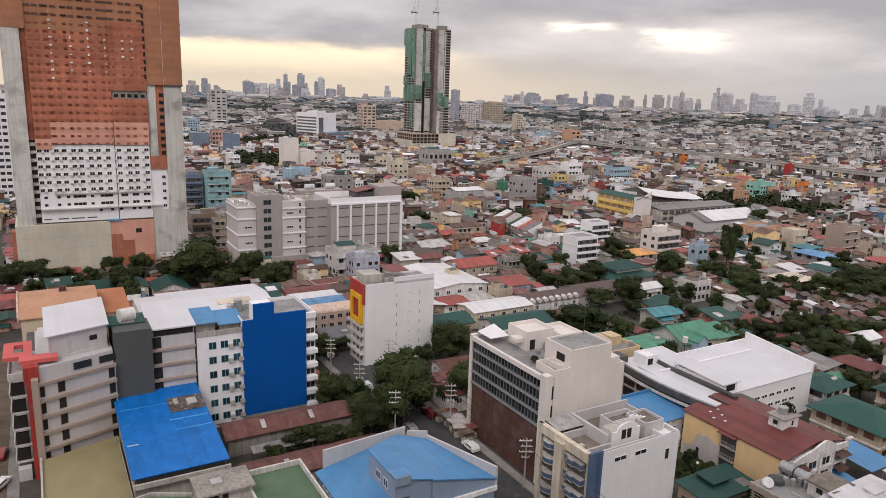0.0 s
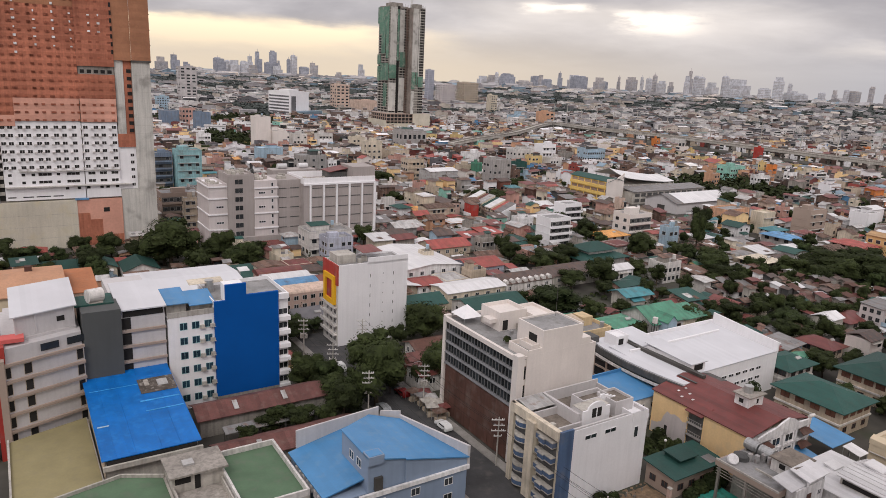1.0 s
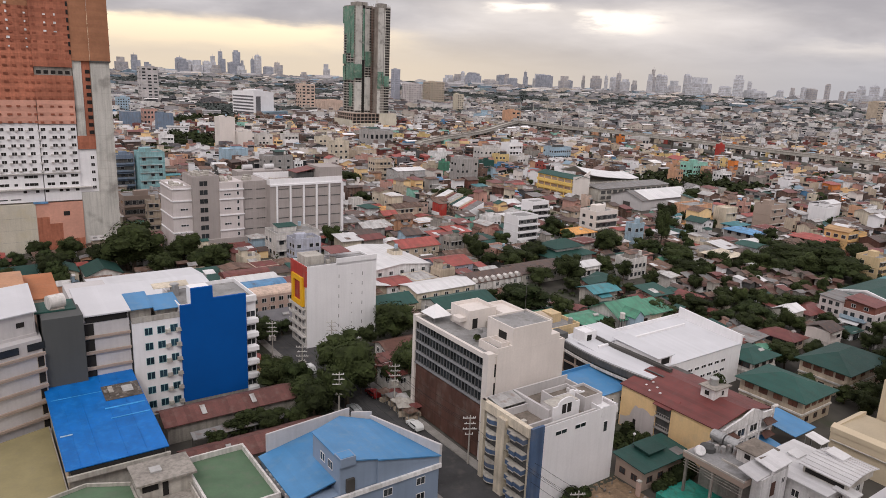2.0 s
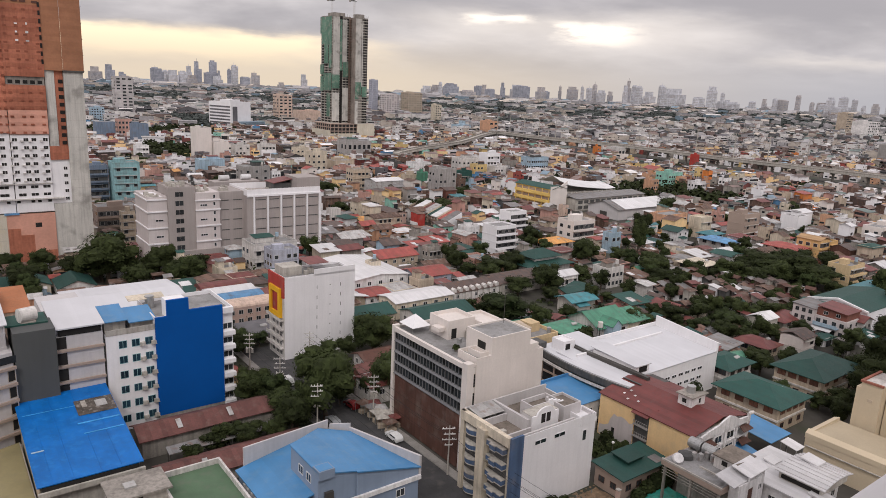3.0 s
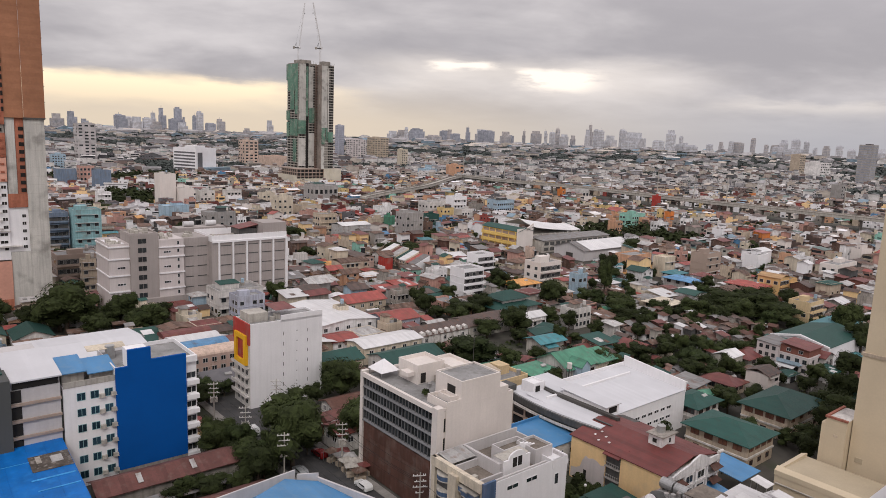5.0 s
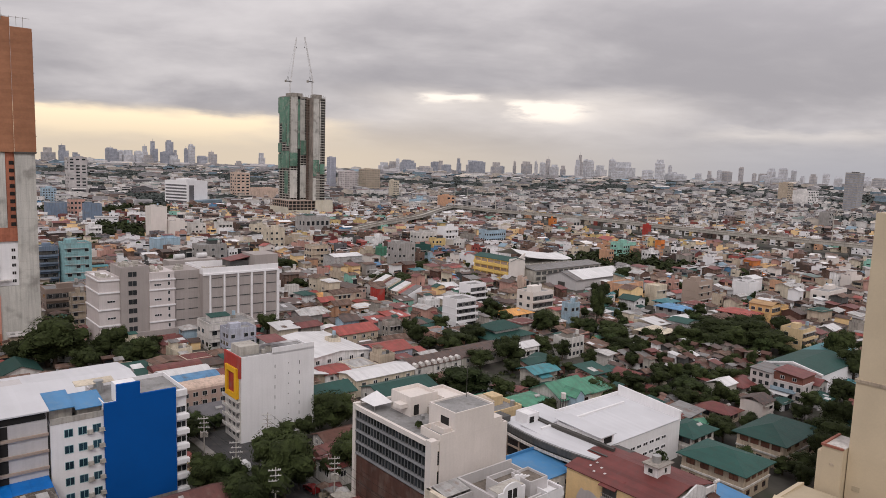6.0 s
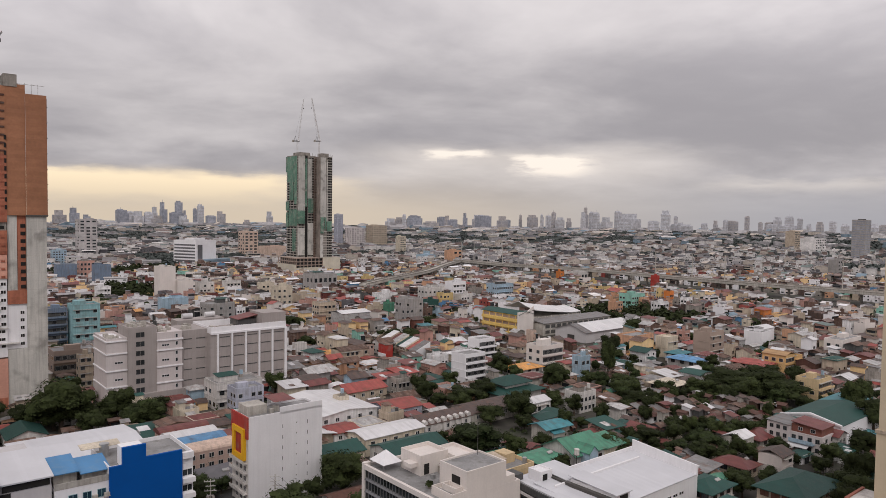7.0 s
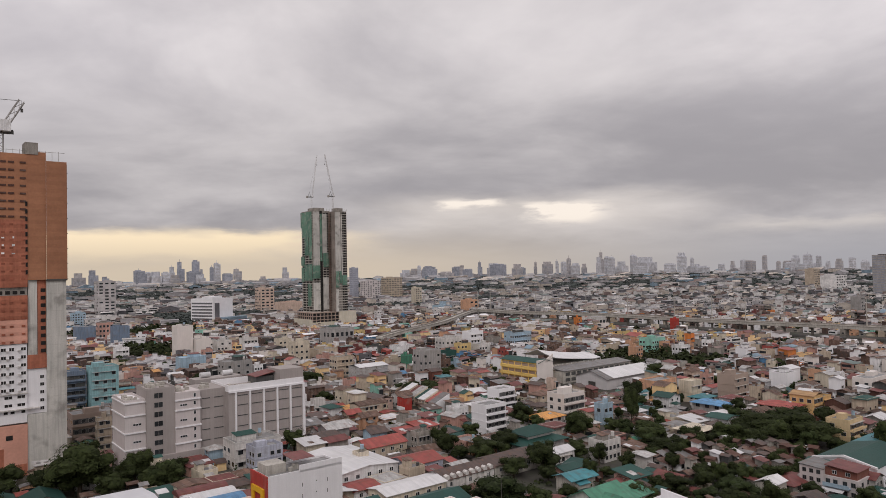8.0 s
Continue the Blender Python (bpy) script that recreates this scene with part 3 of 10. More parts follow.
def netted_tower():
    A0, B0, W, D = -8.0, 281.0, 57.2, 20.0
    claim(A0, A0 + W, B0 - 6, B0 + D)
    t = thing("unfinished_tower", A0, B0, "unfinished concrete high-rise wrapped in orange netting, white middle floors", "tower")
    # podium
    part("podium_wall", box(B(), 0.0, 30, -1.2, D, 0, 17.4), "podium_stain", t, "stained yellowish concrete podium wall")
    bm = B()
    for z in (4.2, 8.4, 12.6):
        box(bm, 0.2, 29.9, -1.23, -1.19, z, z + 0.08)
    parts("pour_joint", bm, "concrete_pale", t)
    part("podium_screen", box(B(), 30.02, 45.0, -1.0, 2, 0, 17.4), "net_pink", t, "torn pink and orange netting over the podium")
    bm = B()
    for x0, x1, z0, z1 in ((30.2, 38, 0.0, 10.0), (30.2, 34, 10.0, 12.5), (38.0, 44.8, 0, 4.0)):
        box(bm, x0, x1, -1.06, -1.0, z0, z1)
    parts("netting_patch", bm, "net_orange", t)
    part("opening", box(B(), 38.6, 40.6, -1.05, -0.9, 12.6, 14.2), "dark", t)
    part("tarpaulin", box(B(), 29.5, 34, -1.4, 0.6, 17.42, 17.9), "r_blue", t, "blue tarpaulin over the podium edge")
    # body behind everything
    part("core", box(B(), 6.6, 51.0, 0.8, D, 16.6, 111), "concrete", t)
    # piers
    part("pier", box(B(), 1.0, 6.6, -0.8, D, 16.6, 84), "twin_pale", t)
    part("pier", box(B(), 51.0, W, -0.8, D, 0, 67), "twin_pale", t)
    part("pier", box(B(), 45.1, 51.0, -0.6, 0.8, 0, 20.5), "twin_pale", t)
    part("pier", box(B(), 45.4, 48.2, 0.0, 0.8, 38, 67), "twin_pale", t)
    bm = B()
    for z in range(20, 68, 3):
        box(bm, 51.1, W - 0.1, -0.83, -0.8, z, z + 0.06)
    for z in range(20, 84, 3):
        box(bm, 1.1, 6.5, -0.83, -0.8, z, z + 0.06)
    parts("pour_joint", bm, "concrete_pale", t)
    # white painted floors
    part("painted_wall", box(B(), 8.4, 33.2, -0.1, 0.9, 18.0, 45.4), "clean_white", t, "freshly painted white wall with small windows")
    part("side_netting", box(B(), -1.3, -0.02, -1.0, 3.0, 0, 15.5), "net_orange", t, "rust-orange netting beside the podium")
    part("painted_wall", box(B(), 33.5, 45.0, -0.4, 0.9, 18.0, 45.0), "clean_white", t)
    part("painted_wall", box(B(), 45.1, 51.0, 0.2, 0.9, 20.6, 36.2), "clean_white", t)
    part("podium_ledge", box(B(), 8.4, 48.6, -1.4, 0.0, 22.5, 22.9), "offwhite", t)
    part("floor_ledge", box(B(), 13.0, 45.2, -0.9, 0.0, 27.9, 28.25), "offwhite", t)
    floors = [28.85 + 2.78 * k for k in range(6)]
    left = [9.4, 11.6, 14.6, 17.0, 20.0, 22.2, 25.4, 27.9, 31.0]
    right = [34.6, 38.0, 40.4, 43.9]
    windows(t, "f", -0.1, left, floors, 1.55, 1.2, 1, "white", "dark", False)
    windows(t, "f", -0.4, right, floors, 1.55, 1.2, 1, "white", "dark", False)
    windows(t, "f", 0.2, [49.6], [21.6, 24.4, 27.2, 29.9, 32.5], 1.3, 1.2, 1, "white", "dark", False)
    windows(t, "f", -0.1, [10.2, 14.2, 17.2, 24.9], [23.7, 26.4], 1.2, 1.0, 0, "white", "dark", False)
    windows(t, "f", -0.1, [20.8, 29.6], [23.7, 26.4], 4.2, 1.1, 2, "white", "dark", False)
    windows(t, "f", -0.4, [35.6, 39.4, 43.2], [23.7, 26.4], 2.4, 1.1, 1, "white", "dark", False)
    windows(t, "f", -0.1, [27.4, 31.2], [21.2], 1.2, 1.0, 0, "white", "dark", False)
    windows(t, "f", -0.4, [34.2, 38.6, 40.6, 43.8], [21.3], 1.3, 1.0, 0, "white", "dark", False)
    bm = B()
    for z in floors:
        for x in left:
            box(bm, x - 1.7, x - 0.85, -0.75, -0.1, z - 0.15, z + 0.35)
        for x in right:
            box(bm, x - 1.7, x - 0.85, -1.05, -0.4, z - 0.15, z + 0.35)
    parts("service_ledge", bm, "offwhite", t)
    bm = B()
    for x0, x1 in ((9.0, 11.5), (13.5, 16.8), (17.6, 22.0), (22.8, 26.0)):
        box(bm, x0, x1, -0.14, -0.1, 18.9, 19.3)
    parts("vent_slot", bm, "darkgrey", t)
    # slots beside the piers, backs painted dark as shade, a slab each floor
    bm = B()
    for z in [20 + 2.78 * k for k in range(10)]:
        box(bm, 6.65, 8.3, 0.05, 0.85, z, z + 1.2)
    parts("slot_slab", bm, "concrete_pale", t)
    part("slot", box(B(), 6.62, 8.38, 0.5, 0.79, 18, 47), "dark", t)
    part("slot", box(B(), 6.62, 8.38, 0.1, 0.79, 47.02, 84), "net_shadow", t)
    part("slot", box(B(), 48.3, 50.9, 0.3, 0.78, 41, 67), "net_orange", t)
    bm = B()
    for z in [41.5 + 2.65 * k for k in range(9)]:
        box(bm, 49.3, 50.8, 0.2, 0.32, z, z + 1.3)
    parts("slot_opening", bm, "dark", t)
    # netting: sheets hung floor over floor, thin below and faded at the top
    def net(x0, x1, z0, z1, key, y=-0.5, name="netting"):
        dip = 0.05 if key == "net_tan" else 0.13
        bm = B()
        nz, nx = max(1, int((z1 - z0) / 2.65)), max(1, int((x1 - x0) / 3))
        grid = []
        for k in range(nz * 2 + 1):
            z = z0 + (z1 - z0) * k / (nz * 2)
            row = []
            for i in range(nx + 1):
                x = x0 + (x1 - x0) * i / nx
                sag = dip * (k % 2) + 0.10 * noise.noise(Vector((x * 0.35 + A0, z * 0.3, 1.7)))
                row.append(bm.verts.new((x, y - sag, z)))
            grid.append(row)
        for k in range(nz * 2):
            for i in range(nx):
                bm.faces.new((grid[k][i], grid[k][i + 1], grid[k + 1][i + 1], grid[k + 1][i]))
        r = bmesh.ops.extrude_face_region(bm, geom=bm.faces[:])
        bmesh.ops.translate(bm, verts=[v for v in r["geom"] if isinstance(v, bmesh.types.BMVert)], vec=(0, 0.12, 0))
        return part(name, bm, key, t)

    net(8.4, 13.3, 43.8, 47.5, "net_pink")
    net(13.3, 33.2, 45.6, 53.3, "net_pink")
    net(33.4, 45.1, 45.2, 53.4, "net_pink", -0.8)
    net(8.4, 13.3, 47.5, 84, "net_orange")
    net(13.3, 33.4, 53.3, 84, "net_orange")
    net(33.4, 45.2, 53.4, 61.8, "net_orange", -0.8)
    net(33.4, 45.2, 64.6, 88.0, "net_orange", -0.9)
    net(8.4, 33.4, 84, 111, "net_tan", -0.55)
    net(33.4, 45.2, 88, 111, "net_tan", -0.8)
    net(0.8, 8.4, 84, 111, "net_tan", -0.95)
    net(45.2, 51.0, 67, 112, "net_tan", -0.7)
    net(51.0, W + 0.3, 67, 109, "net_tan", -1.1)
    net(45.1, 51.0, 36.2, 41.0, "net_orange", -0.35)
    part("netting_side", box(B(), W + 0.05, W + 0.4, -1.0, D, 67, 108), "net_tan", t)
    part("pier_band", box(B(), 50.9, W + 0.35, -1.3, 0, 66.6, 67.2), "steel_dark", t)
    # a bare strip where the netting stops
    part("bare_floor", box(B(), 33.6, 45.0, -0.3, 0.8, 61.8, 64.6), "concrete", t)
    # black boxes painted as the bare floor's unlit openings
    bm = B()
    for x in (34.2, 36.4, 38.6, 40.8, 43):
        box(bm, x, x + 1.4, -0.36, -0.2, 62.2, 63.4)
    parts("floor_opening", bm, "dark", t)
    # darker boxes laid on the net, painted as openings seen through it
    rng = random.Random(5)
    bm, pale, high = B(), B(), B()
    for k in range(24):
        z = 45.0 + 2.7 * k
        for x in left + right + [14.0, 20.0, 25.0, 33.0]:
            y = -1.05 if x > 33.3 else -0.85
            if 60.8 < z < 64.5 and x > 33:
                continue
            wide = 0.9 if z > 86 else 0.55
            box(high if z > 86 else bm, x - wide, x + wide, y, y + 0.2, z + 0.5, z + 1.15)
    # white boxes painted as daylight in openings, column by column
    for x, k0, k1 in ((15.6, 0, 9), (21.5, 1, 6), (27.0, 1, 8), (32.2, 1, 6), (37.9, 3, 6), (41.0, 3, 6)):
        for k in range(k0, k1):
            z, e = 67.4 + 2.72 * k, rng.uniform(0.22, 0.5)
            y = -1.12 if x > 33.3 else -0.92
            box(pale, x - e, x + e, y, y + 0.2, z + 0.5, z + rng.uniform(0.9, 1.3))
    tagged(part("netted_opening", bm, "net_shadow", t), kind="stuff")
    parts("lit_opening", pale, "white", t)
    tagged(part("upper_opening", high, "brown", t), kind="stuff")
    # black boxes painted as shaded openings along the net's edge
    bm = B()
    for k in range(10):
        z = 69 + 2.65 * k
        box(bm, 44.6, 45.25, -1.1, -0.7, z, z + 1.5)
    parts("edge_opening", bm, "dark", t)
    # roof: upstands, props
    bm = B()
    box(bm, 44.6, 48.6, -1, 6, 111, 115.2)
    box(bm, 8.0, 12, 2, 8, 111, 114)
    for x in range(1, 57, 2):
        rod(bm, (x, -0.6, 109), (x, -0.6, 112.6), 0.06, sides=5)
    rod(bm, (0, -0.6, 112.2), (57, -0.6, 112.2), 0.06, sides=5)
    part("roof_upstand", bm, "concrete", t)
    bm = B()
    for k in range(8):
        z = 67 + 5.4 * k
        rod(bm, (W + 0.2, -1.2, z), (W + 0.6, -1.2, z + 0.3), 0.08, sides=5)
    parts("net_bracket", bm, "steel_dark", t)


netted_tower()


def tower_crane(a, b, z, mast_h, jib, lean, label, turn=0.0, s=1.0, key="offwhite"):
    """A luffing crane: lattice mast, slewing deck, raised jib, counter jib."""
    c = thing("tower_crane", a, b, label, "crane", z=z, turn=turn)

    def lattice(bm, p, q, r):
        p, q = Vector(p), Vector(q)
        axis = (q - p).normalized()
        u = Vector((0, 1, 0))
        v = axis.cross(u).normalized()
        n = max(3, int((q - p).length / (3 * r)))
        cs = [(u + v) * r, (u - v) * r, (-u - v) * r, (-u + v) * r]
        for k in cs:
            rod(bm, p + k, q + k, 0.13 * s, sides=4)
        for i in range(n):
            m0, m1 = p + (q - p) * i / n, p + (q - p) * (i + 1) / n
            for j in range(4):
                rod(bm, m0 + cs[j], m1 + cs[(j + 1) % 4], 0.09 * s, sides=4)
    bm = B()
    lattice(bm, (0, 0, 0), (0, 0, mast_h), 0.9 * s)
    part("mast", bm, key, c)
    part("slewing_deck", box(B(), -6 * s, 3 * s, -1.2 * s, 1.2 * s, mast_h, mast_h + 1.0), "steel_dark", c)
    part("cab", box(B(), 0.5, 2.6 * s, -2.8 * s, -1.2 * s, mast_h + 0.2, mast_h + 2.8 * s), "white", c)
    part("counterweight", box(B(), -7.5 * s, -5 * s, -1.6 * s, 1.6 * s, mast_h - 0.6, mast_h + 2.2 * s), "concrete", c)
    tip = (jib * math.cos(radians(lean)), 0, mast_h + 1 + jib * math.sin(radians(lean)))
    bm = B()
    lattice(bm, (1.0, 0, mast_h + 1.0), tip, 0.6 * s)
    part("jib", bm, key, c)
    bm = B()
    top = (-3 * s, 0, mast_h + 8 * s)
    rod(bm, (-1, 0.6, mast_h + 1), top, 0.2 * s, sides=5)
    rod(bm, (-5 * s, 0, mast_h + 1), top, 0.2 * s, sides=5)
    rod(bm, top, tip, 0.07 * s, sides=4)
    rod(bm, tip, (tip[0], 0, tip[2] - jib * 0.22), 0.06 * s, sides=4)
    box(bm, tip[0] - 0.4, tip[0] + 0.4, -0.4, 0.4, tip[2] - jib * 0.22 - 1.2, tip[2] - jib * 0.22)
    part("rigging", bm, "steel_dark", c)
    return c


tower_crane(29.6, 288.0, 111.0, 8.0, 13.0, 57.0, "grey lattice tower crane on the netted tower's roof", turn=-10.0, s=1.5, key="grey")


# ---- twin towers under construction
def twin_towers():
    A0, B0 = 384.0, 730.0
    claim(A0 - 6, A0 + 74, B0 - 12, B0 + 60)
    pod = thing("tower_podium", A0 - 6, B0 - 8, "raw concrete podium with open car-park floors below twin towers", "podium")
    bm = B()
    for k in range(5):
        box(bm, 0, 58, 0, 46, k * 4.0 + 3.2, k * 4.0 + 4.0)
        for i in range(12):
            box(bm, 0.3 + i * 4.9, 1.1 + i * 4.9, 0.2, 1.0, k * 4.0, k * 4.0 + 3.2)
            if i < 10:
                box(bm, 0.2, 1.0, 0.3 + i * 4.9, 1.1 + i * 4.9, k * 4.0, k * 4.0 + 3.2)
    part("deck_frame", bm, "pier_brown", pod)
    part("inner_wall", box(B(), 4, 57, 4, 45, 0, 19), "darkgrey", pod)
    part("screen_wall", box(B(), -0.3, 34, -0.4, 0.1, 0, 9), "podium_stain", pod)
    part("screen_wall", box(B(), -0.4, 0.0, 0.1, 46, 0, 12.4), "podium_stain", pod)
    part("screen_wall", box(B(), 35.0, 58, -0.4, 0.1, 0, 20), "podium_stain", pod)

    def one(a, b, w, d, h, label, green, pale, gaps, cells, side=True):
        t = thing("twin_tower", a, b, label, "tower", z=20)
        part("core", box(B(), 0.6, w, 0.6, d, 0, h), "concrete", t)
        bm = B()
        n = int(h / 3.0)
        for k in range(n):
            box(bm, 0.1, w, 0.1, d, k * 3.0, k * 3.0 + 0.9)
        parts("floor_slab", bm, "concrete_pale", t)
        for x0, x1, z0, z1 in pale:
            part("shaft_wall", box(B(), w * x0, w * x1, -0.6, 0.6, h * z0, h * z1), "twin_pale", t, "pale smooth concrete wall")
        # proud black strips painted as the shade of a recess
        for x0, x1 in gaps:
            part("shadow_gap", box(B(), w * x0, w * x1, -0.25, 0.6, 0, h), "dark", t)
        # black blocks painted as the shade inside the open floors
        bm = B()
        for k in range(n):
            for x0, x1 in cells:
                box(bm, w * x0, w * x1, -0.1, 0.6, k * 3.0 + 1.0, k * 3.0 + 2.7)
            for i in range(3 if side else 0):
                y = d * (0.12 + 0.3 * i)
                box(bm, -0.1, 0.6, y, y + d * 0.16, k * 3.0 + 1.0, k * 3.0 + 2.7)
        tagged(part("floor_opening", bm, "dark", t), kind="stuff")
        for f, u0, u1, z0, z1 in green:
            bm = B()
            if f == "f":
                box(bm, w * u0, w * u1, -0.85, -0.62, h * z0, h * z1)
            else:
                box(bm, -0.8, -0.32, d * u0, d * u1, h * z0, h * z1)
            part("netting", bm, "net_green", t, "patched green safety netting")
        bm = B()
        box(bm, w * 0.25, w * 0.8, d * 0.2, d * 0.8, h, h + 4.0)
        for i in range(12):
            rod(bm, (w * i / 11, 0.2, h), (w * i / 11, 0.2, h + 1.8 + (i * 37 % 5) * 0.4), 0.14, sides=4)
        part("roof_frame", bm, "concrete", t)

    one(386.3, 735.4, 24.0, 27.0, 119, "raw concrete tower under construction, patched with green netting",
        (("l", 0.0, 0.86, 0.74, 0.99), ("l", 0.86, 1.0, 0.84, 0.99), ("l", 0.0, 0.22, 0.52, 0.74), ("l", 0.30, 0.66, 0.56, 0.74), ("l", 0.70, 1.0, 0.46, 0.55), ("l", 0.0, 0.7, 0.31, 0.47), ("l", 0.76, 0.98, 0.30, 0.44), ("l", 0.1, 0.4, 0.06, 0.28), ("f", 0.0, 0.40, 0.33, 0.46), ("f", 0.58, 0.96, 0.44, 0.58), ("f", 0.42, 0.52, 0.50, 0.97)),
        ((0.06, 0.40, 0.46, 0.99), (0.04, 0.40, 0.02, 0.29), (0.55, 0.80, 0.58, 0.97), (0.57, 0.90, 0.02, 0.34)), ((0.43, 0.55),), ((0.1, 0.2), (0.25, 0.36), (0.62, 0.74), (0.8, 0.9)))
    one(408.6, 722.0, 16.6, 17.0, 118, "grey raw concrete tower under construction with open floors",
        (("f", 0.04, 0.30, 0.24, 0.40), ("f", 0.36, 0.5, 0.28, 0.40), ("f", 0.55, 0.94, 0.26, 0.36)),
        ((0.04, 0.46, 0.40, 0.99), (0.04, 0.26, 0.0, 0.22), (0.52, 0.60, 0.36, 0.97)), (), ((0.62, 0.70), (0.75, 0.84), (0.88, 0.97)), False)
    part("side_wall", box(B(), -0.45, 0.6, 0.0, 17.0, 0, 117), "tower_brown", bpy.data.objects["twin_tower.001"], "stained brown-grey concrete wall")
    bm = B()
    hoist = thing("site_hoist", 405.8, 729.0, "rusty lattice hoist tower between the twin towers", "hoist")
    for k in range(46):
        box(bm, 0, 3.2, 0, 3.2, k * 3.0, k * 3.0 + 0.4)
    for x0, y0 in ((0, 0), (2.8, 0), (0, 2.8), (2.8, 2.8)):
        box(bm, x0, x0 + 0.4, y0, y0 + 0.4, 0, 138)
    part("hoist_mast", bm, "r_rust", hoist)
    tower_crane(394.0, 750.0, 139, 17, 50, 82, "slender tower crane with raised jib on a raw concrete tower", turn=-24, s=0.8)
    tower_crane(412.5, 732.0, 138, 18, 50, 100, "slender tower crane with raised jib on a raw concrete tower", turn=-20, s=0.8)


twin_towers()


# ---- long grey office and store complex
def grey_complex():
    A0, B0 = 62.8, 258.0
    claim(A0, 130, B0 - 4, 288)
    t = thing("grey_complex", A0, B0, "long grey commercial block with white fins and stepped roof", "building")
    part("west_wing", box(B(), 0.6, 7.4, 1.5, 19, 0, 23.6), "pinkish_white", t)
    part("stair_block", box(B(), 7.4, 17.1, 0, 13, 0, 27.4), "store_grey", t)
    part("middle_wing", box(B(), 17.1, 26, -0.4, 14, 0, 25.4), "pinkish_white", t)
    part("link_wing", box(B(), 26, 35.8, 0.8, 15, 0, 25.2), "store_grey", t)
    part("east_wing", box(B(), 35.8, 66.6, -2.5, 16, 0, 23.6), "store_grey", t)
    bm = B()
    for z in (7, 12.8, 18.8, 23.2):
        box(bm, 0.25, 7.6, 1.1, 19.2, z, z + 0.45)
    for z in (7, 12.8, 18.8, 22.4):
        box(bm, 17.0, 26.3, -0.8, 2, z, z + 0.45)
    parts("cornice", bm, "clean_white", t)
    bm = B()
    for i in range(6):
        x = 38.2 + 5.55 * i
        box(bm, x, x + 0.6, -3.1, -2.5, 3.7, 23.2)
    box(bm, 35.8, 66.8, -3.2, -2.5, 3.0, 3.7)
    box(bm, 35.8, 66.8, -3.0, -2.5, 23.2, 23.9)
    box(bm, 66.2, 66.9, -3.15, -2.5, 3.7, 23.2)
    parts("white_fin", bm, "clean_white", t)
    bm = B()
    for z in (6.5, 10.4, 14.3, 18.2, 21.8):
        for i in range(5):
            x = 39.3 + 5.55 * i
            box(bm, x, x + 4.0, -2.62, -2.4, z, z + 0.3)
        box(bm, 27.0, 30.0, 0.7, 0.9, z, z + 0.3)
        box(bm, 31.5, 35.0, 0.7, 0.9, z, z + 0.3)
    parts("louvre_strip", bm, "darkgrey", t)
    windows(t, "f", 0.0, [11.4], [4.5, 7.8, 11.1, 14.4, 17.7, 21.0, 24.3], 3.0, 1.9, 1, "store_grey", "glass", False)
    windows(t, "f", -0.4, [24.0], [4.8, 8.4, 11, 14.4, 17, 20.4, 23.2], 0.9, 1.4, 0, "clean_white", "glass", False)
    windows(t, "f", -0.4, [20.0], [9.2, 15.0, 20.4], 2.6, 0.8, 2, "clean_white", "glass", False)
    windows(t, "f", 1.5, [4.6], [9.4, 15.4], 2.8, 0.8, 2, "clean_white", "glass", False)
    part("plinth", box(B(), -0.2, 36, -1.2, 1.0, 0, 4.2), "store_grey", t)
    part("parapet", parapet(B(), 6.8, 17.5, 23.6, 0.9, x0=0.6, y0=1.5), "pinkish_white", t)
    part("parapet", parapet(B(), 9.7, 13, 27.4, 0.6, x0=7.4), "store_grey", t)
    part("parapet", parapet(B(), 30.8, 18.5, 23.6, 2.4, x0=35.8, y0=-2.5), "clean_white", t)
    bm = B()
    rng = random.Random(31)
    for x0, x1, y0, y1, z in ((1.2, 6.8, 3, 18, 23.6), (8.0, 16.6, 1, 12, 27.4), (18, 25.4, 1, 13, 25.4), (27, 35, 2, 14, 25.2), (38, 54, 2, 15, 23.6)):
        for k in range(7):
            x, y, e, f = rng.uniform(x0, x1 - 2.2), rng.uniform(y0, y1 - 3), rng.uniform(0.7, 2.0), rng.uniform(0.5, 1.5)
            box(bm, x, x + e, y, y + e * rng.uniform(0.8, 1.5), z, z + f)
    parts("roof_plant", bm, "concrete_pale", t)
    part("end_block", box(B(), 56.6, 66.58, -2.3, 9, 23.6, 29.8), "store_grey", t)
    part("plant_roof", slab_poly(B(), [(48.5, 2, 27.4), (57.6, 2, 29.0), (57.6, 11, 29.0), (48.5, 11, 27.4)], 0.2), "r_maroon", t, "dull red sloping roof sheet")
    part("plant_shed", box(B(), 49, 56.5, 3, 11, 23.6, 27.2), "darkgrey", t)
    for x in (43.4, 52.6):
        part("water_tank", rod(B(), (x - 9, 24, 27.2), (x - 5, 24, 27.2), 1.1, sides=14), "r_white", t, "white water tank lying on the roof")
    part("tank_room", box(B(), 31, 50, 20, 27, 0, 26.1), "store_grey", t)


grey_complex()


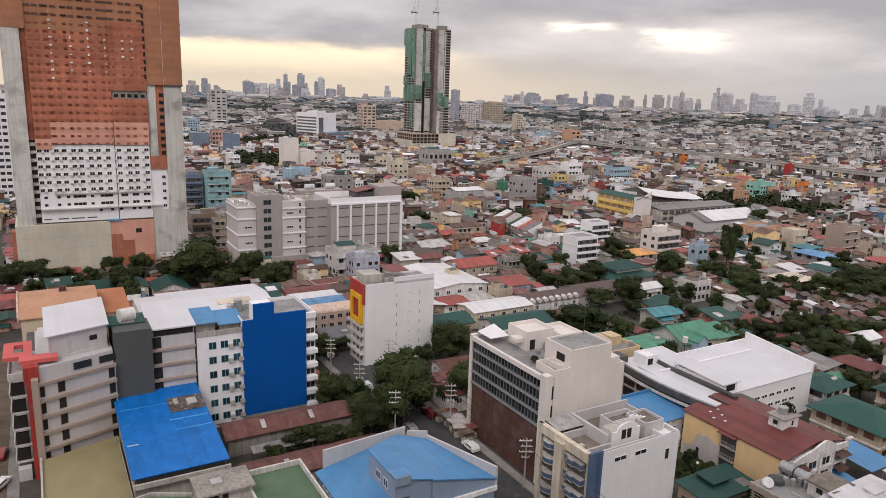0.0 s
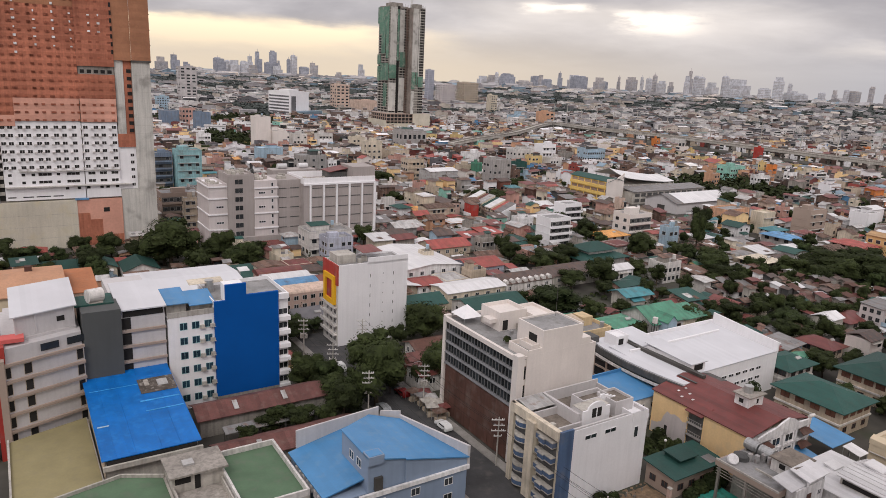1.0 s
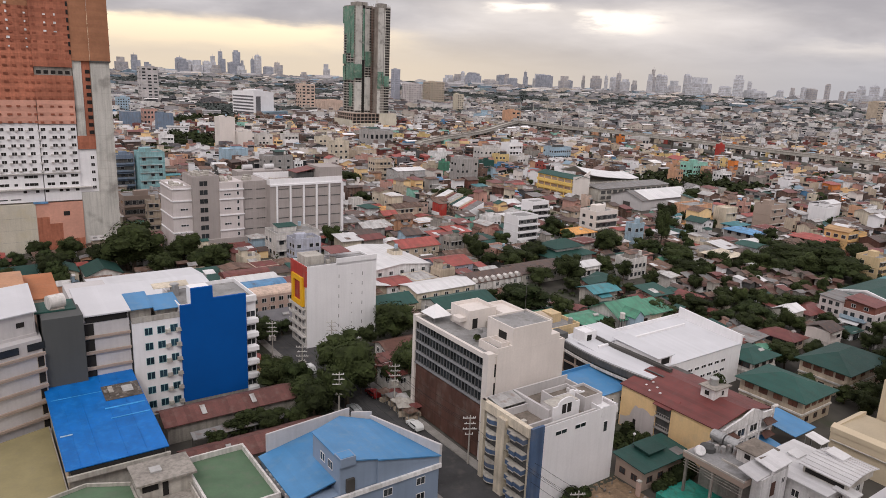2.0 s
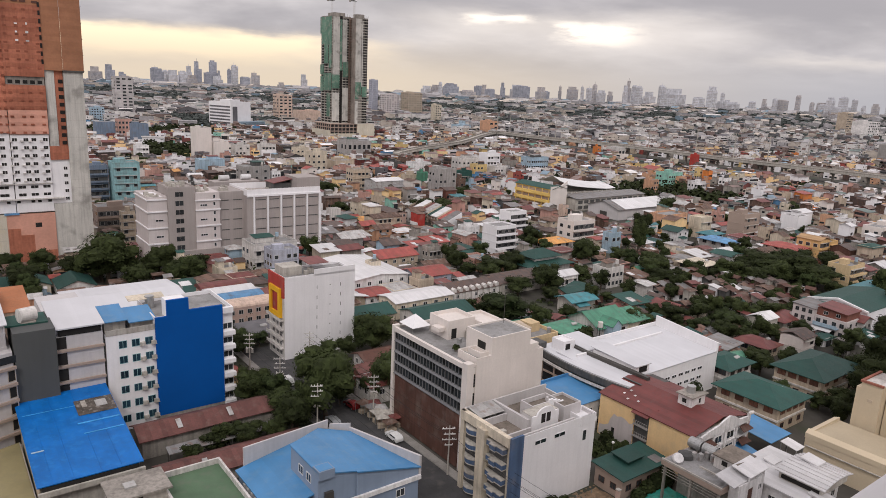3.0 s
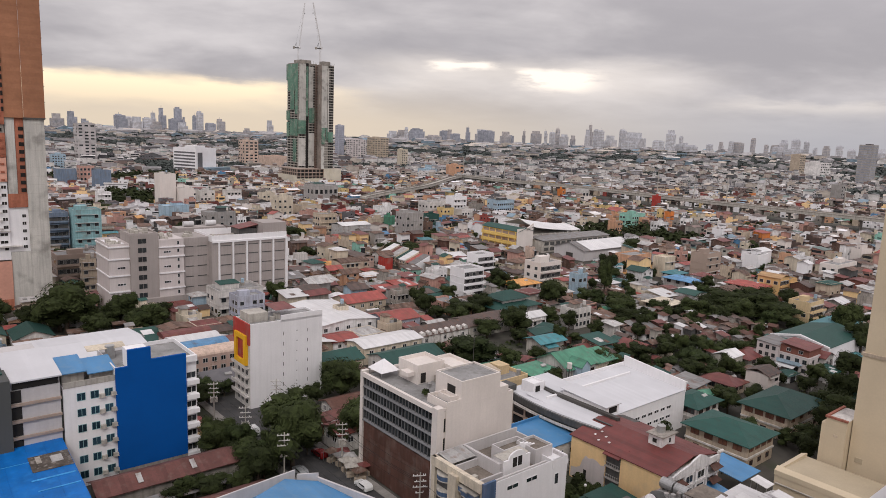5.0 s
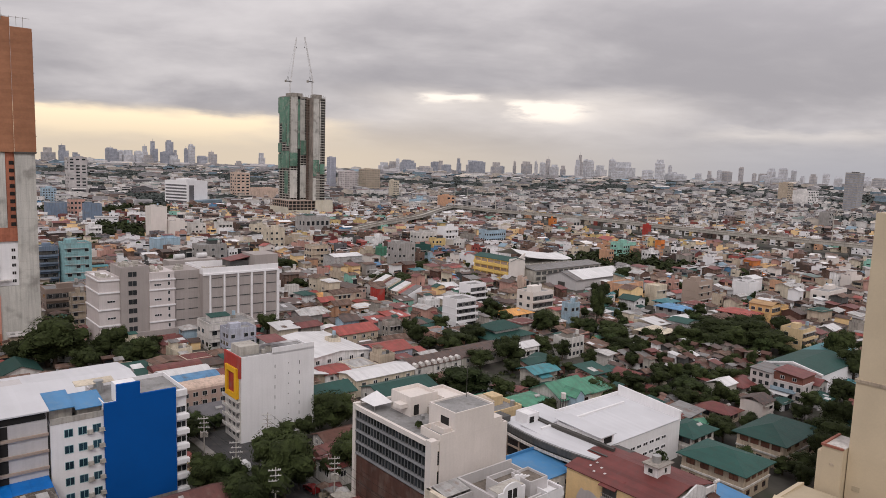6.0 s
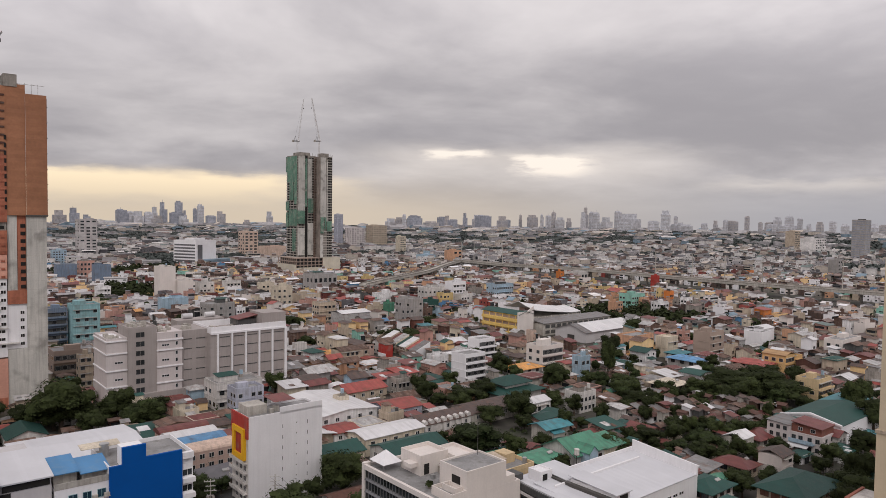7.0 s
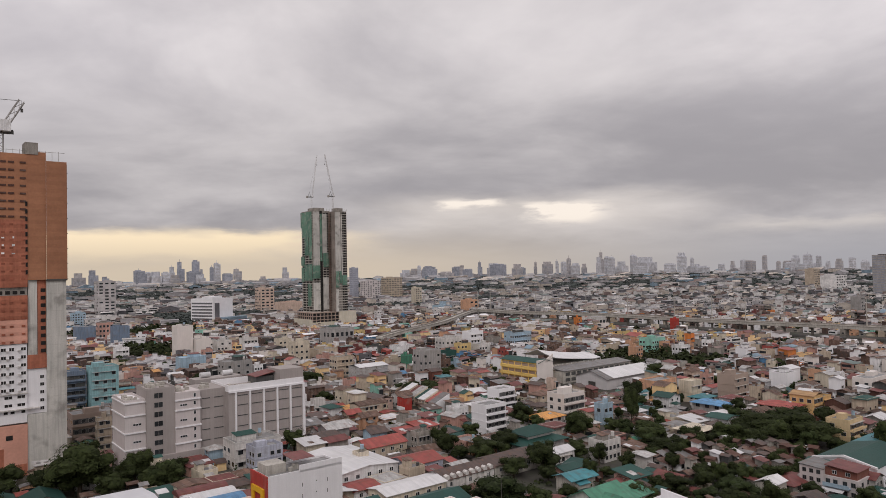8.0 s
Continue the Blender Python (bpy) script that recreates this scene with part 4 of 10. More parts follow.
# ---- white slab with a coloured street front
def slab_block():
    A0, B0, W, D, H = 67.6, 152.0, 19.4, 9.0, 20.6
    claim(A0, A0 + W, B0, B0 + D)
    t = thing("narrow_hotel", A0, B0, "narrow white slab building with a red and yellow street front", "building")
    part("wall", box(B(), 0, W, 0, D, 0, H), "clean_white", t, "clean white blank wall")
    part("front_wall", box(B(), -0.15, 0, 0.05, D - 0.05, 0, H - 0.02), "offwhite", t)
    part("roof_deck", box(B(), 0.3, W - 0.3, 0.3, D - 0.3, H, H + 0.05), "deck", t)
    part("parapet", parapet(B(), W, D, H, 0.5, 0.25), "clean_white", t)
    part("red_band", box(B(), -0.4, 0.02, -0.06, D, H - 4.6, H + 0.6), "red", t, "brick-red corner band")
    bm = B()
    for y0, y1, z0, z1 in ((1.0, 2.2, 10.8, 18.2), (6.2, 7.4, 10.8, 18.2), (2.2, 6.2, 17.0, 18.2), (2.2, 6.2, 10.8, 12.0)):
        box(bm, -0.9, -0.15, y0, y1, z0, z1)
    part("yellow_surround", bm, "amber", t, "bright yellow square surround")
    part("surround_glass", box(B(), -0.45, -0.15, 2.2, 6.2, 12.0, 17.0), "red", t)
    windows(t, "l", -0.15, [1.6, 3.8, 6.2], [1.0, 3.4, 5.8, 8.2], 1.3, 1.3, 1, "white", "glass", True)
    bm = B()
    for z in (3.1, 5.5, 7.9, 10.3):
        box(bm, -1.1, -0.15, 0.3, D - 0.3, z - 0.25, z)
        box(bm, -1.1, -1.0, 0.3, D - 0.3, z, z + 0.5)
    parts("balcony", bm, "offwhite", t)
    bm = B()
    for x in (8.6, 15.2):
        for k in range(7):
            z = 1.6 + 2.6 * k
            box(bm, x, x + 0.14, -0.05, 0.0, z, z + 0.9)
    for k in range(7):
        box(bm, 12.2, 12.4, -0.05, 0.0, 2.2 + 2.6 * k, 2.45 + 2.6 * k)
    parts("wall_slit", bm, "darkgrey", t)
    bm = B()
    box(bm, 1, 6, 3, 8, H, H + 2.2)
    box(bm, 8, 9.2, 3, 4.2, H + 0.05, H + 1.3)
    box(bm, 6.4, 7.4, 2, 3, H + 0.05, H + 1.0)
    parts("roof_plant", bm, "concrete_pale", t)
    part("wall_upstand", box(B(), 8.0, W, 0.0, 0.28, H, H + 1.7), "clean_white", t)
    part("roof_shade", slab_poly(B(), [(7.5, 2.0, H + 2.6), (13, 2.0, H + 2.6), (13, 8.5, H + 2.9), (7.5, 8.5, H + 2.9)], 0.1), "r_maroon", t)


slab_block()


# ---- blue-walled block
def blue_block():
    A0, B0, W, D, H = 24.4, 134.6, 24.1, 13.5, 21.2
    claim(A0, A0 + W, B0, B0 + D)
    t = thing("blue_walled_block", A0, B0, "white mid-rise block with one royal blue blank wall", "building")
    part("wall", box(B(), 8.8, W, 0.3, D, 0, H), "clean_white", t)
    part("wing_wall", box(B(), 0, 8.8, 0.3, D, 0, H - 1.6), "clean_white", t)
    part("wing_parapet", box(B(), 0.0, 8.78, 0.24, 0.44, H - 1.6, H - 0.5), "concrete_pale", t, "rain-stained grey parapet")
    part("blue_wall", box(B(), 8.8, 21.9, -0.25, 0.3, 1.6, H + 0.8), "royal", t, "royal blue blank wall")
    part("blue_wall_step", box(B(), 11.0, 15.2, -0.25, 0.3, H + 0.8, H + 4.0), "royal", t)
    part("blue_wall_step", box(B(), 15.2, 21.9, -0.25, 0.3, H + 0.8, H + 1.5), "royal", t)
    part("stair_head", box(B(), 11.2, 15.0, 0.31, 4.0, H + 0.06, H + 3.6), "clean_white", t)
    part("plinth", box(B(), 8.8, 21.9, -0.22, 0.3, 0, 1.6), "concrete", t)
    part("white_coping", box(B(), 21.95, W, -0.35, 0.3, H - 0.4, H + 0.8), "clean_white", t)
    part("roof_deck", box(B(), 9.0, W - 0.3, 0.6, D - 0.3, H, H + 0.06), "deck", t)
    part("wing_deck", box(B(), 0.2, 8.78, 0.5, D - 0.2, H - 1.6, H - 1.54), "deck", t)
    part("parapet", parapet(B(), W - 8.8, D - 0.3, H, 0.8, 0.22, x0=8.8, y0=0.31), "clean_white", t)
    floors = [1.6 + 3.05 * k for k in range(6)]
    windows(t, "f", 0.3, [2.9, 5.2, 7.6], floors, 1.45, 1.5, 1, "teal", "blue_glass", True)
    windows(t, "f", 0.3, [23.0], [z + 0.4 for z in floors], 1.9, 1.3, 1, "white", "glass", False)
    bm = B()
    for z in floors:
        box(bm, 21.95, W + 0.25, -0.7, 0.3, z - 0.75, z + 0.15)
    parts("balcony", bm, "clean_white", t)
    ac = mesh_of("air_conditioner", box(box(B(), -0.45, 0.45, -0.55, 0, 0, 0.6), -0.55, 0.55, -0.6, 0, -0.08, 0), "concrete_pale")
    for z in floors:
        for x in (6.4, 8.4):
            piece("air_conditioner", ac, t, x, 0.28, z + 0.1)
    bm = B()
    slab_poly(bm, [(-0.6, 1.2, H + 0.9), (4.2, 1.2, H + 0.9), (4.2, 8.4, H + 2.1), (-0.6, 8.4, H + 2.1)], 0.15)
    slab_poly(bm, [(4.3, 1.0, H + 0.3), (9.4, 1.0, H + 0.3), (9.4, 7.5, H + 1.4), (4.3, 7.5, H + 1.4)], 0.15)
    parts("roof_canopy", bm, "sky_blue", t, "faded blue metal roof canopies")
    bm = B()
    box(bm, 0.2, 3.9, 2.2, 8.0, H - 1.54, H + 0.85)
    box(bm, 4.8, 8.7, 2.0, 7.2, H - 1.54, H + 0.3)
    parts("roof_room", bm, "concrete_pale", t)
    part("water_tank", rod(B(), (10.2, 9.2, H), (10.2, 9.2, H + 2.6), 0.9, sides=14), "metal", t)
    part("yellow_sheet", slab_poly(B(), [(6, 8.5, H + 2.2), (13, 8.5, H + 2.2), (13, 11, H + 2.6), (6, 11, H + 2.6)], 0.1), "cream", t)


blue_block()


# ---- pale hotel-like block on the side street, with a red corner and a dark stair tower
def corner_block():
    A0, B0 = -3.0, 128.6
    claim(A0 - 3, 25, B0, 168)
    t = thing("corner_block", A0, B0, "pale grey mid-rise block with red corner and charcoal stair tower", "building")
    H = 17.4
    part("wall", prism(B(), [(0, 0), (12.6, 4.6), (12.6, 30), (0, 30)], 0, H), "wall_grey", t)
    ang = math.degrees(math.atan2(4.6, 12.6))
    front = new("front_wall", mesh_of("front_wall", box(B(), 0, 13.4, -0.12, 0.0, 0, H), "wall_grey"))
    front.parent, front.matrix_basis = t, pose(0, 0, 0, 0, 0, ang)
    course = mesh_of("string_course", box(B(), -0.3, 13.4, -0.55, -0.12, 0, 0.5), "pier_brown")
    for k in range(6):
        piece("string_course", course, t, 0, 0, 2.2 + 3.02 * k, ang)
    for k in range(5):
        z = 3.0 + 3.02 * k
        for x, w in ((0.9, 0.9), (4.0, 1.3), (12.7, 1.2)):
            fm, gm = window_mesh(w, 2.0, 0, "beige", "dark", False)
            ob = piece("window", fm, t, x * math.cos(radians(ang)), x * math.sin(radians(ang)) - 0.13, z, ang)
            piece("pane", gm, ob, 0, 0, 0)
    part("corner_pier", box(B(), -0.65, 0.4, -0.7, 0.6, 0, H + 1.2), "pier_brown", t)
    part("red_pier", box(box(B(), -1.4, -0.66, 0.5, 2.2, 0, 17.4), -1.7, 0.55, 0.62, 2.3, 17.4, 20.5), "red", t, "deep red corner pier")
    bm = B()
    for k in range(6):
        z = 2.2 + 3.02 * k
        box(bm, -4.0, -0.05, 2.25, 16, z + 0.55, z + 0.85)
        box(bm, -4.1, -3.9, 2.4, 16, z + 0.85, z + 1.5)
    box(bm, -4.0, -1.8, 2.2, 2.5, 18.2, 19.2)
    box(bm, -3.8, -1.8, 0.8, 2.4, 0, 2.2)
    parts("balcony", bm, "wall_grey", t)
    bm = B()
    for k in range(5):
        z = 3.05 + 3.02 * k
        box(bm, -3.7, -1.76, 2.6, 3.0, z + 0.02, z + 2.2)
    parts("balcony_glazing", bm, "dark", t, "near-black glazed balcony front")
    # solid dark grey block painted as the shade behind the balconies
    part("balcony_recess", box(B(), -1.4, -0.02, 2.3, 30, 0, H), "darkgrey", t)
    # upper storey and its rooms
    part("upper_wall", prism(B(), [(0.6, 1.2), (12.4, 5.2), (12.4, 24), (0.6, 24)], H, H + 2.6), "wall_grey", t)
    bm = B()
    for x, w in ((5.6, 3.0), (10.0, 3.4)):
        c, s = math.cos(radians(19)), math.sin(radians(19))
        box(bm, x, x + w, -0.1, 0.05, 0.7, 2.0)
    piece("upper_window", mesh_of("upper_window", bm, "glass"), t, 0.6, 1.15, H, 18.7)
    part("penthouse", prism(B(), [(2.4, 4.3), (11.8, 7.4), (11.8, 21), (2.4, 18)], H + 2.6, H + 7.0), "wall_grey", t)
    part("penthouse_roof", slab_poly(B(), [(1.8, 3.6, H + 7.1), (12.2, 7.1, H + 7.1), (12.2, 21.6, H + 8.3), (1.8, 18.2, H + 8.3)], 0.2), "white_sheet", t)
    piece("penthouse_window", mesh_of("penthouse_window", box(B(), 6.8, 8.1, -0.08, 0.05, 4.6, 5.5), "dark"), t, 2.4, 4.3, H, 18.3)
    bm = B()
    for x in (-0.05, 3.2, 9.6):
        box(bm, x, x + 0.22, -0.14, 0.05, 2.6, 7.0)
    box(bm, -0.2, 9.9, -0.3, 0.05, 2.6, 3.1)
    piece("penthouse_rib", mesh_of("penthouse_rib", bm, "wall_grey"), t, 2.4, 4.3, H, 18.3)
    bm = B()
    for x0, x1, y0, y1 in ((-4.6, -0.2, 5.0, 7.2), (-4.6, -3.0, 7.2, 13.0), (-1.6, -0.2, 7.2, 13.0), (-3.0, -1.6, 11.2, 13.0), (-2.2, 3.6, 2.4, 5.0)):
        box(bm, x0, x1, y0, y1, 20.5, 21.2)
    part("roof_pergola", bm, "coral", t, "coral red concrete roof pergola")
    # charcoal stair tower and the wing behind it
    part("stair_tower", box(B(), 12.7, 19.2, 5.2, 16, 0, 23.2), "charcoal", t, "charcoal stair tower")
    part("stair_roof", box(B(), 10.4, 18.6, 9, 15, 23.2, 23.5), "r_green", t)
    bm = rod(B(), (14.2, 10.0, 24.8), (16.8, 10.8, 24.8), 1.3, sides=20)
    part("water_tank", bm, "offwhite", t, "pale drum-shaped water tank")
    part("tank_cradle", box(B(), 14.4, 16.8, 9.2, 11.6, 23.2, 23.7), "concrete", t)
    part("rear_wing", box(B(), 19.2, 27.0, 6.4, 34, 0, 21.0), "wall_grey", t)
    bm = B()
    for k in range(6):
        z = 2.8 + 3.05 * k
        box(bm, 19.2, 27.1, 6.0, 6.4, z, z + 0.45)
    parts("string_course", bm, "pier_brown", t)
    # black sheets painted as recess shade, the last under the roof edge
    bm = B()
    for k in range(6):
        z = 3.4 + 3.05 * k
        box(bm, 19.3, 20.9, 6.3, 6.42, z, z + 2.2)
    box(bm, 19.4, 26.8, 6.3, 6.45, 21.05, 22.4)
    parts("recess", bm, "dark", t)
    part("wing_roof", slab_poly(B(), [(18.9, 5.9, 22.6), (27.3, 5.9, 22.6), (27.3, 20, 24.0), (18.9, 20, 24.0)], 0.25), "white_sheet", t)
    part("wing_post", box(box(B(), 19.3, 19.6, 6.3, 6.6, 21, 22.4), 26.6, 26.9, 6.3, 6.6, 21, 22.4), "wall_grey", t)
    # dark slab painted as the shade in the gap between two blocks
    part("gap_wall", box(B(), 27.02, 27.38, 7.0, 20, 0, 19), "darkgrey", t)


corner_block()


def low_roofs():
    # bright blue sheeted roof with a torn patch
    t = thing("blue_roofed_shed", 9.2, 108.4, "shed with bright blue sheet roof and a torn brown patch", "shed")
    claim(-8, 58, 78, 134)
    W, D, z0, z1 = 14.4, 27.0, 7.6, 10.6
    part("wall", box(B(), 0.2, W - 0.2, 0.2, D, 0, z0 - 0.3), "concrete_pale", t)
    part("side_wall", slab_poly(B(), [(0.0, 0.0, z0 - 0.16), (0.2, 0.0, z0 - 0.16), (0.2, D, z1 - 0.16), (0.0, D, z1 - 0.16)], 3.2), "beige", t)
    bm = B()
    slab_poly(bm, [(-0.3, -0.4, z0), (W + 0.3, -0.4, z0), (W + 0.3, D, z1), (-0.3, D, z1)], 0.15)
    part("roof", bm, "bright_blue", t, "glossy bright blue roof sheeting")
    bm = B()
    for i in (2, 5, 9, 12):
        x = i * W / 15
        slab_poly(bm, [(x - 0.03, -0.4, z0 + 0.05), (x + 0.03, -0.4, z0 + 0.05), (x + 0.03, D, z1 + 0.05), (x - 0.03, D, z1 + 0.05)], 0.06)
    parts("roof_rib", bm, "bright_blue", t)

    def zr(y):
        return z0 + (z1 - z0) * (y + 0.4) / (D + 0.4)

    def patch(x0, x1, y0, y1, key, name, lift=0.07):
        part(name, slab_poly(B(), [(x0, y0, zr(y0) + lift), (x1, y0, zr(y0) + lift), (x1, y1, zr(y1) + lift), (x0, y1, zr(y1) + lift)], 0.06), key, t)

    patch(8.4, 14.6, 16.9, 22.0, "burnt", "torn_patch", 0.10)
    patch(11.6, 13.4, 18.8, 21.0, "r_pale", "loose_sheet", 0.16)
    patch(9.4, 10.2, 19.4, 21.6, "concrete", "loose_board", 0.14)
    patch(7.8, 14.4, 14.3, 14.7, "seam_blue", "sheet_lap")
    patch(8.2, 14.4, 11.0, 11.3, "seam_blue", "sheet_lap")
    patch(0.2, 2.0, 8.8, 9.1, "pale_blue", "sheet_lap")
    patch(0.4, 12.0, 20.5, 20.65, "seam_blue", "sheet_lap")
    part("eaves_beam", box(B(), -0.2, W + 0.4, -0.9, -0.42, 5.9, 6.7), "concrete_pale", t)
    # solid black strip painted as the shade under the eaves
    part("eaves_gap", box(B(), 0.4, W - 0.4, -0.45, 0.2, 6.7, 7.3), "dark", t)
    # sand-coloured deck
    t = thing("sand_deck_annex", -3.4, 100.5, "low annex with a flat sand-yellow roof deck", "annex")
    part("wall", prism(B(), [(0, 0), (12.4, 0), (12.4, 30), (3, 27), (0, 26)], 0, 4.6), "concrete_pale", t)
    part("deck", prism(B(), [(0.3, 0.3), (12.2, 0.3), (12.2, 29.8), (3, 26.8), (0.3, 25.8)], 4.6, 4.72), "sand_deck", t, "flat sand-yellow deck")
    part("kerb", box(box(B(), 0, 0.3, 0, 26, 4.6, 5.2), 0.3, 12.4, 0, 0.3, 4.6, 5.2), "concrete_pale", t)
    # two green decks and the stair hut between them
    t = thing("green_deck_annex", -6.0, 80.0, "low building with flat moss-green waterproofed roof", "annex")
    part("wall", prism(B(), [(0, 0), (22.8, 0), (22.8, 21), (17, 24), (2, 20.5), (0, 18)], 0, 6.6), "concrete_pale", t)
    part("deck", prism(B(), [(0.4, 0.4), (22.4, 0.4), (22.4, 20.8), (17, 23.6), (2.2, 20.1), (0.4, 17.8)], 6.6, 6.7), "moss_deck", t, "moss-green roof deck")
    bm = B()
    for (x0, y0), (x1, y1) in (((0.2, 0), (0.2, 18)), ((0.2, 18), (2.1, 20.3)), ((2.1, 20.3), (17, 23.8)), ((17, 23.8), (22.6, 20.9))):
        d = Vector((x1 - x0, y1 - y0)).normalized() * 0.15
        prism(bm, [(x0 + d.y, y0 - d.x), (x1 + d.y, y1 - d.x), (x1 - d.y, y1 + d.x), (x0 - d.y, y0 + d.x)], 6.6, 7.2)
    parts("parapet", bm, "concrete_pale", t)
    t = thing("stair_hut", 16.9, 88.0, "weathered concrete stair hut with flat roof", "hut")
    part("wall", box(box(B(), 0, 7.4, 8.4, 13.6, 0, 9.0), 0, 7.2, 0, 8.4, 0, 6.2), "concrete_pale", t)
    part("roof_slab", box(B(), -0.5, 8.0, 7.6, 14.0, 9.0, 9.3), "concrete", t)
    part("hatch", box(B(), 2.0, 3.6, 10, 11.6, 9.3, 9.6), "r_pale", t)
    part("yard_deck", box(B(), 0.2, 7.0, 0.2, 8.35, 6.2, 6.26), "concrete", t)
    bm = B()
    box(bm, 0.4, 2.6, 8.3, 8.42, 7.6, 8.5)
    box(bm, 3.2, 4.0, 8.3, 8.42, 6.3, 8.5)
    parts("opening", bm, "dark", t)
    part("parapet", box(box(B(), 0, 0.25, 0, 8.4, 6.2, 7.3), 6.95, 7.2, 0, 8.4, 6.2, 7.3), "concrete_pale", t)
    t = thing("green_deck_annex", 24.3, 86.0, "flat moss-green roof deck inside a white parapet", "annex")
    part("wall", box(B(), 0, 9.8, 0, 16.4, 0, 6.9), "concrete_pale", t)
    part("deck", box(B(), 0.35, 9.45, 0.35, 16.05, 6.9, 7.0), "moss_deck", t, "moss-green roof deck")
    part("parapet", parapet(B(), 9.8, 16.4, 6.9, 1.0, 0.35), "offwhite", t)


low_roofs()


def sky_blue_block():
    A0, B0 = 35.2, 81.5
    t = thing("sky_blue_roofed_block", A0, B0, "grey-blue low block with sky blue metal roof and white band", "building")
    W, D = 23.4, 15.5
    part("wall", box(B(), 0, W, 0.0, D, 0, 7.6), "blue_render", t)
    # west roof slope, and the eaves wall below it
    part("west_roof", slab_poly(B(), [(-0.5, 1.2, 8.0), (14.2, 1.2, 11.0), (14.2, D, 11.0), (-0.5, D, 8.0)], 0.2), "sky_blue", t)
    part("west_gable", slab_poly(B(), [(0, D - 0.3, 8.0), (14.2, D - 0.3, 10.9), (14.2, D, 10.9), (0, D, 8.0)], 3.0), "blue_render", t)
    # the raised east part: its roof falls to the right
    def zr(x):
        return 13.4 - 0.245 * (x - 6.0)
    pts = [(6.0, 0.0), (12.2, 0.0), (12.2, -0.35), (W, -0.35), (W - 2.6, 12.6), (13.6, 14.9), (6.0, 9.2)]
    part("east_roof", slab_poly(B(), [(x + (0.25 if x > 20 else -0.1), y - (0.3 if y < 1 else -0.2), zr(x)) for x, y in pts], 0.2), "sky_blue", t)
    bm = B()
    lo = [bm.verts.new((x, y, 7.6)) for x, y in pts]
    hi = [bm.verts.new((x, y, zr(x) - 0.21)) for x, y in pts]
    bm.faces.new(lo[::-1])
    bm.faces.new(hi)
    for k in range(len(pts)):
        q = (k + 1) % len(pts)
        bm.faces.new((lo[k], lo[q], hi[q], hi[k]))
    part("east_wall", bm, "blue_render", t)
    part("roof_pocket", box(B(), 5.9, 8.4, -0.5, 1.6, 12.2, 13.6), "blue_render", t)
    part("pocket_floor", box(B(), 6.1, 8.2, -0.3, 1.4, 13.6, 13.66), "sky_blue", t)
    windows(t, "l", 6.0, [3.0, 5.6], [10.4], 1.5, 1.4, 1, "white", "glass", False)
    part("white_band", box(B(), 4.5, W + 0.3, -0.75, -0.3, 7.0, 7.7), "white", t, "white band round the wall")
    part("front_wall", box(B(), 4.8, W, -0.4, 0.0, 0, 7.0), "blue_render", t)
    part("door", box(B(), 7.0, 8.3, -0.47, -0.0, 7.8, 9.9), "steel_dark", t)
    bm = B()
    v = [(W + 0.1, -0.4), (W + 0.5, -0.4), (19.0, 13.8), (18.6, 13.8)]
    prism(bm, v, 7.0, 10.9)
    part("side_parapet", bm, "wall_grey", t)
    part("side_parapet", prism(B(), [(18.6, 13.8), (19.0, 13.8), (16.0, 15.4), (15.7, 15.2)], 7.0, 11.6), "wall_grey", t)
    part("back_parapet", slab_poly(B(), [(0.9, D + 0.3, 11.4), (0.9, D, 11.4), (15.6, D, 12.3), (15.6, D + 0.3, 12.3)], 4.4), "wall_grey", t)
    bm = B()
    for k in range(8):
        box(bm, -0.45, 0.0, 1.4 + 1.5 * k, 2.0 + 1.5 * k, 6.2, 7.3)
    parts("side_rail", bm, "wall_grey", t)
    windows(t, "f", -0.4, [8.0, 14.0, 20.0], [2.2, 5.0], 1.6, 1.3, 1, "white", "glass", True)


sky_blue_block()


def long_red_roofs():
    for a, b, w, d, h, key, lab in ((26.8, 121.8, 25.0, 6.4, 4.0, "r_faded_red", "long low house with rusty maroon metal roof"), (27.0, 107.4, 25.4, 6.4, 2.8, "r_faded_red", "long shed with patched maroon roof behind a wall")):
        t = thing("row_shed", a, b, lab, "shed")
        part("wall", gable_wall(B(), w, d, h, 1.3), "concrete", t)
        part("roof", gable(B(), w, d, h, 1.3, 0.6), key, t)
        bm = B()
        for k in range(2):
            x = 6.5 + 9.6 * k
            slab_poly(bm, [(x, 0.4, h + 0.42), (x + 0.9, 0.4, h + 0.42), (x + 0.9, 2.4, h + 1.3), (x, 2.4, h + 1.3)], 0.06)
        parts("roof_patch", bm, "r_pale", t)
    t = thing("yard_canopy", 27.0, 116.4, "grey lean-to canopy along a yard", "canopy")
    part("roof", slab_poly(B(), [(3, 0.2, 2.6), (22, 0.2, 2.6), (22, 2.4, 3.1), (3, 2.4, 3.1)], 0.12), "r_grey", t)
    bm = B()
    for k in range(6):
        box(bm, 3.2 + 3.7 * k, 3.4 + 3.7 * k, 0.4, 0.6, 0, 2.55)
        box(bm, 3.2 + 3.7 * k, 3.4 + 3.7 * k, 2.0, 2.2, 0, 2.9)
    parts("post", bm, "steel_dark", t)


long_red_roofs()


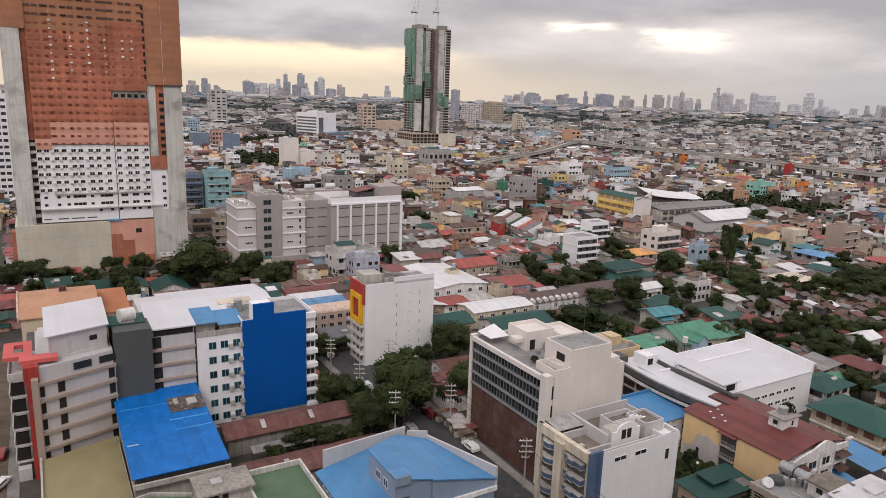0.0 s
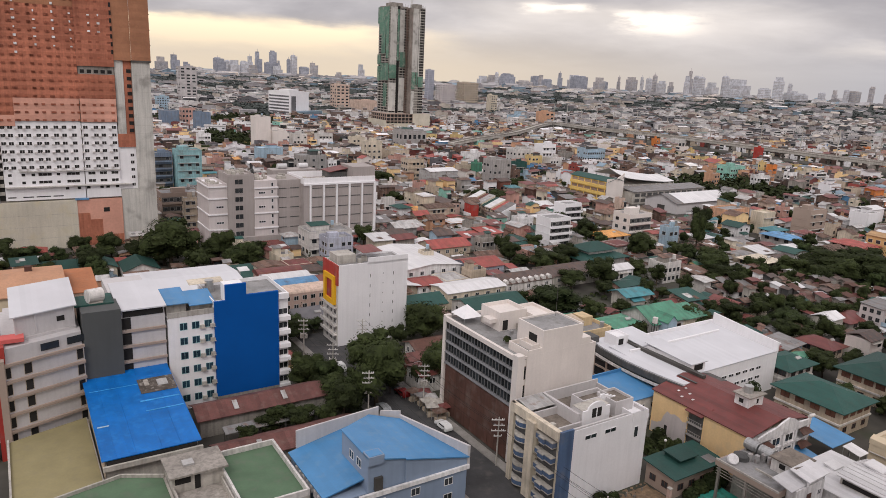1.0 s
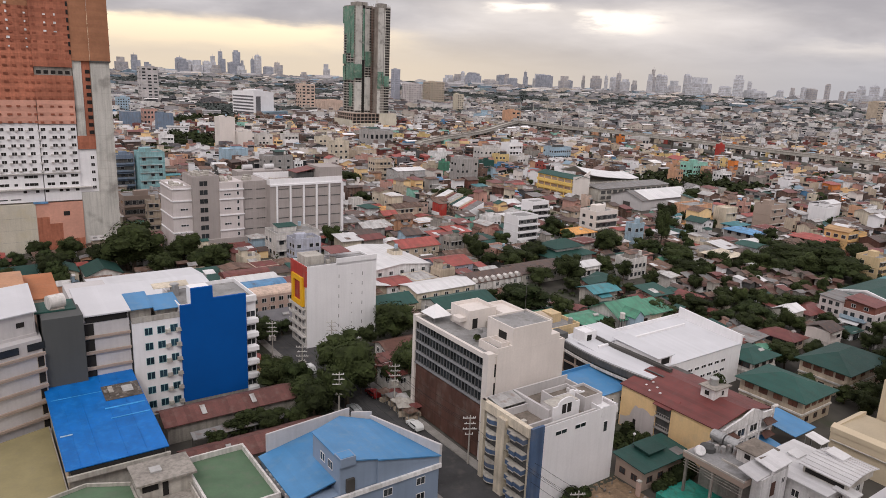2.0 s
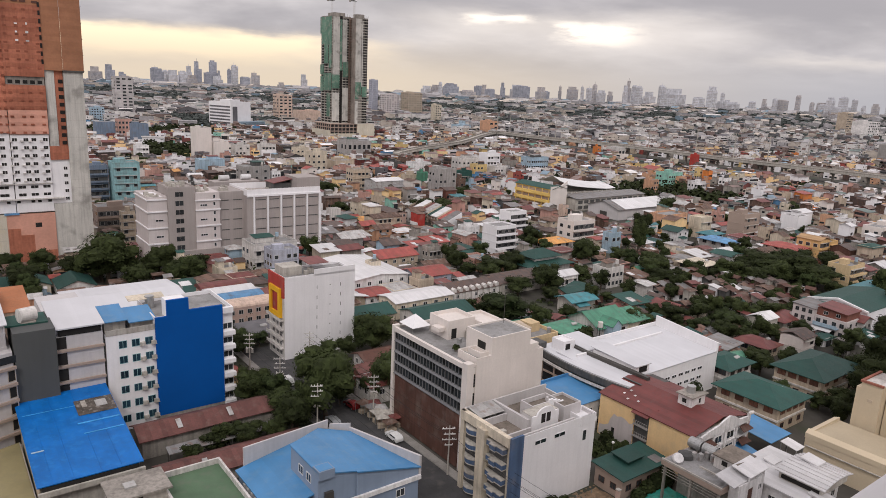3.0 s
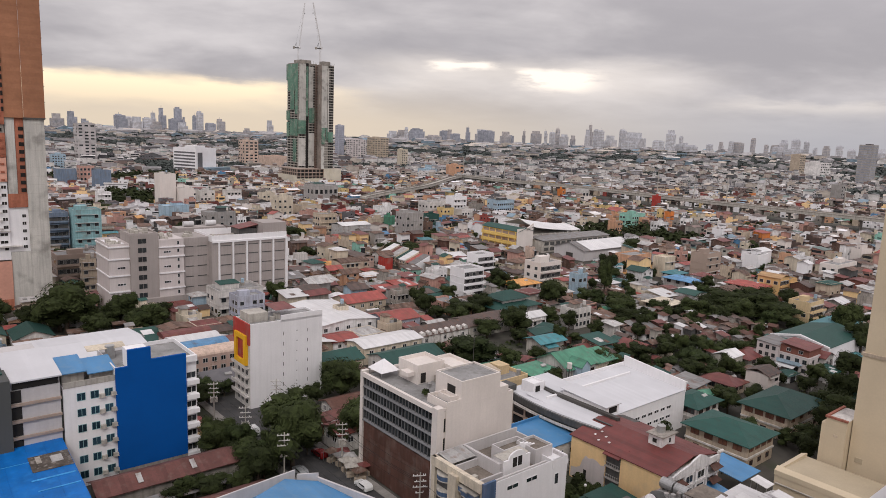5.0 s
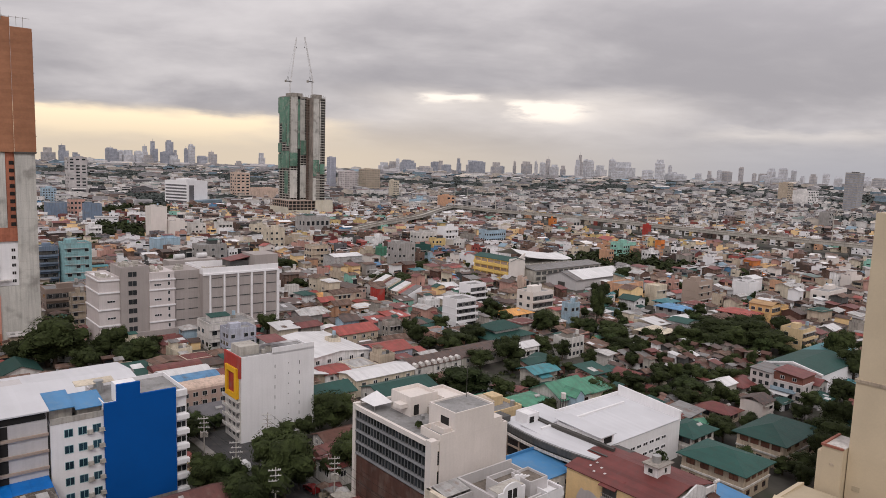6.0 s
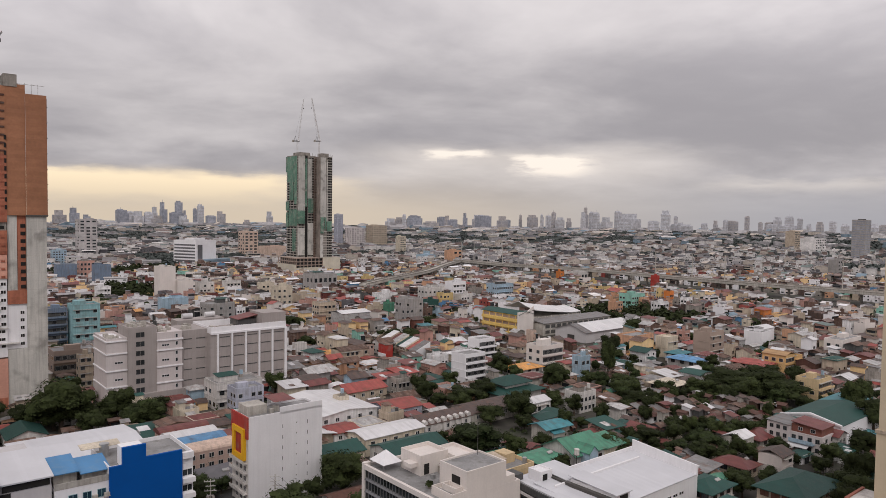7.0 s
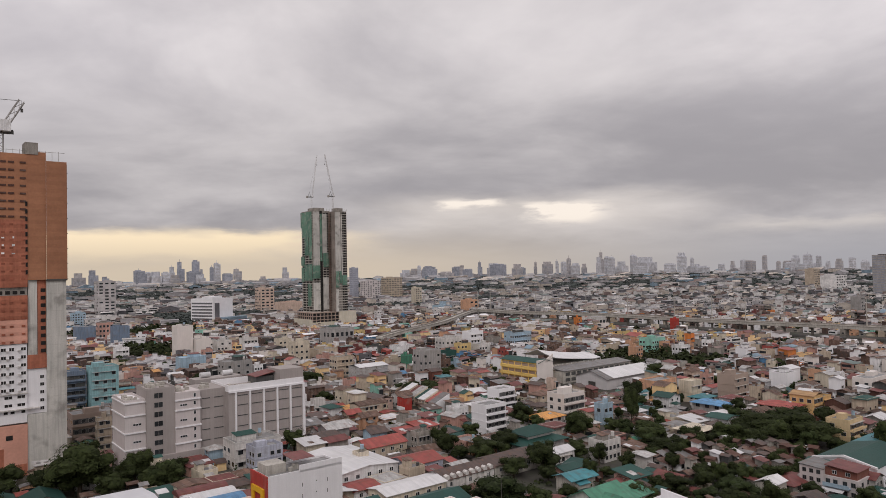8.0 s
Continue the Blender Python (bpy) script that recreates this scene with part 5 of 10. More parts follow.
# ---- brown and beige office block
def office_block():
    A0, B0, W, D, H = 73.3, 87.8, 18.0, 23.8, 20.0
    claim(A0, A0 + W, B0, B0 + D)
    t = thing("office_block", A0, B0, "beige office block with brown lower cladding and ribbon windows", "building")
    part("wall", box(B(), 0.0, W, 0, D, 0, H), "pale_beige", t)
    part("front_wall", box(B(), 1.6, W, -0.15, 0, 0, H + 0.6), "pale_beige", t, "plain pale beige end wall")
    # brown cladding panels on the street side
    panel = mesh_of("cladding_panel", box(B(), -0.34, -0.02, 0.02, 1.9, 0.02, 2.56), "brown")
    for k in range(4):
        for i in range(11):
            piece("cladding_panel", panel, t, 0, 1.6 + 1.93 * i, 0.2 + 2.6 * k)
    # ribbon windows, one storey over another
    for k in range(4):
        z = 10.8 + 2.3 * k
        part("canopy", slab_poly(B(), [(-0.02, 1.4, z + 0.42), (-0.02, 23.2, z + 0.42), (-0.45, 23.2, z + 0.1), (-0.45, 1.4, z + 0.1)], 0.10), "canopy_grey", t)
    part("window_wall", box(B(), -0.08, -0.02, 1.4, 23.2, 10.8, H - 0.2), "grey", t)
    windows(t, "l", -0.09, spaced(1.5, 23.2, 22), [11.3 + 2.3 * k for k in range(4)], 0.92, 1.72, 0, "darkgrey", "glass", False)
    bm = B()
    for i in range(23):
        y = 1.5 + (23.2 - 1.5) * i / 22
        box(bm, -0.24, 0, y - 0.05, y + 0.05, 10.9, H - 0.2)
    parts("mullion", bm, "canopy_grey", t)
    part("corner_column", box(B(), -0.5, 1.0, -0.3, 1.2, 0, H + 0.9), "pale_beige", t)
    part("corner_column", box(B(), -0.5, 1.0, 23.2, D + 0.3, 0, H + 0.9), "pale_beige", t)
    part("top_beam", box(B(), -0.6, 0.0, 1.2, 23.2, H - 0.2, H + 0.7), "pale_beige", t)
    windows(t, "f", 0.0, [1.3], [9.0, 12.6, 16.2], 0.8, 2.6, 0, "beige", "dark", False)
    part("roof_deck", box(B(), 0.0, W - 0.3, 0.0, D - 0.3, H, H + 0.08), "deck", t, "grey screed roof deck")
    part("parapet", parapet(B(), W, D, H, 0.55, 0.25), "pale_beige", t)
    # stepped roof rooms at the end wall
    bm = B()
    box(bm, 5.0, 14.4, -0.14, 7.2, H, H + 4.4)
    part("stair_room", bm, "pale_beige", t)
    part("stair_room_roof", box(B(), 5.3, 14.1, 0.2, 6.9, H + 4.4, H + 4.5), "deck", t)
    part("stair_room_parapet", parapet(B(), 9.4, 7.3, H + 4.4, 0.4, 0.25, 5.0, -0.14), "pale_beige", t)
    part("step_room", box(B(), 14.4, 16.6, -0.14, 5.0, H, H + 1.9), "pale_beige", t)
    part("step_room", box(B(), 1.7, 5.0, -0.14, 5.4, H, H + 0.9), "pale_beige", t)
    part("room_opening", box(B(), 4.95, 5.05, 1.6, 3.8, H + 1.4, H + 3.4), "dark", t)
    part("ledge", parapet(box(B(), 3.2, 5.0, 0.8, 4.4, H + 0.9, H + 1.3), 1.8, 3.6, H + 1.3, 0.7, 0.16, 3.2, 0.8), "pale_beige", t)
    part("step_parapet", parapet(B(), 3.3, 5.5, H + 0.9, 0.7, 0.18, 1.7, -0.14), "pale_beige", t)
    part("step_deck", box(B(), 1.9, 3.2, 0.1, 5.2, H + 0.9, H + 0.96), "deck", t)
    part("shrub_pot", rod(B(), (3.0, 7.6, H + 0.08), (3.0, 7.6, H + 0.6), 0.3, 0.4, sides=12), "concrete", t)
    part("roof_shrub", leafy(B(), 3.0, 7.6, H + 0.5, 0.75, 1.1, 90, 3), "leaf", t, "potted shrub on the roof deck")
    bm = B()
    box(bm, 5.2, 11.8, 13.0, 19.2, H, H + 3.2)
    box(bm, 11.8, 16.8, 9.2, 17.4, H, H + 2.6)
    parts("roof_room", bm, "pale_beige", t)
    bm = B()
    parapet(bm, 6.6, 6.2, H + 3.2, 0.7, 0.22, 5.2, 13.0)
    parapet(bm, 5.0, 8.2, H + 2.6, 0.6, 0.22, 11.8, 9.2)
    box(bm, 3.6, 5.2, 14.0, 16.4, H + 1.6, H + 2.4)
    parts("roof_room_parapet", bm, "pale_beige", t)
    part("pipe_rack", box(box(B(), 11.8, 15.0, 7.6, 9.1, H, H + 1.7), 9.0, 11.7, 10.0, 12.6, H, H + 1.4), "concrete", t)
    part("opening", box(B(), 6.0, 7.2, 12.95, 13.05, H + 0.2, H + 2.2), "dark", t)
    bm = B()
    lo = [bm.verts.new(p) for p in ((0.6, 18.4, H + 1.5), (5.0, 18.4, H + 1.5), (5.0, 23.2, H + 1.5), (0.6, 23.2, H + 1.5))]
    top = bm.verts.new((2.8, 20.8, H + 3.6))
    for i in range(4):
        bm.faces.new((lo[i], lo[(i + 1) % 4], top))
    bm.faces.new(lo[::-1])
    part("roof_tent", bm, "clean_white", t, "white pointed fabric tent")
    for x, y in ((0.8, 18.6), (4.7, 18.6), (0.8, 22.9), (4.7, 22.9)):
        part("tent_post", rod(B(), (x, y, H), (x, y, H + 1.5), 0.06, sides=6), "metal", t)
    bm = B()
    for x, y, e in ((7.6, 8.6, 0.9), (9.4, 8.2, 0.8), (6.0, 10.4, 0.7), (12.6, 18.6, 1.0), (14.4, 19.6, 0.9), (14.2, 7.9, 0.8)):
        box(bm, x, x + e, y, y + e, H + 0.08, H + 0.9)
    parts("air_unit", bm, "metal", t)
    bm = B()
    for k in range(5):
        rod(bm, (9.2 + 1.2 * k, 7.6, H + 1.9), (9.2 + 1.2 * k, 12.4, H + 1.9), 0.07, sides=5)
    parts("roof_pipe", bm, "concrete", t)
    part("antenna", rod(B(), (13.0, 6.0, H + 4.5), (13.0, 6.0, H + 10.5), 0.05, sides=5), "steel_dark", t)


office_block()


# ---- cream apartment block with blue balconies
def balcony_block():
    A0, B0, W, D, H = 70.2, 72.4, 19.4, 12.4, 14.6
    claim(A0, A0 + W, B0, B0 + D)
    t = thing("balcony_block", A0, B0, "white and cream apartment block with curved blue balconies", "building")
    part("wall", box(B(), 0.3, W, 0, D, 0, H - 2.0), "clean_white", t)
    part("end_wall", box(B(), 2.4, W, -0.12, 0.0, 0, H - 0.4), "clean_white", t, "plain white end wall")
    part("blue_pier", box(B(), -0.2, 2.4, -0.2, 0.25, 0, H), "navy", t, "slate blue corner pier")
    part("street_wall", box(B(), 0.0, 0.3, 0.25, D, 0, H), "cream", t)
    # balcony bays on the street side
    for y0, y1, key in ((0.9, 5.2, "step"), (7.4, 11.4, "round")):
        # flat dark sheet painted as the deep shadow in the bay
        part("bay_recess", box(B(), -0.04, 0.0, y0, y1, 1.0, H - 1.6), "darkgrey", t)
        for k in range(5):
            z = 0.6 + 2.7 * k
            bm, rail = B(), B()
            if key == "round":
                pts = [(0.0, y0)] + [(-1.25 * math.sin(math.pi * i / 10), y0 + (y1 - y0) * i / 10) for i in range(1, 10)] + [(0.0, y1)]
            else:
                pts = [(0.0, y0), (-1.0, y0), (-1.0, y0 + 1.6), (-1.35, y0 + 1.6), (-1.35, y0 + 3.0), (-0.8, y0 + 3.0), (-0.8, y1), (0.0, y1)]
            prism(bm, pts, z, z + 0.18)
            prism(bm, [(x * 1.05, y) for x, y in pts], z + 0.95, z + 1.1)
            part("balcony_slab", bm, "concrete_pale", t)
            prism(rail, [(x * 0.98, y) for x, y in pts], z + 0.18, z + 0.95)
            part("balcony_panel", rail, "navy", t)
    part("bay_pier", box(B(), -1.2, 0.0, 5.3, 7.3, 0, H - 0.8), "cream", t)
    part("bay_pier", box(B(), -0.5, 0.0, 11.5, D, 0, H), "cream", t)
    part("bay_head", box(B(), -0.6, 0.0, 0.25, D, H - 1.6, H), "cream", t)
    windows(t, "f", -0.12, [6.2, 10.6], [H - 2.6], 2.6, 0.8, 1, "clean_white", "glass", False)
    windows(t, "f", -0.12, [16.8], [H - 5.0], 1.0, 2.0, 0, "clean_white", "glass", False)
    # sunken roof terrace between high walls
    part("terrace_floor", box(B(), 0.3, W - 0.3, 0.2, D - 0.3, H - 2.0, H - 1.9), "terrace", t)
    bm = B()
    box(bm, 0.3, W, D - 0.3, D, H - 2, H + 0.1)
    box(bm, W - 0.3, W, 0, D - 0.3, H - 2, H - 0.6)
    box(bm, 0.3, 14.2, 0, 0.3, H - 2, H - 0.1)
    box(bm, 6.0, 6.5, 3.0, D - 0.3, H - 2, H + 0.3)
    box(bm, 6.5, 12.6, 2.6, 5.0, H - 2, H + 0.9)
    box(bm, 9.0, 15.0, 5.0, 8.0, H - 2, H + 0.2)
    box(bm, 14.0, 18.2, 2.4, 7.0, H - 2, H + 0.4)
    part("terrace_wall", bm, "wall_grey", t)
    bm = B()
    for y0 in (2.0, 8.0):
        box(bm, 0.3, 6.0, y0, y0 + 0.3, H - 2, H - 0.6)
    parts("terrace_rail", bm, "wall_grey", t)
    bm = B()
    prof = [(6.5, H - 2.0), (12.6, H - 2.0), (12.6, H + 0.9)] + [(9.55 + 2.0 * math.cos(math.pi * i / 10), H + 0.9 + 1.2 * math.sin(math.pi * i / 10)) for i in range(11)] + [(6.5, H + 0.9)]
    lo, hi = [bm.verts.new((x, 2.3, z)) for x, z in prof], [bm.verts.new((x, 2.56, z)) for x, z in prof]
    bm.faces.new(lo)
    bm.faces.new(hi[::-1])
    for i in range(len(prof)):
        q = (i + 1) % len(prof)
        bm.faces.new((lo[i], hi[i], hi[q], lo[q]))
    part("arched_wall", bm, "clean_white", t, "white wall with a round-topped gable")
    for i in range(5):
        part("parapet_step", box(B(), 12.8 + 0.9 * i, 13.7 + 0.9 * i, 4.8, 5.1, H - 0.1, H + 1.5 - 0.3 * i), "clean_white", t)
    bm = B()
    for x, y, e, z in ((1.4, 4.0, 1.0, 0.9), (3.4, 9.4, 1.4, 1.1), (2.0, 9.6, 0.8, 0.6), (7.4, 6.6, 0.9, 0.7), (15.2, 8.6, 1.2, 1.0), (17.0, 9.8, 0.8, 1.2)):
        box(bm, x, x + e, y, y + e * 0.8, H - 1.9, H - 1.9 + z)
    parts("roof_clutter", bm, "concrete_pale", t)
    part("terrace_awning", slab_poly(B(), [(0.5, 8.4, H - 0.2), (5.8, 8.4, H - 0.2), (5.8, 12.0, H + 0.3), (0.5, 12.0, H + 0.3)], 0.1), "r_pale", t)
    part("room_window", box(box(B(), 8.5, 9.4, 2.24, 2.32, H - 0.6, H + 1.0), 9.7, 10.6, 2.24, 2.32, H - 0.6, H + 1.0), "dark", t)
    part("room_roof", box(B(), 6.5, 12.6, 2.6, 5.0, H + 0.9, H + 1.0), "concrete_pale", t)
    part("terrace_deck", box(box(B(), 9.2, 14.8, 5.2, 7.8, H + 0.2, H + 0.26), 14.2, 18.0, 2.6, 6.8, H + 0.4, H + 0.46), "terrace", t)
    part("terrace_upstand", parapet(parapet(B(), 6.0, 3.0, H + 0.2, 0.9, 0.22, 9.0, 5.0), 4.2, 4.6, H + 0.4, 0.5, 0.22, 14.0, 2.4), "wall_grey", t)
    bm = B()
    box(bm, 15.6, W + 0.2, -0.2, 3.2, H - 2, H - 1.2)
    parapet(bm, 3.8, 3.4, H - 1.2, 0.8, 0.25, 15.6, -0.2)
    part("corner_room", bm, "clean_white", t)


balcony_block()


# ---- white hall with dark-framed curved front building
def white_hall():
    claim(110, 149, 81, 110)
    t = thing("white_hall", 117.5, 85.2, "large white windowed hall with white metal roof", "hall")
    W, D = 30.2, 17.8
    part("wall", box(B(), 0, W, 0, D, 0, 9.4), "clean_white", t)
    bm = B()
    slab_poly(bm, [(-6, 0.0, 9.5), (W - 0.2, 0.0, 9.5), (W - 0.2, D, 10.6), (-6, D, 10.6)], 0.25)
    part("roof", bm, "white_sheet", t, "bright white metal roof sheets")
    part("roof_step", slab_poly(B(), [(-4, 13.2, 10.75), (26.5, 13.2, 10.75), (26.5, 13.6, 10.8), (-4, 13.6, 10.8)], 0.5), "clean_white", t)
    bm = B()
    v = [(W - 0.3, -0.1, 9.0), (W - 0.3, D, 9.0), (W - 0.3, D, 13.2), (W - 0.3, -0.1, 11.6)]
    lo, hi = [bm.verts.new(p) for p in v], [bm.verts.new((p[0] + 0.4, p[1], p[2])) for p in v]
    bm.faces.new(lo)
    bm.faces.new(hi[::-1])
    for i in range(4):
        bm.faces.new((lo[i], hi[i], hi[(i + 1) % 4], lo[(i + 1) % 4]))
    part("fire_wall", bm, "clean_white", t)
    part("back_wall", box(B(), 6, W, D, D + 0.3, 9, 11.4), "clean_white", t)
    windows(t, "f", 0.0, [6.4 + 2.45 * i for i in range(8)], [4.0, 6.3], 1.75, 0.75, 1, "clean_white", "glass", False)
    t = thing("curved_front_block", 110.6, 81.8, "dark-framed block with curved white roof edge", "building")
    part("wall", box(B(), 0, 6.0, 0, 26.5, 0, 8.6), "darkgrey", t)
    bm = B()
    pts = [(0.0 - 1.4 * math.sin(math.pi * i / 14), 26.5 * i / 14) for i in range(15)]
    prism(bm, pts + [(6.4, 26.5), (6.4, 0)], 8.6, 9.9)
    part("curved_fascia", bm, "darkgrey", t)
    bm = B()
    prism(bm, [(x + 0.4, y) for x, y in pts] + [(6.4, 26.5), (6.4, 0)], 9.9, 10.2)
    part("roof", bm, "white_sheet", t)
    bm = B()
    prism(bm, [(x - 0.15, y) for x, y in pts] + [(p[0] + 0.25, p[1]) for p in pts[::-1]], 7.7, 8.2)
    part("white_trim", bm, "offwhite", t)
    for k in range(3):
        part("shop_glass", box(B(), -0.06, 0.0, 2 + 8 * k, 8.6 + 8 * k, 1.0, 6.8), "glass", t)
    part("frame_pier", box(B(), -1.0, 1.2, 24.6, 28.0, 0, 11.6), "darkgrey", t)
    part("frame_beam", box(B(), 6.0, 7.0, 0, 26, 10.2, 10.9), "steel_dark", t)
    part("roof_room", box(B(), 7.2, 11.8, 4.0, 16.0, 9.5, 11.6), "clean_white", t)
    part("roof_room_top", slab_poly(B(), [(6.9, 3.6, 11.7), (12.2, 3.6, 11.7), (12.2, 16.5, 12.2), (6.9, 16.5, 12.2)], 0.15), "white_sheet", t)
    part("roof_room", box(B(), 2.6, 6.2, 20.6, 24.4, 10.2, 12.2), "clean_white", t)
    part("room_door", box(B(), 3.2, 4.6, 20.5, 20.62, 10.3, 11.9), "dark", t)
    part("long_canopy", slab_poly(B(), [(6.8, 16.8, 11.0), (13.6, 16.8, 11.0), (13.6, 26.4, 11.5), (6.8, 26.4, 11.5)], 0.14), "white_sheet", t)
    part("canopy_wall", box(B(), 7.2, 13.2, 17.2, 26.0, 9.5, 10.9), "clean_white", t)
    part("room_opening", box(B(), 8.4, 11.0, 3.9, 4.02, 9.9, 11.2), "dark", t)
    bm = B()
    parapet(bm, 3.6, 3.8, 12.2, 0.4, 0.18, 2.6, 20.6)
    part("room_parapet", bm, "clean_white", t)
    bm = B()
    for z in (2.6, 5.2):
        box(bm, -0.3, 0.0, 0.4, 24.4, z, z + 0.4)
    for k in range(7):
        box(bm, -0.35, 0.0, 0.6 + 3.9 * k, 1.0 + 3.9 * k, 0, 7.6)
    parts("front_rib", bm, "pier_brown", t)


white_hall()


def red_roof_house():
    A0, B0, W, D, H = 106.2, 63.8, 16.8, 21.2, 8.6
    claim(A0, A0 + W, B0, B0 + D)
    t = thing("yellow_apartment_house", A0, B0, "yellow-walled apartment house with red metal roof and white gallery", "house")
    part("wall", box(B(), 0.3, W, 0.3, D, 0, H), "cream", t)
    part("side_wall", box(B(), 0.0, 0.3, 0.2, 9.2, 0, H + 0.3), "pale_yellow", t, "sunlit pale yellow blank wall")
    part("side_wall", box(B(), 0.0, 0.3, 12.6, D, 0, H + 0.3), "pale_yellow", t)
    bm, edge = B(), ((12.65, 5.6), (13.6, 5.2), (14.5, 5.7), (15.6, 5.9), (16.6, 5.5), (17.4, 5.8), (18.2, 4.4), (18.6, 3.1), (19.6, 2.5), (20.9, 2.2))
    v = [bm.verts.new((-0.012, y, z)) for y, z in edge] + [bm.verts.new((-0.012, 20.9, 0.2)), bm.verts.new((-0.012, 12.65, 0.2))]
    w = [bm.verts.new((0.01, q.co.y, q.co.z)) for q in v]
    bm.faces.new(v)
    for i in range(len(v)):
        bm.faces.new((v[i], w[i], w[(i + 1) % len(v)], v[(i + 1) % len(v)]))
    part("bare_patch", bm, "pinkish_white", t, "pale patch where the yellow paint has gone")
    part("patch_opening", box(B(), -0.03, 0.05, 17.0, 17.7, 1.0, 2.8), "dark", t)
    # thin dark grey sheet painted as the shade in a light well
    part("light_well", box(B(), 0.25, 0.32, 9.2, 12.6, 0, H), "darkgrey", t)
    bm = B()
    for z in (1.0, 3.4, 5.8):
        box(bm, -0.4, 0.3, 9.25, 12.55, z, z + 0.15)
        for i in range(7):
            box(bm, -0.4, -0.34, 9.4 + 0.5 * i, 9.45 + 0.5 * i, z + 0.15, z + 1.0)
        box(bm, -0.4, -0.34, 9.25, 12.55, z + 1.0, z + 1.06)
    part("well_balcony", bm, "grey", t)
    bm = B()
    m = W * 0.52
    slab_poly(bm, [(-0.3, -0.6, H + 0.3), (m, -0.6, H + 2.0), (m, D + 0.4, H + 2.0), (-0.3, D + 0.4, H + 0.3)], 0.16)
    slab_poly(bm, [(m, -0.6, H + 2.0), (W + 0.6, -0.6, H + 0.2), (W + 0.6, D + 0.4, H + 0.2), (m, D + 0.4, H + 2.0)], 0.16)
    part("roof", bm, "r_oxide", t, "dull red corrugated roof with rust marks")
    part("roof_flap", slab_poly(B(), [(-1.0, 9.0, H - 0.1), (2.4, 9.0, H + 0.9), (2.4, 12.8, H + 0.9), (-1.0, 12.8, H - 0.1)], 0.12), "r_oxide", t)
    bm = B()
    for x, y in ((2.0, 13.5), (3.2, 15.2), (1.4, 15.6), (2.6, 17.4), (4.2, 17.0)):
        z = H + 0.36 + 1.7 * x / m
        box(bm, x, x + 0.5, y, y + 0.4, z, z + 0.12)
    parts("roof_debris", bm, "white", t)
    # white gallery front
    part("front_frame", box(B(), 0.6, W, 0.0, 0.3, 0, H), "white", t)
    bm = B()
    for x in (1.2, 4.6, 8.4, 12.2, 15.8):
        box(bm, x, x + 0.5, -1.5, -1.0, 0, H - 0.2)
    for z in (2.7, 5.4, 8.0):
        box(bm, 0.8, W, -1.5, 0, z, z + 0.4)
    parts("gallery", bm, "white", t, "white gallery bays with a stepped pediment")
    bm = B()
    v = [bm.verts.new((x, -1.5, z)) for x, z in ((0.8, 8.4), (W, 8.4), (W, 9.1), (13.0, 9.3), (11.6, 10.2), (9.6, 10.9), (7.6, 10.4), (6.4, 9.9), (3.0, 9.4), (0.8, 8.9))]
    w = [bm.verts.new((q.co.x, -1.15, q.co.z)) for q in v]
    bm.faces.new(v)
    bm.faces.new(w[::-1])
    for i in range(len(v)):
        bm.faces.new((v[i], w[i], w[(i + 1) % len(v)], v[(i + 1) % len(v)]))
    part("pediment", bm, "white", t)
    part("bay_wall", box(box(B(), 4.8, 8.3, -1.3, -0.2, 0, 8.0), 8.9, 12.1, -1.3, -0.2, 0, 8.0), "white", t)
    windows(t, "f", -1.3, [6.55, 10.5], [0.8, 3.5, 6.1], 2.3, 1.5, 1, "white", "glass", True)
    for x in (1.0, 13.0):
        for z in (5.0, 7.7):
            part("canopy", slab_poly(B(), [(x, -2.6, z - 0.6), (x + 3.4, -2.6, z - 0.6), (x + 3.0, -1.4, z), (x + 0.4, -1.4, z)], 0.1), "brown", t, "brown sheet canopy")
    part("end_wall", box(B(), W - 0.3, W + 0.02, -1.45, 0.0, 0, 8.3), "pinkish", t)
    rod_bm = rod(B(), (W - 0.6, -1.3, 9.5), (W + 1.0, -1.3, 9.5), 0.32, sides=10)
    part("roof_cylinder", rod_bm, "offwhite", t)
    windows(t, "f", 0.0, [3.0, 14.2], [0.8, 3.5, 6.0], 1.7, 1.4, 1, "offwhite", "glass", False)
    # tank room on the roof
    bm = box(B(), 7.0, 11.4, 5.2, 8.2, H, H + 3.7)
    part("tank_room", bm, "white", t)
    part("tank_room_roof", box(B(), 6.6, 11.8, 4.8, 8.6, H + 3.7, H + 3.9), "concrete", t)
    windows(t, "f", 5.2, [9.6], [H + 2.1], 0.8, 1.1, 0, "white", "dark", False)
    windows(t, "l", 7.0, [6.8], [H + 2.2], 1.1, 1.0, 0, "white", "dark", False)
    part("water_tank", rod(B(), (9.0, 6.9, H + 3.9), (9.0, 6.9, H + 5.2), 0.85, sides=16), "metal", t)
    part("roof_plant", leafy(B(), 11.0, 7.4, H + 3.7, 1.5, 1.9, 150, 5), "leaf_light", t, "overgrown shrub on the tank room")
    part("roof_end", slab_poly(B(), [(7.0, 17.0, H + 1.9), (W + 0.4, 17.0, H + 0.36), (W + 0.4, D + 0.3, H + 0.36), (7.0, D + 0.3, H + 1.9)], 0.1), "darkgrey", t, "dark grey patched end of the roof")


red_roof_house()


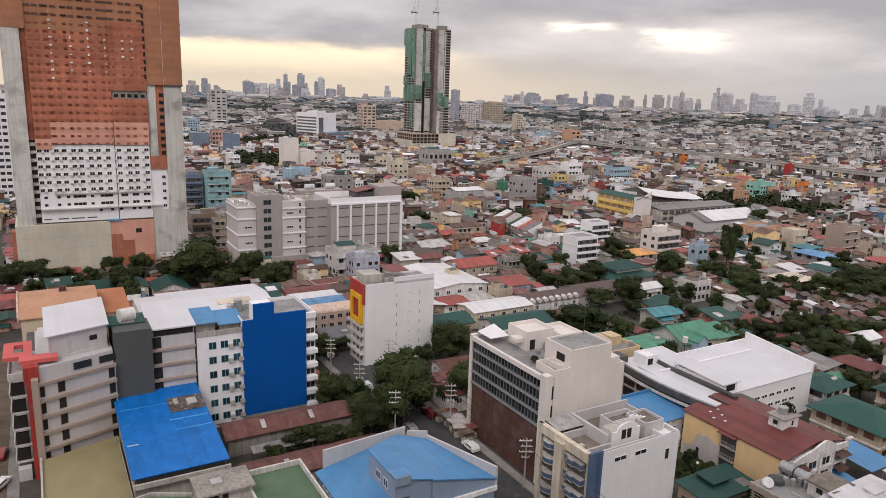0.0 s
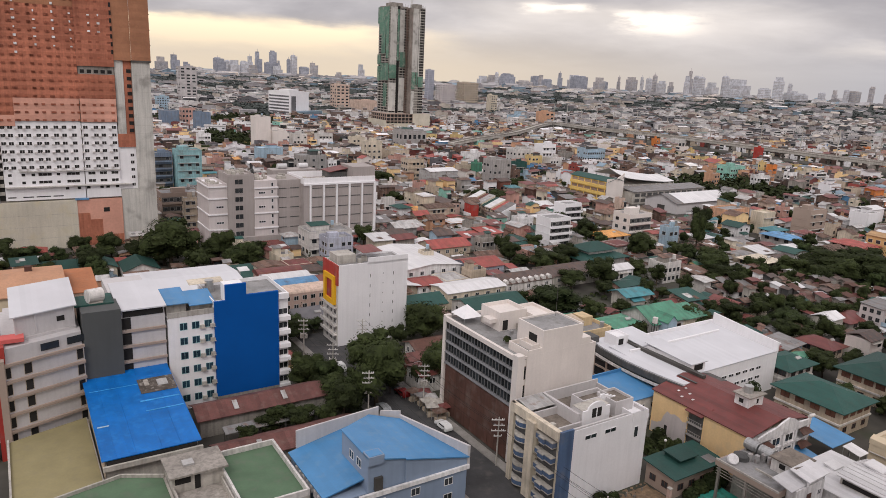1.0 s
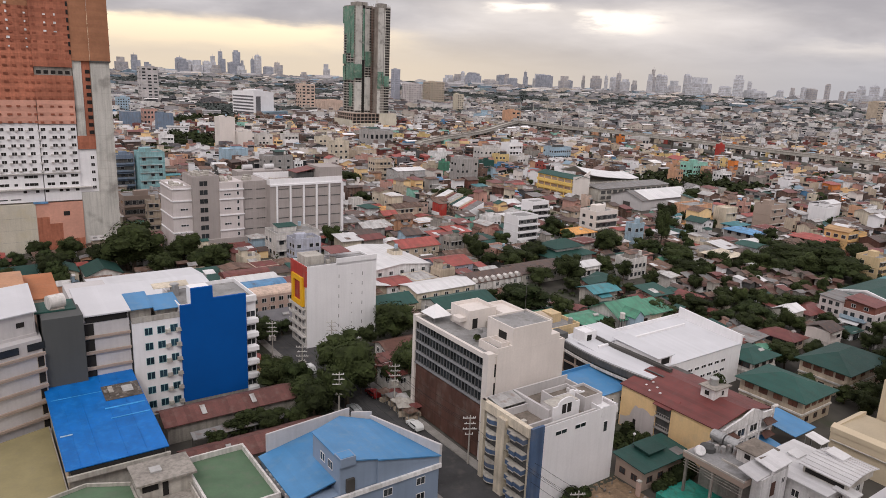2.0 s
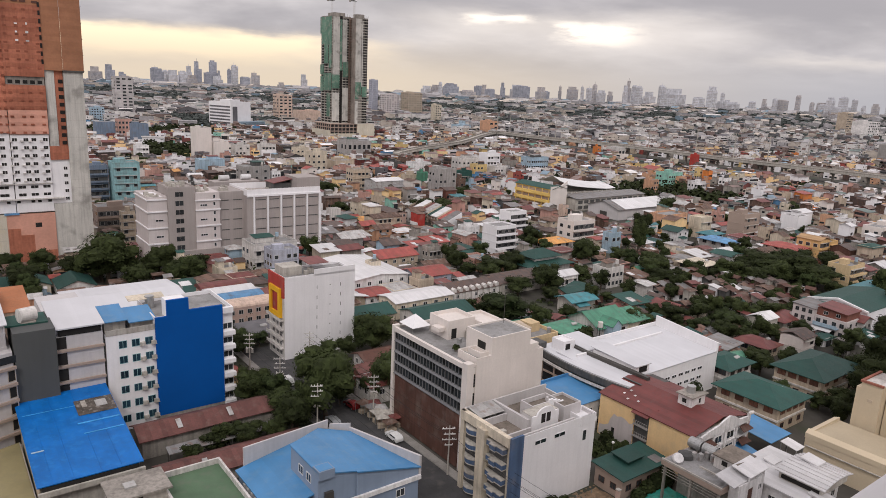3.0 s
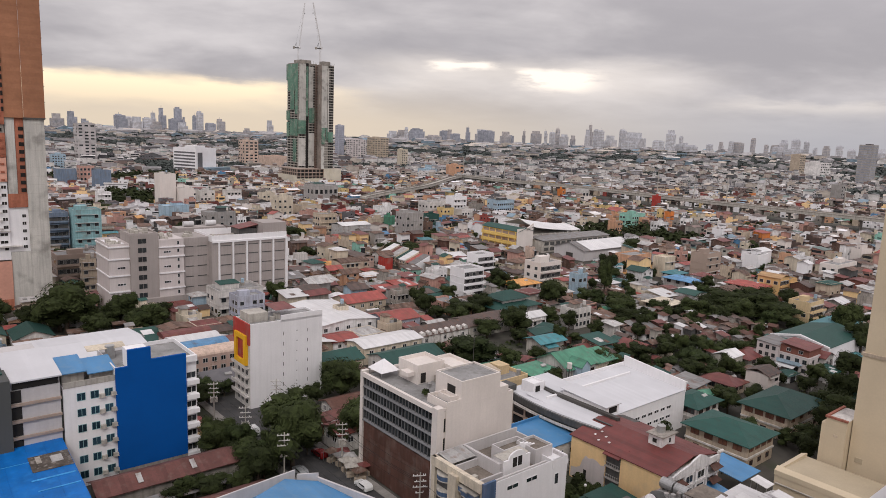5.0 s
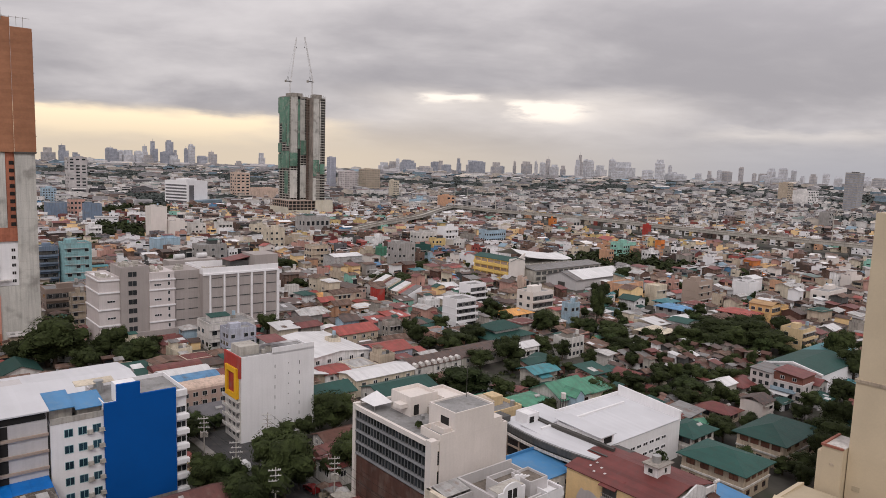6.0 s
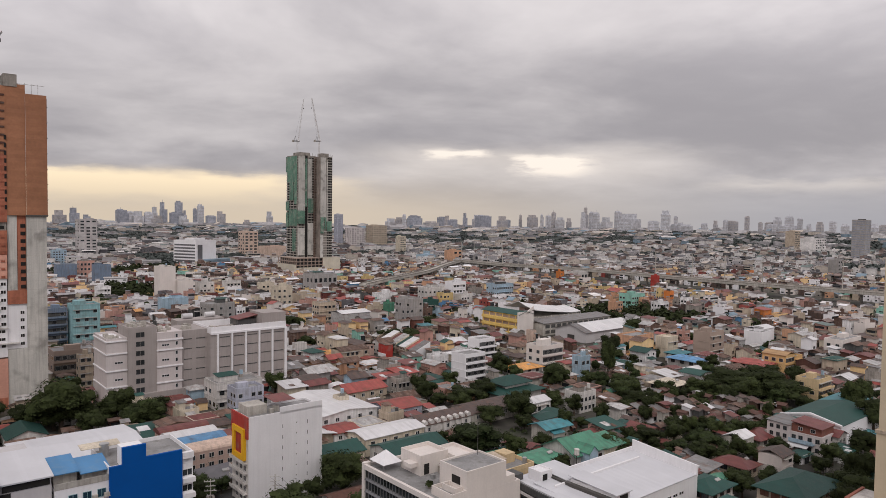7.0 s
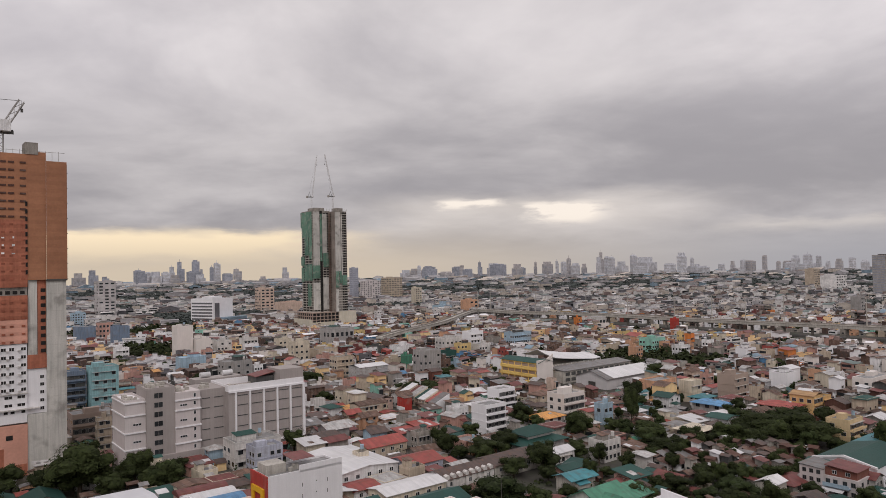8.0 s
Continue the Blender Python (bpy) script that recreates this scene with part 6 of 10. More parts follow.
def hip_house(name, a, b, w, d, h, rise, roof, wall, label, posts=False, wins=4, turn=0.0):
    claim(a, a + w, b, b + d)
    t = thing(name, a, b, label, "house", turn=turn)
    part("wall", box(B(), 0, w, 0, d, 0, h), wall, t)
    part("roof", hip(B(), w, d, h, rise, 1.0), roof, t)
    shade = "shutter" if h > 6.1 else "glass"
    windows(t, "f", 0.0, spaced(0.5, w - 0.5, wins), [h - 2.1], 1.7, 1.4, 1, "brown", shade, True)
    windows(t, "l", 0.0, spaced(0.5, d - 0.5, wins), [h - 2.1], 2.0, 1.5, 1, "brown", shade, True)
    if h > 5:
        part("floor_band", box(B(), -0.25, w + 0.1, -0.25, d + 0.1, h / 2 - 0.4, h / 2), "offwhite", t)
        windows(t, "f", 0.0, spaced(0.5, w - 0.5, wins - 1), [h / 2 - 2.2], 1.4, 1.2, 1, "brown", "glass", True)
        windows(t, "l", 0.0, spaced(0.5, d - 0.5, wins - 1), [h / 2 - 2.2], 1.4, 1.2, 1, "brown", "glass", True)
    bm = B()
    slab_poly(bm, [(w * 0.55, d * 0.22, h + 0.9), (w * 0.55 + 1.8, d * 0.22, h + 0.9), (w * 0.55 + 1.8, d * 0.22 + 0.7, h + 1.25), (w * 0.55, d * 0.22 + 0.7, h + 1.25)], 0.3)
    part("roof_vent", bm, "r_pale", t)
    return t


hip_house("green_roofed_house", 138.0, 64.3, 11.6, 14.2, 6.2, 1.9, "r_green", "beige", "two-storey beige house with dark green hipped roof")
hip_house("green_roofed_house", 160.6, 66.2, 18.2, 11.2, 6.4, 2.2, "r_green", "beige", "large two-storey house with dark green hipped roof")
hip_house("green_roofed_house", 148.8, 82.4, 10.0, 7.0, 5.8, 1.5, "r_green", "offwhite", "small house with dark green roof beside the white hall", wins=3)


def low_green_house():
    A0, B0, W, D, H = 90.6, 66.0, 12.6, 6.4, 4.0
    claim(A0, A0 + W, B0, B0 + D)
    t = thing("low_green_house", A0, B0, "low bare-walled house with a dark green roof and a raised monitor", "house")
    part("wall", box(B(), 0.2, W - 0.2, 0.2, D - 0.2, 0, H), "pier_brown", t)
    part("roof", slab_poly(B(), [(-0.4, -0.5, H), (W + 0.4, -0.5, H), (W + 0.4, D + 0.4, H + 0.5), (-0.4, D + 0.4, H + 0.5)], 0.16), "r_green", t)
    part("monitor_wall", box(B(), 4.4, 8.4, 2.6, 5.9, H, H + 0.95), "r_green", t)
    part("monitor_roof", slab_poly(B(), [(4.0, 2.2, H + 0.95), (8.8, 2.2, H + 0.95), (8.8, 6.2, H + 1.2), (4.0, 6.2, H + 1.2)], 0.14), "r_green", t)
    part("roof_sheet", slab_poly(B(), [(9.6, 0.3, H + 0.13), (11.8, 0.3, H + 0.13), (11.8, 2.4, H + 0.3), (9.6, 2.4, H + 0.3)], 0.06), "r_grey", t)
    windows(t, "f", 0.2, spaced(0.6, W - 0.6, 4), [1.2], 1.4, 1.2, 1, "brown", "glass", True)
    windows(t, "l", 0.2, [2.0, 4.6], [1.2], 1.3, 1.2, 1, "brown", "glass", True)


low_green_house()
hip_house("leaf_green_house", 133.2, 120.8, 9.0, 7.4, 5.4, 1.0, "r_leaf", "offwhite", "annex with leaf green metal roof", wins=3)


def leaf_green_hall():
    """A gabled hall with a narrow white pointed front and a lower wing."""
    claim(143, 168, 112, 132)
    t = thing("leaf_green_house", 144.2, 118.6, "house with steep leaf green gabled roof and white pointed front", "house")
    part("wall", gable_wall(B(), 12.6, 11.4, 5.6, 3.0), "offwhite", t)
    part("roof", gable(B(), 12.6, 11.4, 5.6, 3.0, 0.8), "r_leaf", t)
    part("front_bay", gable_wall(B(), 3.4, 3.0, 6.4, 1.6, "y", 2.6, -3.0), "pale_blue", t, "pale blue-white pointed front bay")
    part("bay_roof", gable(B(), 3.4, 5.0, 6.4, 1.6, 0.3, along="y", x0=2.6, y0=-2.9), "r_leaf", t)
    part("wing_wall", box(B(), 12.7, 21.5, 0.4, 7.0, 0, 4.6), "cream", t)
    part("wing_roof", slab_poly(B(), [(12.4, -0.5, 4.7), (22.2, -0.5, 4.7), (22.2, 7.4, 6.4), (12.4, 7.4, 6.4)], 0.14), "r_leaf", t)
    part("water_tank", rod(B(), (-1.2, -1.6, 6.4), (-1.2, -1.6, 7.9), 0.7, sides=14), "offwhite", t)
    bm = B()
    for x, y in ((-1.7, -2.1), (-0.8, -2.1), (-1.7, -1.2), (-0.8, -1.2)):
        box(bm, x, x + 0.12, y, y + 0.12, 0, 6.4)
    box(bm, -1.9, -0.5, -2.3, -0.9, 6.3, 6.4)
    part("tank_stand", bm, "steel_dark", t)
    windows(t, "f", 0.0, [8.0, 10.8], [2.6], 1.5, 1.3, 1, "brown", "glass", True)
    windows(t, "l", 0.0, spaced(0.6, 10.8, 3), [2.6], 1.5, 1.3, 1, "brown", "glass", True)


leaf_green_hall()


def blue_deck_house():
    A0, B0, W, D, H = 96.6, 86.4, 13.6, 10.2, 7.0
    claim(A0, A0 + W, B0, B0 + D)
    t = thing("pale_blue_roofed_house", A0, B0, "white house with a shallow pale blue metal roof and blue rim", "house")
    part("wall", box(B(), 0, W, 0, D, 0, H - 0.2), "offwhite", t)
    part("roof", slab_poly(B(), [(-0.3, -0.4, H - 0.2), (W, -0.4, H - 0.2), (W, D, H + 0.5), (-0.3, D, H + 0.5)], 0.16), "sky_blue", t)
    part("roof_rim", box(box(B(), -0.4, W, D, D + 0.3, H - 0.3, H + 1.1), -0.5, -0.3, -0.4, D + 0.3, H - 0.3, H + 1.1), "sky_blue", t)
    part("roof_box", box(B(), 2.2, 5.0, -0.3, 1.1, H - 0.2, H + 0.7), "concrete_pale", t)
    windows(t, "f", 0.0, spaced(0.5, W - 0.5, 4), [1.0, 4.0], 1.3, 1.2, 1, "white", "glass", True)


def buff_house():
    A0, B0, W, D, H = 111.5, 112.6, 10.5, 9.0, 9.4
    claim(A0, A0 + W, B0, B0 + D)
    t = thing("buff_house", A0, B0, "buff rendered house with a cluttered roof terrace", "house")
    part("wall", box(B(), 0, W, 0, D, 0, H), "ochre_pale", t)
    part("roof_deck", box(B(), 0.25, W - 0.25, 0.25, D - 0.25, H, H + 0.06), "deck", t)
    part("parapet", parapet(B(), W, D, H, 0.9, 0.25), "ochre_pale", t)
    part("stair_room", box(B(), 5.4, 8.6, 4.6, 8.4, H + 0.06, H + 2.3), "ochre_pale", t)
    part("roof_canopy", slab_poly(B(), [(0.6, 3.4, H + 1.8), (4.8, 3.4, H + 1.8), (4.8, 8.2, H + 2.4), (0.6, 8.2, H + 2.4)], 0.1), "beige", t)
    bm = B()
    for x in (0.8, 4.5):
        box(bm, x, x + 0.12, 3.6, 3.72, H + 0.06, H + 1.78)
        box(bm, x, x + 0.12, 7.9, 8.02, H + 0.06, H + 2.3)
    parts("canopy_post", bm, "metal", t)
    part("water_tank", rod(B(), (9.3, 2.0, H + 0.06), (9.3, 2.0, H + 1.6), 0.55, sides=12), "metal", t)
    windows(t, "l", 0.0, spaced(0.5, D - 0.5, 3), [1.0, 3.9, 6.7], 1.2, 1.2, 1, "white", "glass", True)
    k = thing("red_walled_house", 104.5, 113.4, "low house with a dull red wall and rusty roof", "house")
    claim(104.5, 110.4, 113.4, 119.4)
    part("wall", box(B(), 0, 5.8, 0, 6.0, 0, 5.4), "red", k)
    part("roof", slab_poly(B(), [(-0.3, -0.3, 5.4), (6.1, -0.3, 5.4), (6.1, 6.3, 6.2), (-0.3, 6.3, 6.2)], 0.12), "r_maroon", k)
    windows(k, "l", 0.0, [2.0, 4.4], [1.0, 3.4], 1.0, 1.1, 1, "white", "glass", True)


def street_compound():
    """Low red-roofed sheds behind a wall by the street."""
    claim(75.5, 92.0, 127.5, 142.5, 0.3)
    t = thing("red_roofed_shed", 81.0, 135.8, "low white shed with a dull red metal roof", "shed")
    part("wall", gable_wall(B(), 10.0, 5.6, 3.0, 1.0), "offwhite", t)
    part("roof", gable(B(), 10.0, 5.6, 3.0, 1.0, 0.6), "brown", t)
    windows(t, "f", 0.0, spaced(0.4, 9.6, 4), [0.9], 1.3, 1.3, 1, "white", "glass", True)
    windows(t, "l", 0.0, [1.6, 4.0], [0.9], 1.1, 1.3, 1, "white", "glass", True)
    t = thing("red_roofed_shed", 76.6, 130.9, "long narrow shed with a rusty red lean-to roof", "shed")
    part("wall", box(B(), 0, 10.2, 0, 2.9, 0, 2.5), "brick_red", t)
    part("roof", slab_poly(B(), [(-0.3, -0.5, 2.55), (10.5, -0.5, 2.55), (10.5, 3.2, 3.3), (-0.3, 3.2, 3.3)], 0.1), "r_faded_red", t)
    t = thing("pale_roofed_shed", 77.4, 127.9, "small shed with a galvanised lean-to roof", "shed")
    part("wall", box(B(), 0, 7.0, 0, 2.0, 0, 2.1), "brick_red", t)
    part("roof", slab_poly(B(), [(-0.3, -0.4, 2.1), (7.3, -0.4, 2.1), (7.3, 2.2, 2.55), (-0.3, 2.2, 2.55)], 0.1), "r_pale", t)
    t = thing("compound_wall", 74.8, 124.0, "dull red painted wall round a yard", "wall")
    part("wall", box(box(B(), 0, 0.25, 0, 18, 0, 2.3), 0.25, 10.0, 0, 0.25, 0, 2.3), "brick_red", t)
    part("coping", box(box(B(), -0.06, 0.31, -0.06, 18.06, 2.3, 2.4), 0.31, 10.0, -0.06, 0.31, 2.3, 2.4), "concrete", t)


blue_deck_house()
buff_house()
street_compound()


def tank_roof_house():
    claim(91, 134, 38, 68)
    t = thing("tank_roof_house", 95.6, 51.2, "raised concrete roof terrace with water tanks and a small room", "house")
    part("roof_slab", box(B(), 0, 10.0, 0, 11.2, 7.3, 8.2), "pier_brown", t)
    part("roof_deck", box(B(), 0.3, 9.7, 0.3, 10.9, 8.2, 8.28), "deck", t)
    part("wall", box(B(), 4.6, 9.8, 0.2, 10.6, 0, 7.3), "concrete", t)
    bm = B()
    for x, y in ((0.3, 0.4), (0.3, 5.4), (0.3, 10.4)):
        box(bm, x, x + 0.4, y, y + 0.4, 0, 7.3)
    parts("column", bm, "concrete", t)
    bm = B()
    for k in range(3):
        rod(bm, (0.05, 0.3, 6.9 - 0.5 * k), (0.05, 10.9, 6.9 - 0.5 * k), 0.06, sides=5)
    parts("under_pipe", bm, "concrete", t)
    part("roof_room", box(B(), 5.5, 10.4, 1.0, 5.0, 8.28, 10.4), "offwhite", t)
    part("room_roof", box(B(), 5.2, 10.8, 0.7, 5.3, 10.4, 10.6), "terrace", t)
    part("room_window", box(B(), 5.44, 5.52, 2.6, 3.6, 9.2, 10.0), "dark", t)
    part("terrace_kerb", box(box(B(), 0.0, 0.25, 0.0, 11.2, 8.2, 8.5), 3.0, 3.2, 0.3, 6.0, 8.28, 8.6), "concrete_pale", t)
    part("dish", rod(B(), (1.5, 9.1, 8.9), (1.2, 8.8, 9.2), 0.95, 0.8, sides=18), "white", t, "white satellite dish")
    part("dish_mast", rod(B(), (1.7, 9.3, 8.28), (1.5, 9.1, 8.9), 0.06, sides=6), "metal", t)
    for b0 in (57.1, 59.8):
        k = thing("water_tank", 103.3, b0, "ribbed steel water tank lying on a concrete roof", "water tank", z=8.28, group="roof water tanks")
        part("barrel", rod(B(), (0, 0, 1.15), (0, 2.4, 1.15), 0.95, sides=18), "metal", k)
        bm = B()
        for y in (0.35, 1.2, 2.05):
            rod(bm, (0, y - 0.06, 1.15), (0, y + 0.06, 1.15), 1.0, sides=18)
        parts("hoop", bm, "metal", k)
        part("cradle", box(box(B(), -0.8, 0.8, 0.3, 0.6, 0, 0.5), -0.8, 0.8, 1.8, 2.1, 0, 0.5), "concrete", k)
    k = thing("water_tank", 99.6, 60.5, "squat black plastic tank on a concrete roof", "water tank", z=8.28, group="roof water tanks")
    part("barrel", rod(B(), (0, 0, 0), (0, 0, 0.7), 1.35, 1.3, sides=20), "darkgrey", k)
    part("lid", rod(B(), (0, 0, 0.7), (0, 0, 1.1), 1.3, 0.4, sides=20), "darkgrey", k)
    for a, b in ((100.3, 59.4), (100.9, 58.5), (102.2, 58.2), (102.1, 57.0)):
        k = thing("water_tank", a, b, "small upright pale drum on a concrete roof", "water tank", z=8.28, group="roof water tanks")
        part("barrel", rod(B(), (0, 0, 0), (0, 0, 1.2), 0.42, sides=12), "r_pale", k)
        part("lid", rod(B(), (0, 0, 1.2), (0, 0, 1.34), 0.42, 0.2, sides=12), "r_pale", k)
    k = thing("stair_tower", 97.6, 49.5, "white stair tower with two tilted pale roof sheets", "tower")
    part("wall", box(B(), 0, 7.6, 0, 1.6, 0, 9.0), "white", k)
    part("low_roof", slab_poly(B(), [(-1.1, 0.2, 9.1), (4.6, 0.2, 9.3), (4.6, 3.6, 10.0), (-1.1, 3.6, 9.8)], 0.14), "r_white", k)
    part("high_roof", slab_poly(B(), [(2.4, -0.4, 10.0), (7.8, -0.4, 10.2), (7.8, 3.0, 10.8), (2.4, 3.0, 10.6)], 0.14), "r_white", k)
    part("roof_post", box(box(B(), 2.7, 2.9, -0.1, 0.1, 9.0, 10.0), 7.3, 7.5, 0.0, 0.2, 9.0, 10.1), "white", k)
    part("door", box(B(), 3.0, 4.2, -0.06, 0.04, 5.2, 7.6), "brown", k)
    windows(k, "f", 0.0, [6.4], [6.6], 0.9, 1.0, 1, "white", "glass", True)
    k = thing("white_roofed_house", 105.8, 41.8, "white house with pale flat roof and a raised curved roof", "house")
    part("wall", box(B(), 0, 12.7, 1.6, 13.8, 0, 6.8), "white", k)
    part("flat_roof", box(B(), -0.3, 13.0, 1.3, 14.1, 6.8, 7.1), "r_white", k)
    part("upper_wall", box(B(), 3.6, 12.4, 0.4, 7.4, 7.1, 8.2), "concrete_pale", k)
    part("vent_strip", box(B(), 3.52, 3.62, 0.8, 7.0, 7.3, 8.0), "dark", k)
    bm, rows = B(), []
    for i in range(9):
        u = i / 8
        rows.append([bm.verts.new((3.0 + 9.9 * u, y, 8.2 + 1.1 * math.sin(math.pi * (0.12 + 0.76 * u)) + dz)) for y, dz in ((-0.2, 0), (7.9, 0), (7.9, -0.15), (-0.2, -0.15))])
    for p, q in zip(rows, rows[1:]):
        for e in range(4):
            bm.faces.new((p[e], q[e], q[(e + 1) % 4], p[(e + 1) % 4]))
    bm.faces.new(rows[0][::-1])
    bm.faces.new(rows[-1])
    part("curved_roof", bm, "r_white", k, "pale curved metal roof")
    bm = B()
    for i in range(9):
        u = (i + 0.5) / 9
        z = 8.24 + 1.1 * math.sin(math.pi * (0.12 + 0.76 * u))
        box(bm, 3.0 + 9.9 * u - 0.04, 3.0 + 9.9 * u + 0.04, -0.2, 7.9, z - 0.1, z + 0.05)
    parts("roof_seam", bm, "wall_grey", k)
    for x, y, w, d, z in ((6.5, 9.8, 2.8, 2.0, 7.3), (8.4, 3.6, 2.8, 3.0, 9.5), (2.5, -1.4, 2.8, 3.4, 7.2)):
        part("roof_hatch", slab_poly(B(), [(x, y, z), (x + w, y, z), (x + w, y + d, z + 0.35), (x, y + d, z + 0.35)], 0.3), "r_white", k)
    windows(k, "f", 1.6, spaced(0.5, 12.2, 4), [1.2, 4.2], 1.3, 1.3, 1, "white", "glass", True)
    windows(k, "l", 0.0, spaced(2.0, 13.4, 4), [1.2, 4.2], 1.3, 1.3, 1, "white", "glass", True)
    k = thing("white_roofed_house", 108.0, 28.0, "white house with pale metal roof sheets", "house")
    part("wall", box(B(), 0, 10, 0, 11, 0, 6.4), "white", k)
    part("roof", slab_poly(B(), [(-0.4, -0.4, 6.5), (10.4, -0.4, 6.5), (10.4, 11.4, 7.3), (-0.4, 11.4, 7.3)], 0.16), "r_pale", k)
    windows(k, "l", 0.0, spaced(0.4, 10.6, 3), [1.2, 4.0], 1.2, 1.2, 1, "white", "glass", True)
    k = thing("yard_awning", 122.8, 52.8, "pale sheet awning on thin posts over a yard", "canopy")
    part("roof", slab_poly(B(), [(0, 0, 6.2), (2.9, 0, 6.2), (2.9, 3.2, 6.7), (0, 3.2, 6.7)], 0.1), "r_white", k)
    part("post", box(box(B(), 0.1, 0.2, 0.1, 0.2, 0, 6.2), 2.7, 2.8, 0.1, 0.2, 0, 6.2), "metal", k)
    part("post", box(box(B(), 0.1, 0.2, 3.0, 3.1, 0, 6.6), 2.7, 2.8, 3.0, 3.1, 0, 6.6), "metal", k)
    for a, b, w, d, z in ((125.9, 59.0, 7.6, 8.2, 3.9), (118.6, 58.6, 3.2, 4.4, 3.2)):
        k = thing("blue_canopy", a, b, "blue sheet canopy on steel posts over a yard", "canopy")
        part("roof", slab_poly(B(), [(0, 0, z), (w, 0, z), (w, d, z + 0.7), (0, d, z + 0.7)], 0.12), "sky_blue", k)
        bm = B()
        for x in (0.2, w - 0.35):
            for y, e in ((0.3, 0.0), (d - 0.4, 0.55)):
                box(bm, x, x + 0.15, y, y + 0.15, 0, z - 0.1 + e)
        parts("post", bm, "steel_dark", k)
    y = thing("yard", 84.0, 48.0, "bare brown earth yard strewn with rubble", "yard", kind="structure")
    part("earth", box(B(), 0, 11.5, 0, 15.6, -0.02, 0.06), "earth", y)
    m = thing("earth_mound", 78.0, 62.6, "heap of dry brown earth and rubble beside a house wall", "earth mound")
    bm, nx, ny = B(), 26, 18
    grid = [[bm.verts.new((0.48 * i, 0.52 * j, max(-0.05, 0.62 * math.sin(math.pi * i / nx) * math.sin(math.pi * min(1, j / ny + 0.12)) * (1.2 + 1.5 * noise.noise(Vector((i * 0.23, j * 0.23, 4.1)))) + 0.16 * noise.noise(Vector((i * 0.9, j * 0.9, 1.1))))))
             for j in range(ny + 1)] for i in range(nx + 1)]
    for i in range(nx):
        for j in range(ny):
            bm.faces.new((grid[i][j], grid[i + 1][j], grid[i + 1][j + 1], grid[i][j + 1]))
    part("soil", bm, "dry_earth", m)
    rubble = random.Random(9)
    bm = B()
    for k in range(16):
        x, y, e = rubble.uniform(1.5, 11.0), rubble.uniform(0.5, 8.6), rubble.uniform(0.12, 0.4)
        box(bm, x, x + e * rubble.uniform(1, 2.2), y, y + e, 0.0, rubble.uniform(0.5, 1.0))
    tagged(part("rubble", bm, "concrete", m), kind="stuff")
    m = thing("gate_post", 88.9, 65.4, "square rendered brick gate post", "post")
    part("shaft", box(B(), -0.3, 0.3, -0.3, 0.3, 0, 3.0), "pinkish", m)
    part("cap", box(B(), -0.38, 0.38, -0.38, 0.38, 3.0, 3.18), "concrete_pale", m)
    m = thing("yard_lamp", 98.2, 74.6, "white globe lamp on a thin dark post", "lamp")
    part("post", rod(B(), (0, 0, 0), (0, 0, 4.6), 0.06, sides=8), "steel_dark", m)
    bm = B()
    bmesh.ops.create_icosphere(bm, subdivisions=2, radius=0.28, matrix=Matrix.Translation((0, 0, 4.85)))
    part("globe", bm, "white", m)
    k = thing("tarpaulin", 91.6, 56.6, "sagging turquoise tarpaulin spread over a yard, strewn with leaves", "tarpaulin", z=0.9)
    bm = B()
    n = 12
    grid = [[bm.verts.new((x * 8.6 / n, y * 7.2 / n, 0.18 * noise.noise(Vector((x * 0.5, y * 0.5, 2.2))))) for y in range(n + 1)] for x in range(n + 1)]
    for x in range(n):
        for y in range(n):
            bm.faces.new((grid[x][y], grid[x + 1][y], grid[x + 1][y + 1], grid[x][y + 1]))
    r = bmesh.ops.extrude_face_region(bm, geom=bm.faces[:])
    bmesh.ops.translate(bm, verts=[v for v in r["geom"] if isinstance(v, bmesh.types.BMVert)], vec=(0, 0, -0.9))
    part("sheet", bm, "teal_tarp", k)

tank_roof_house()


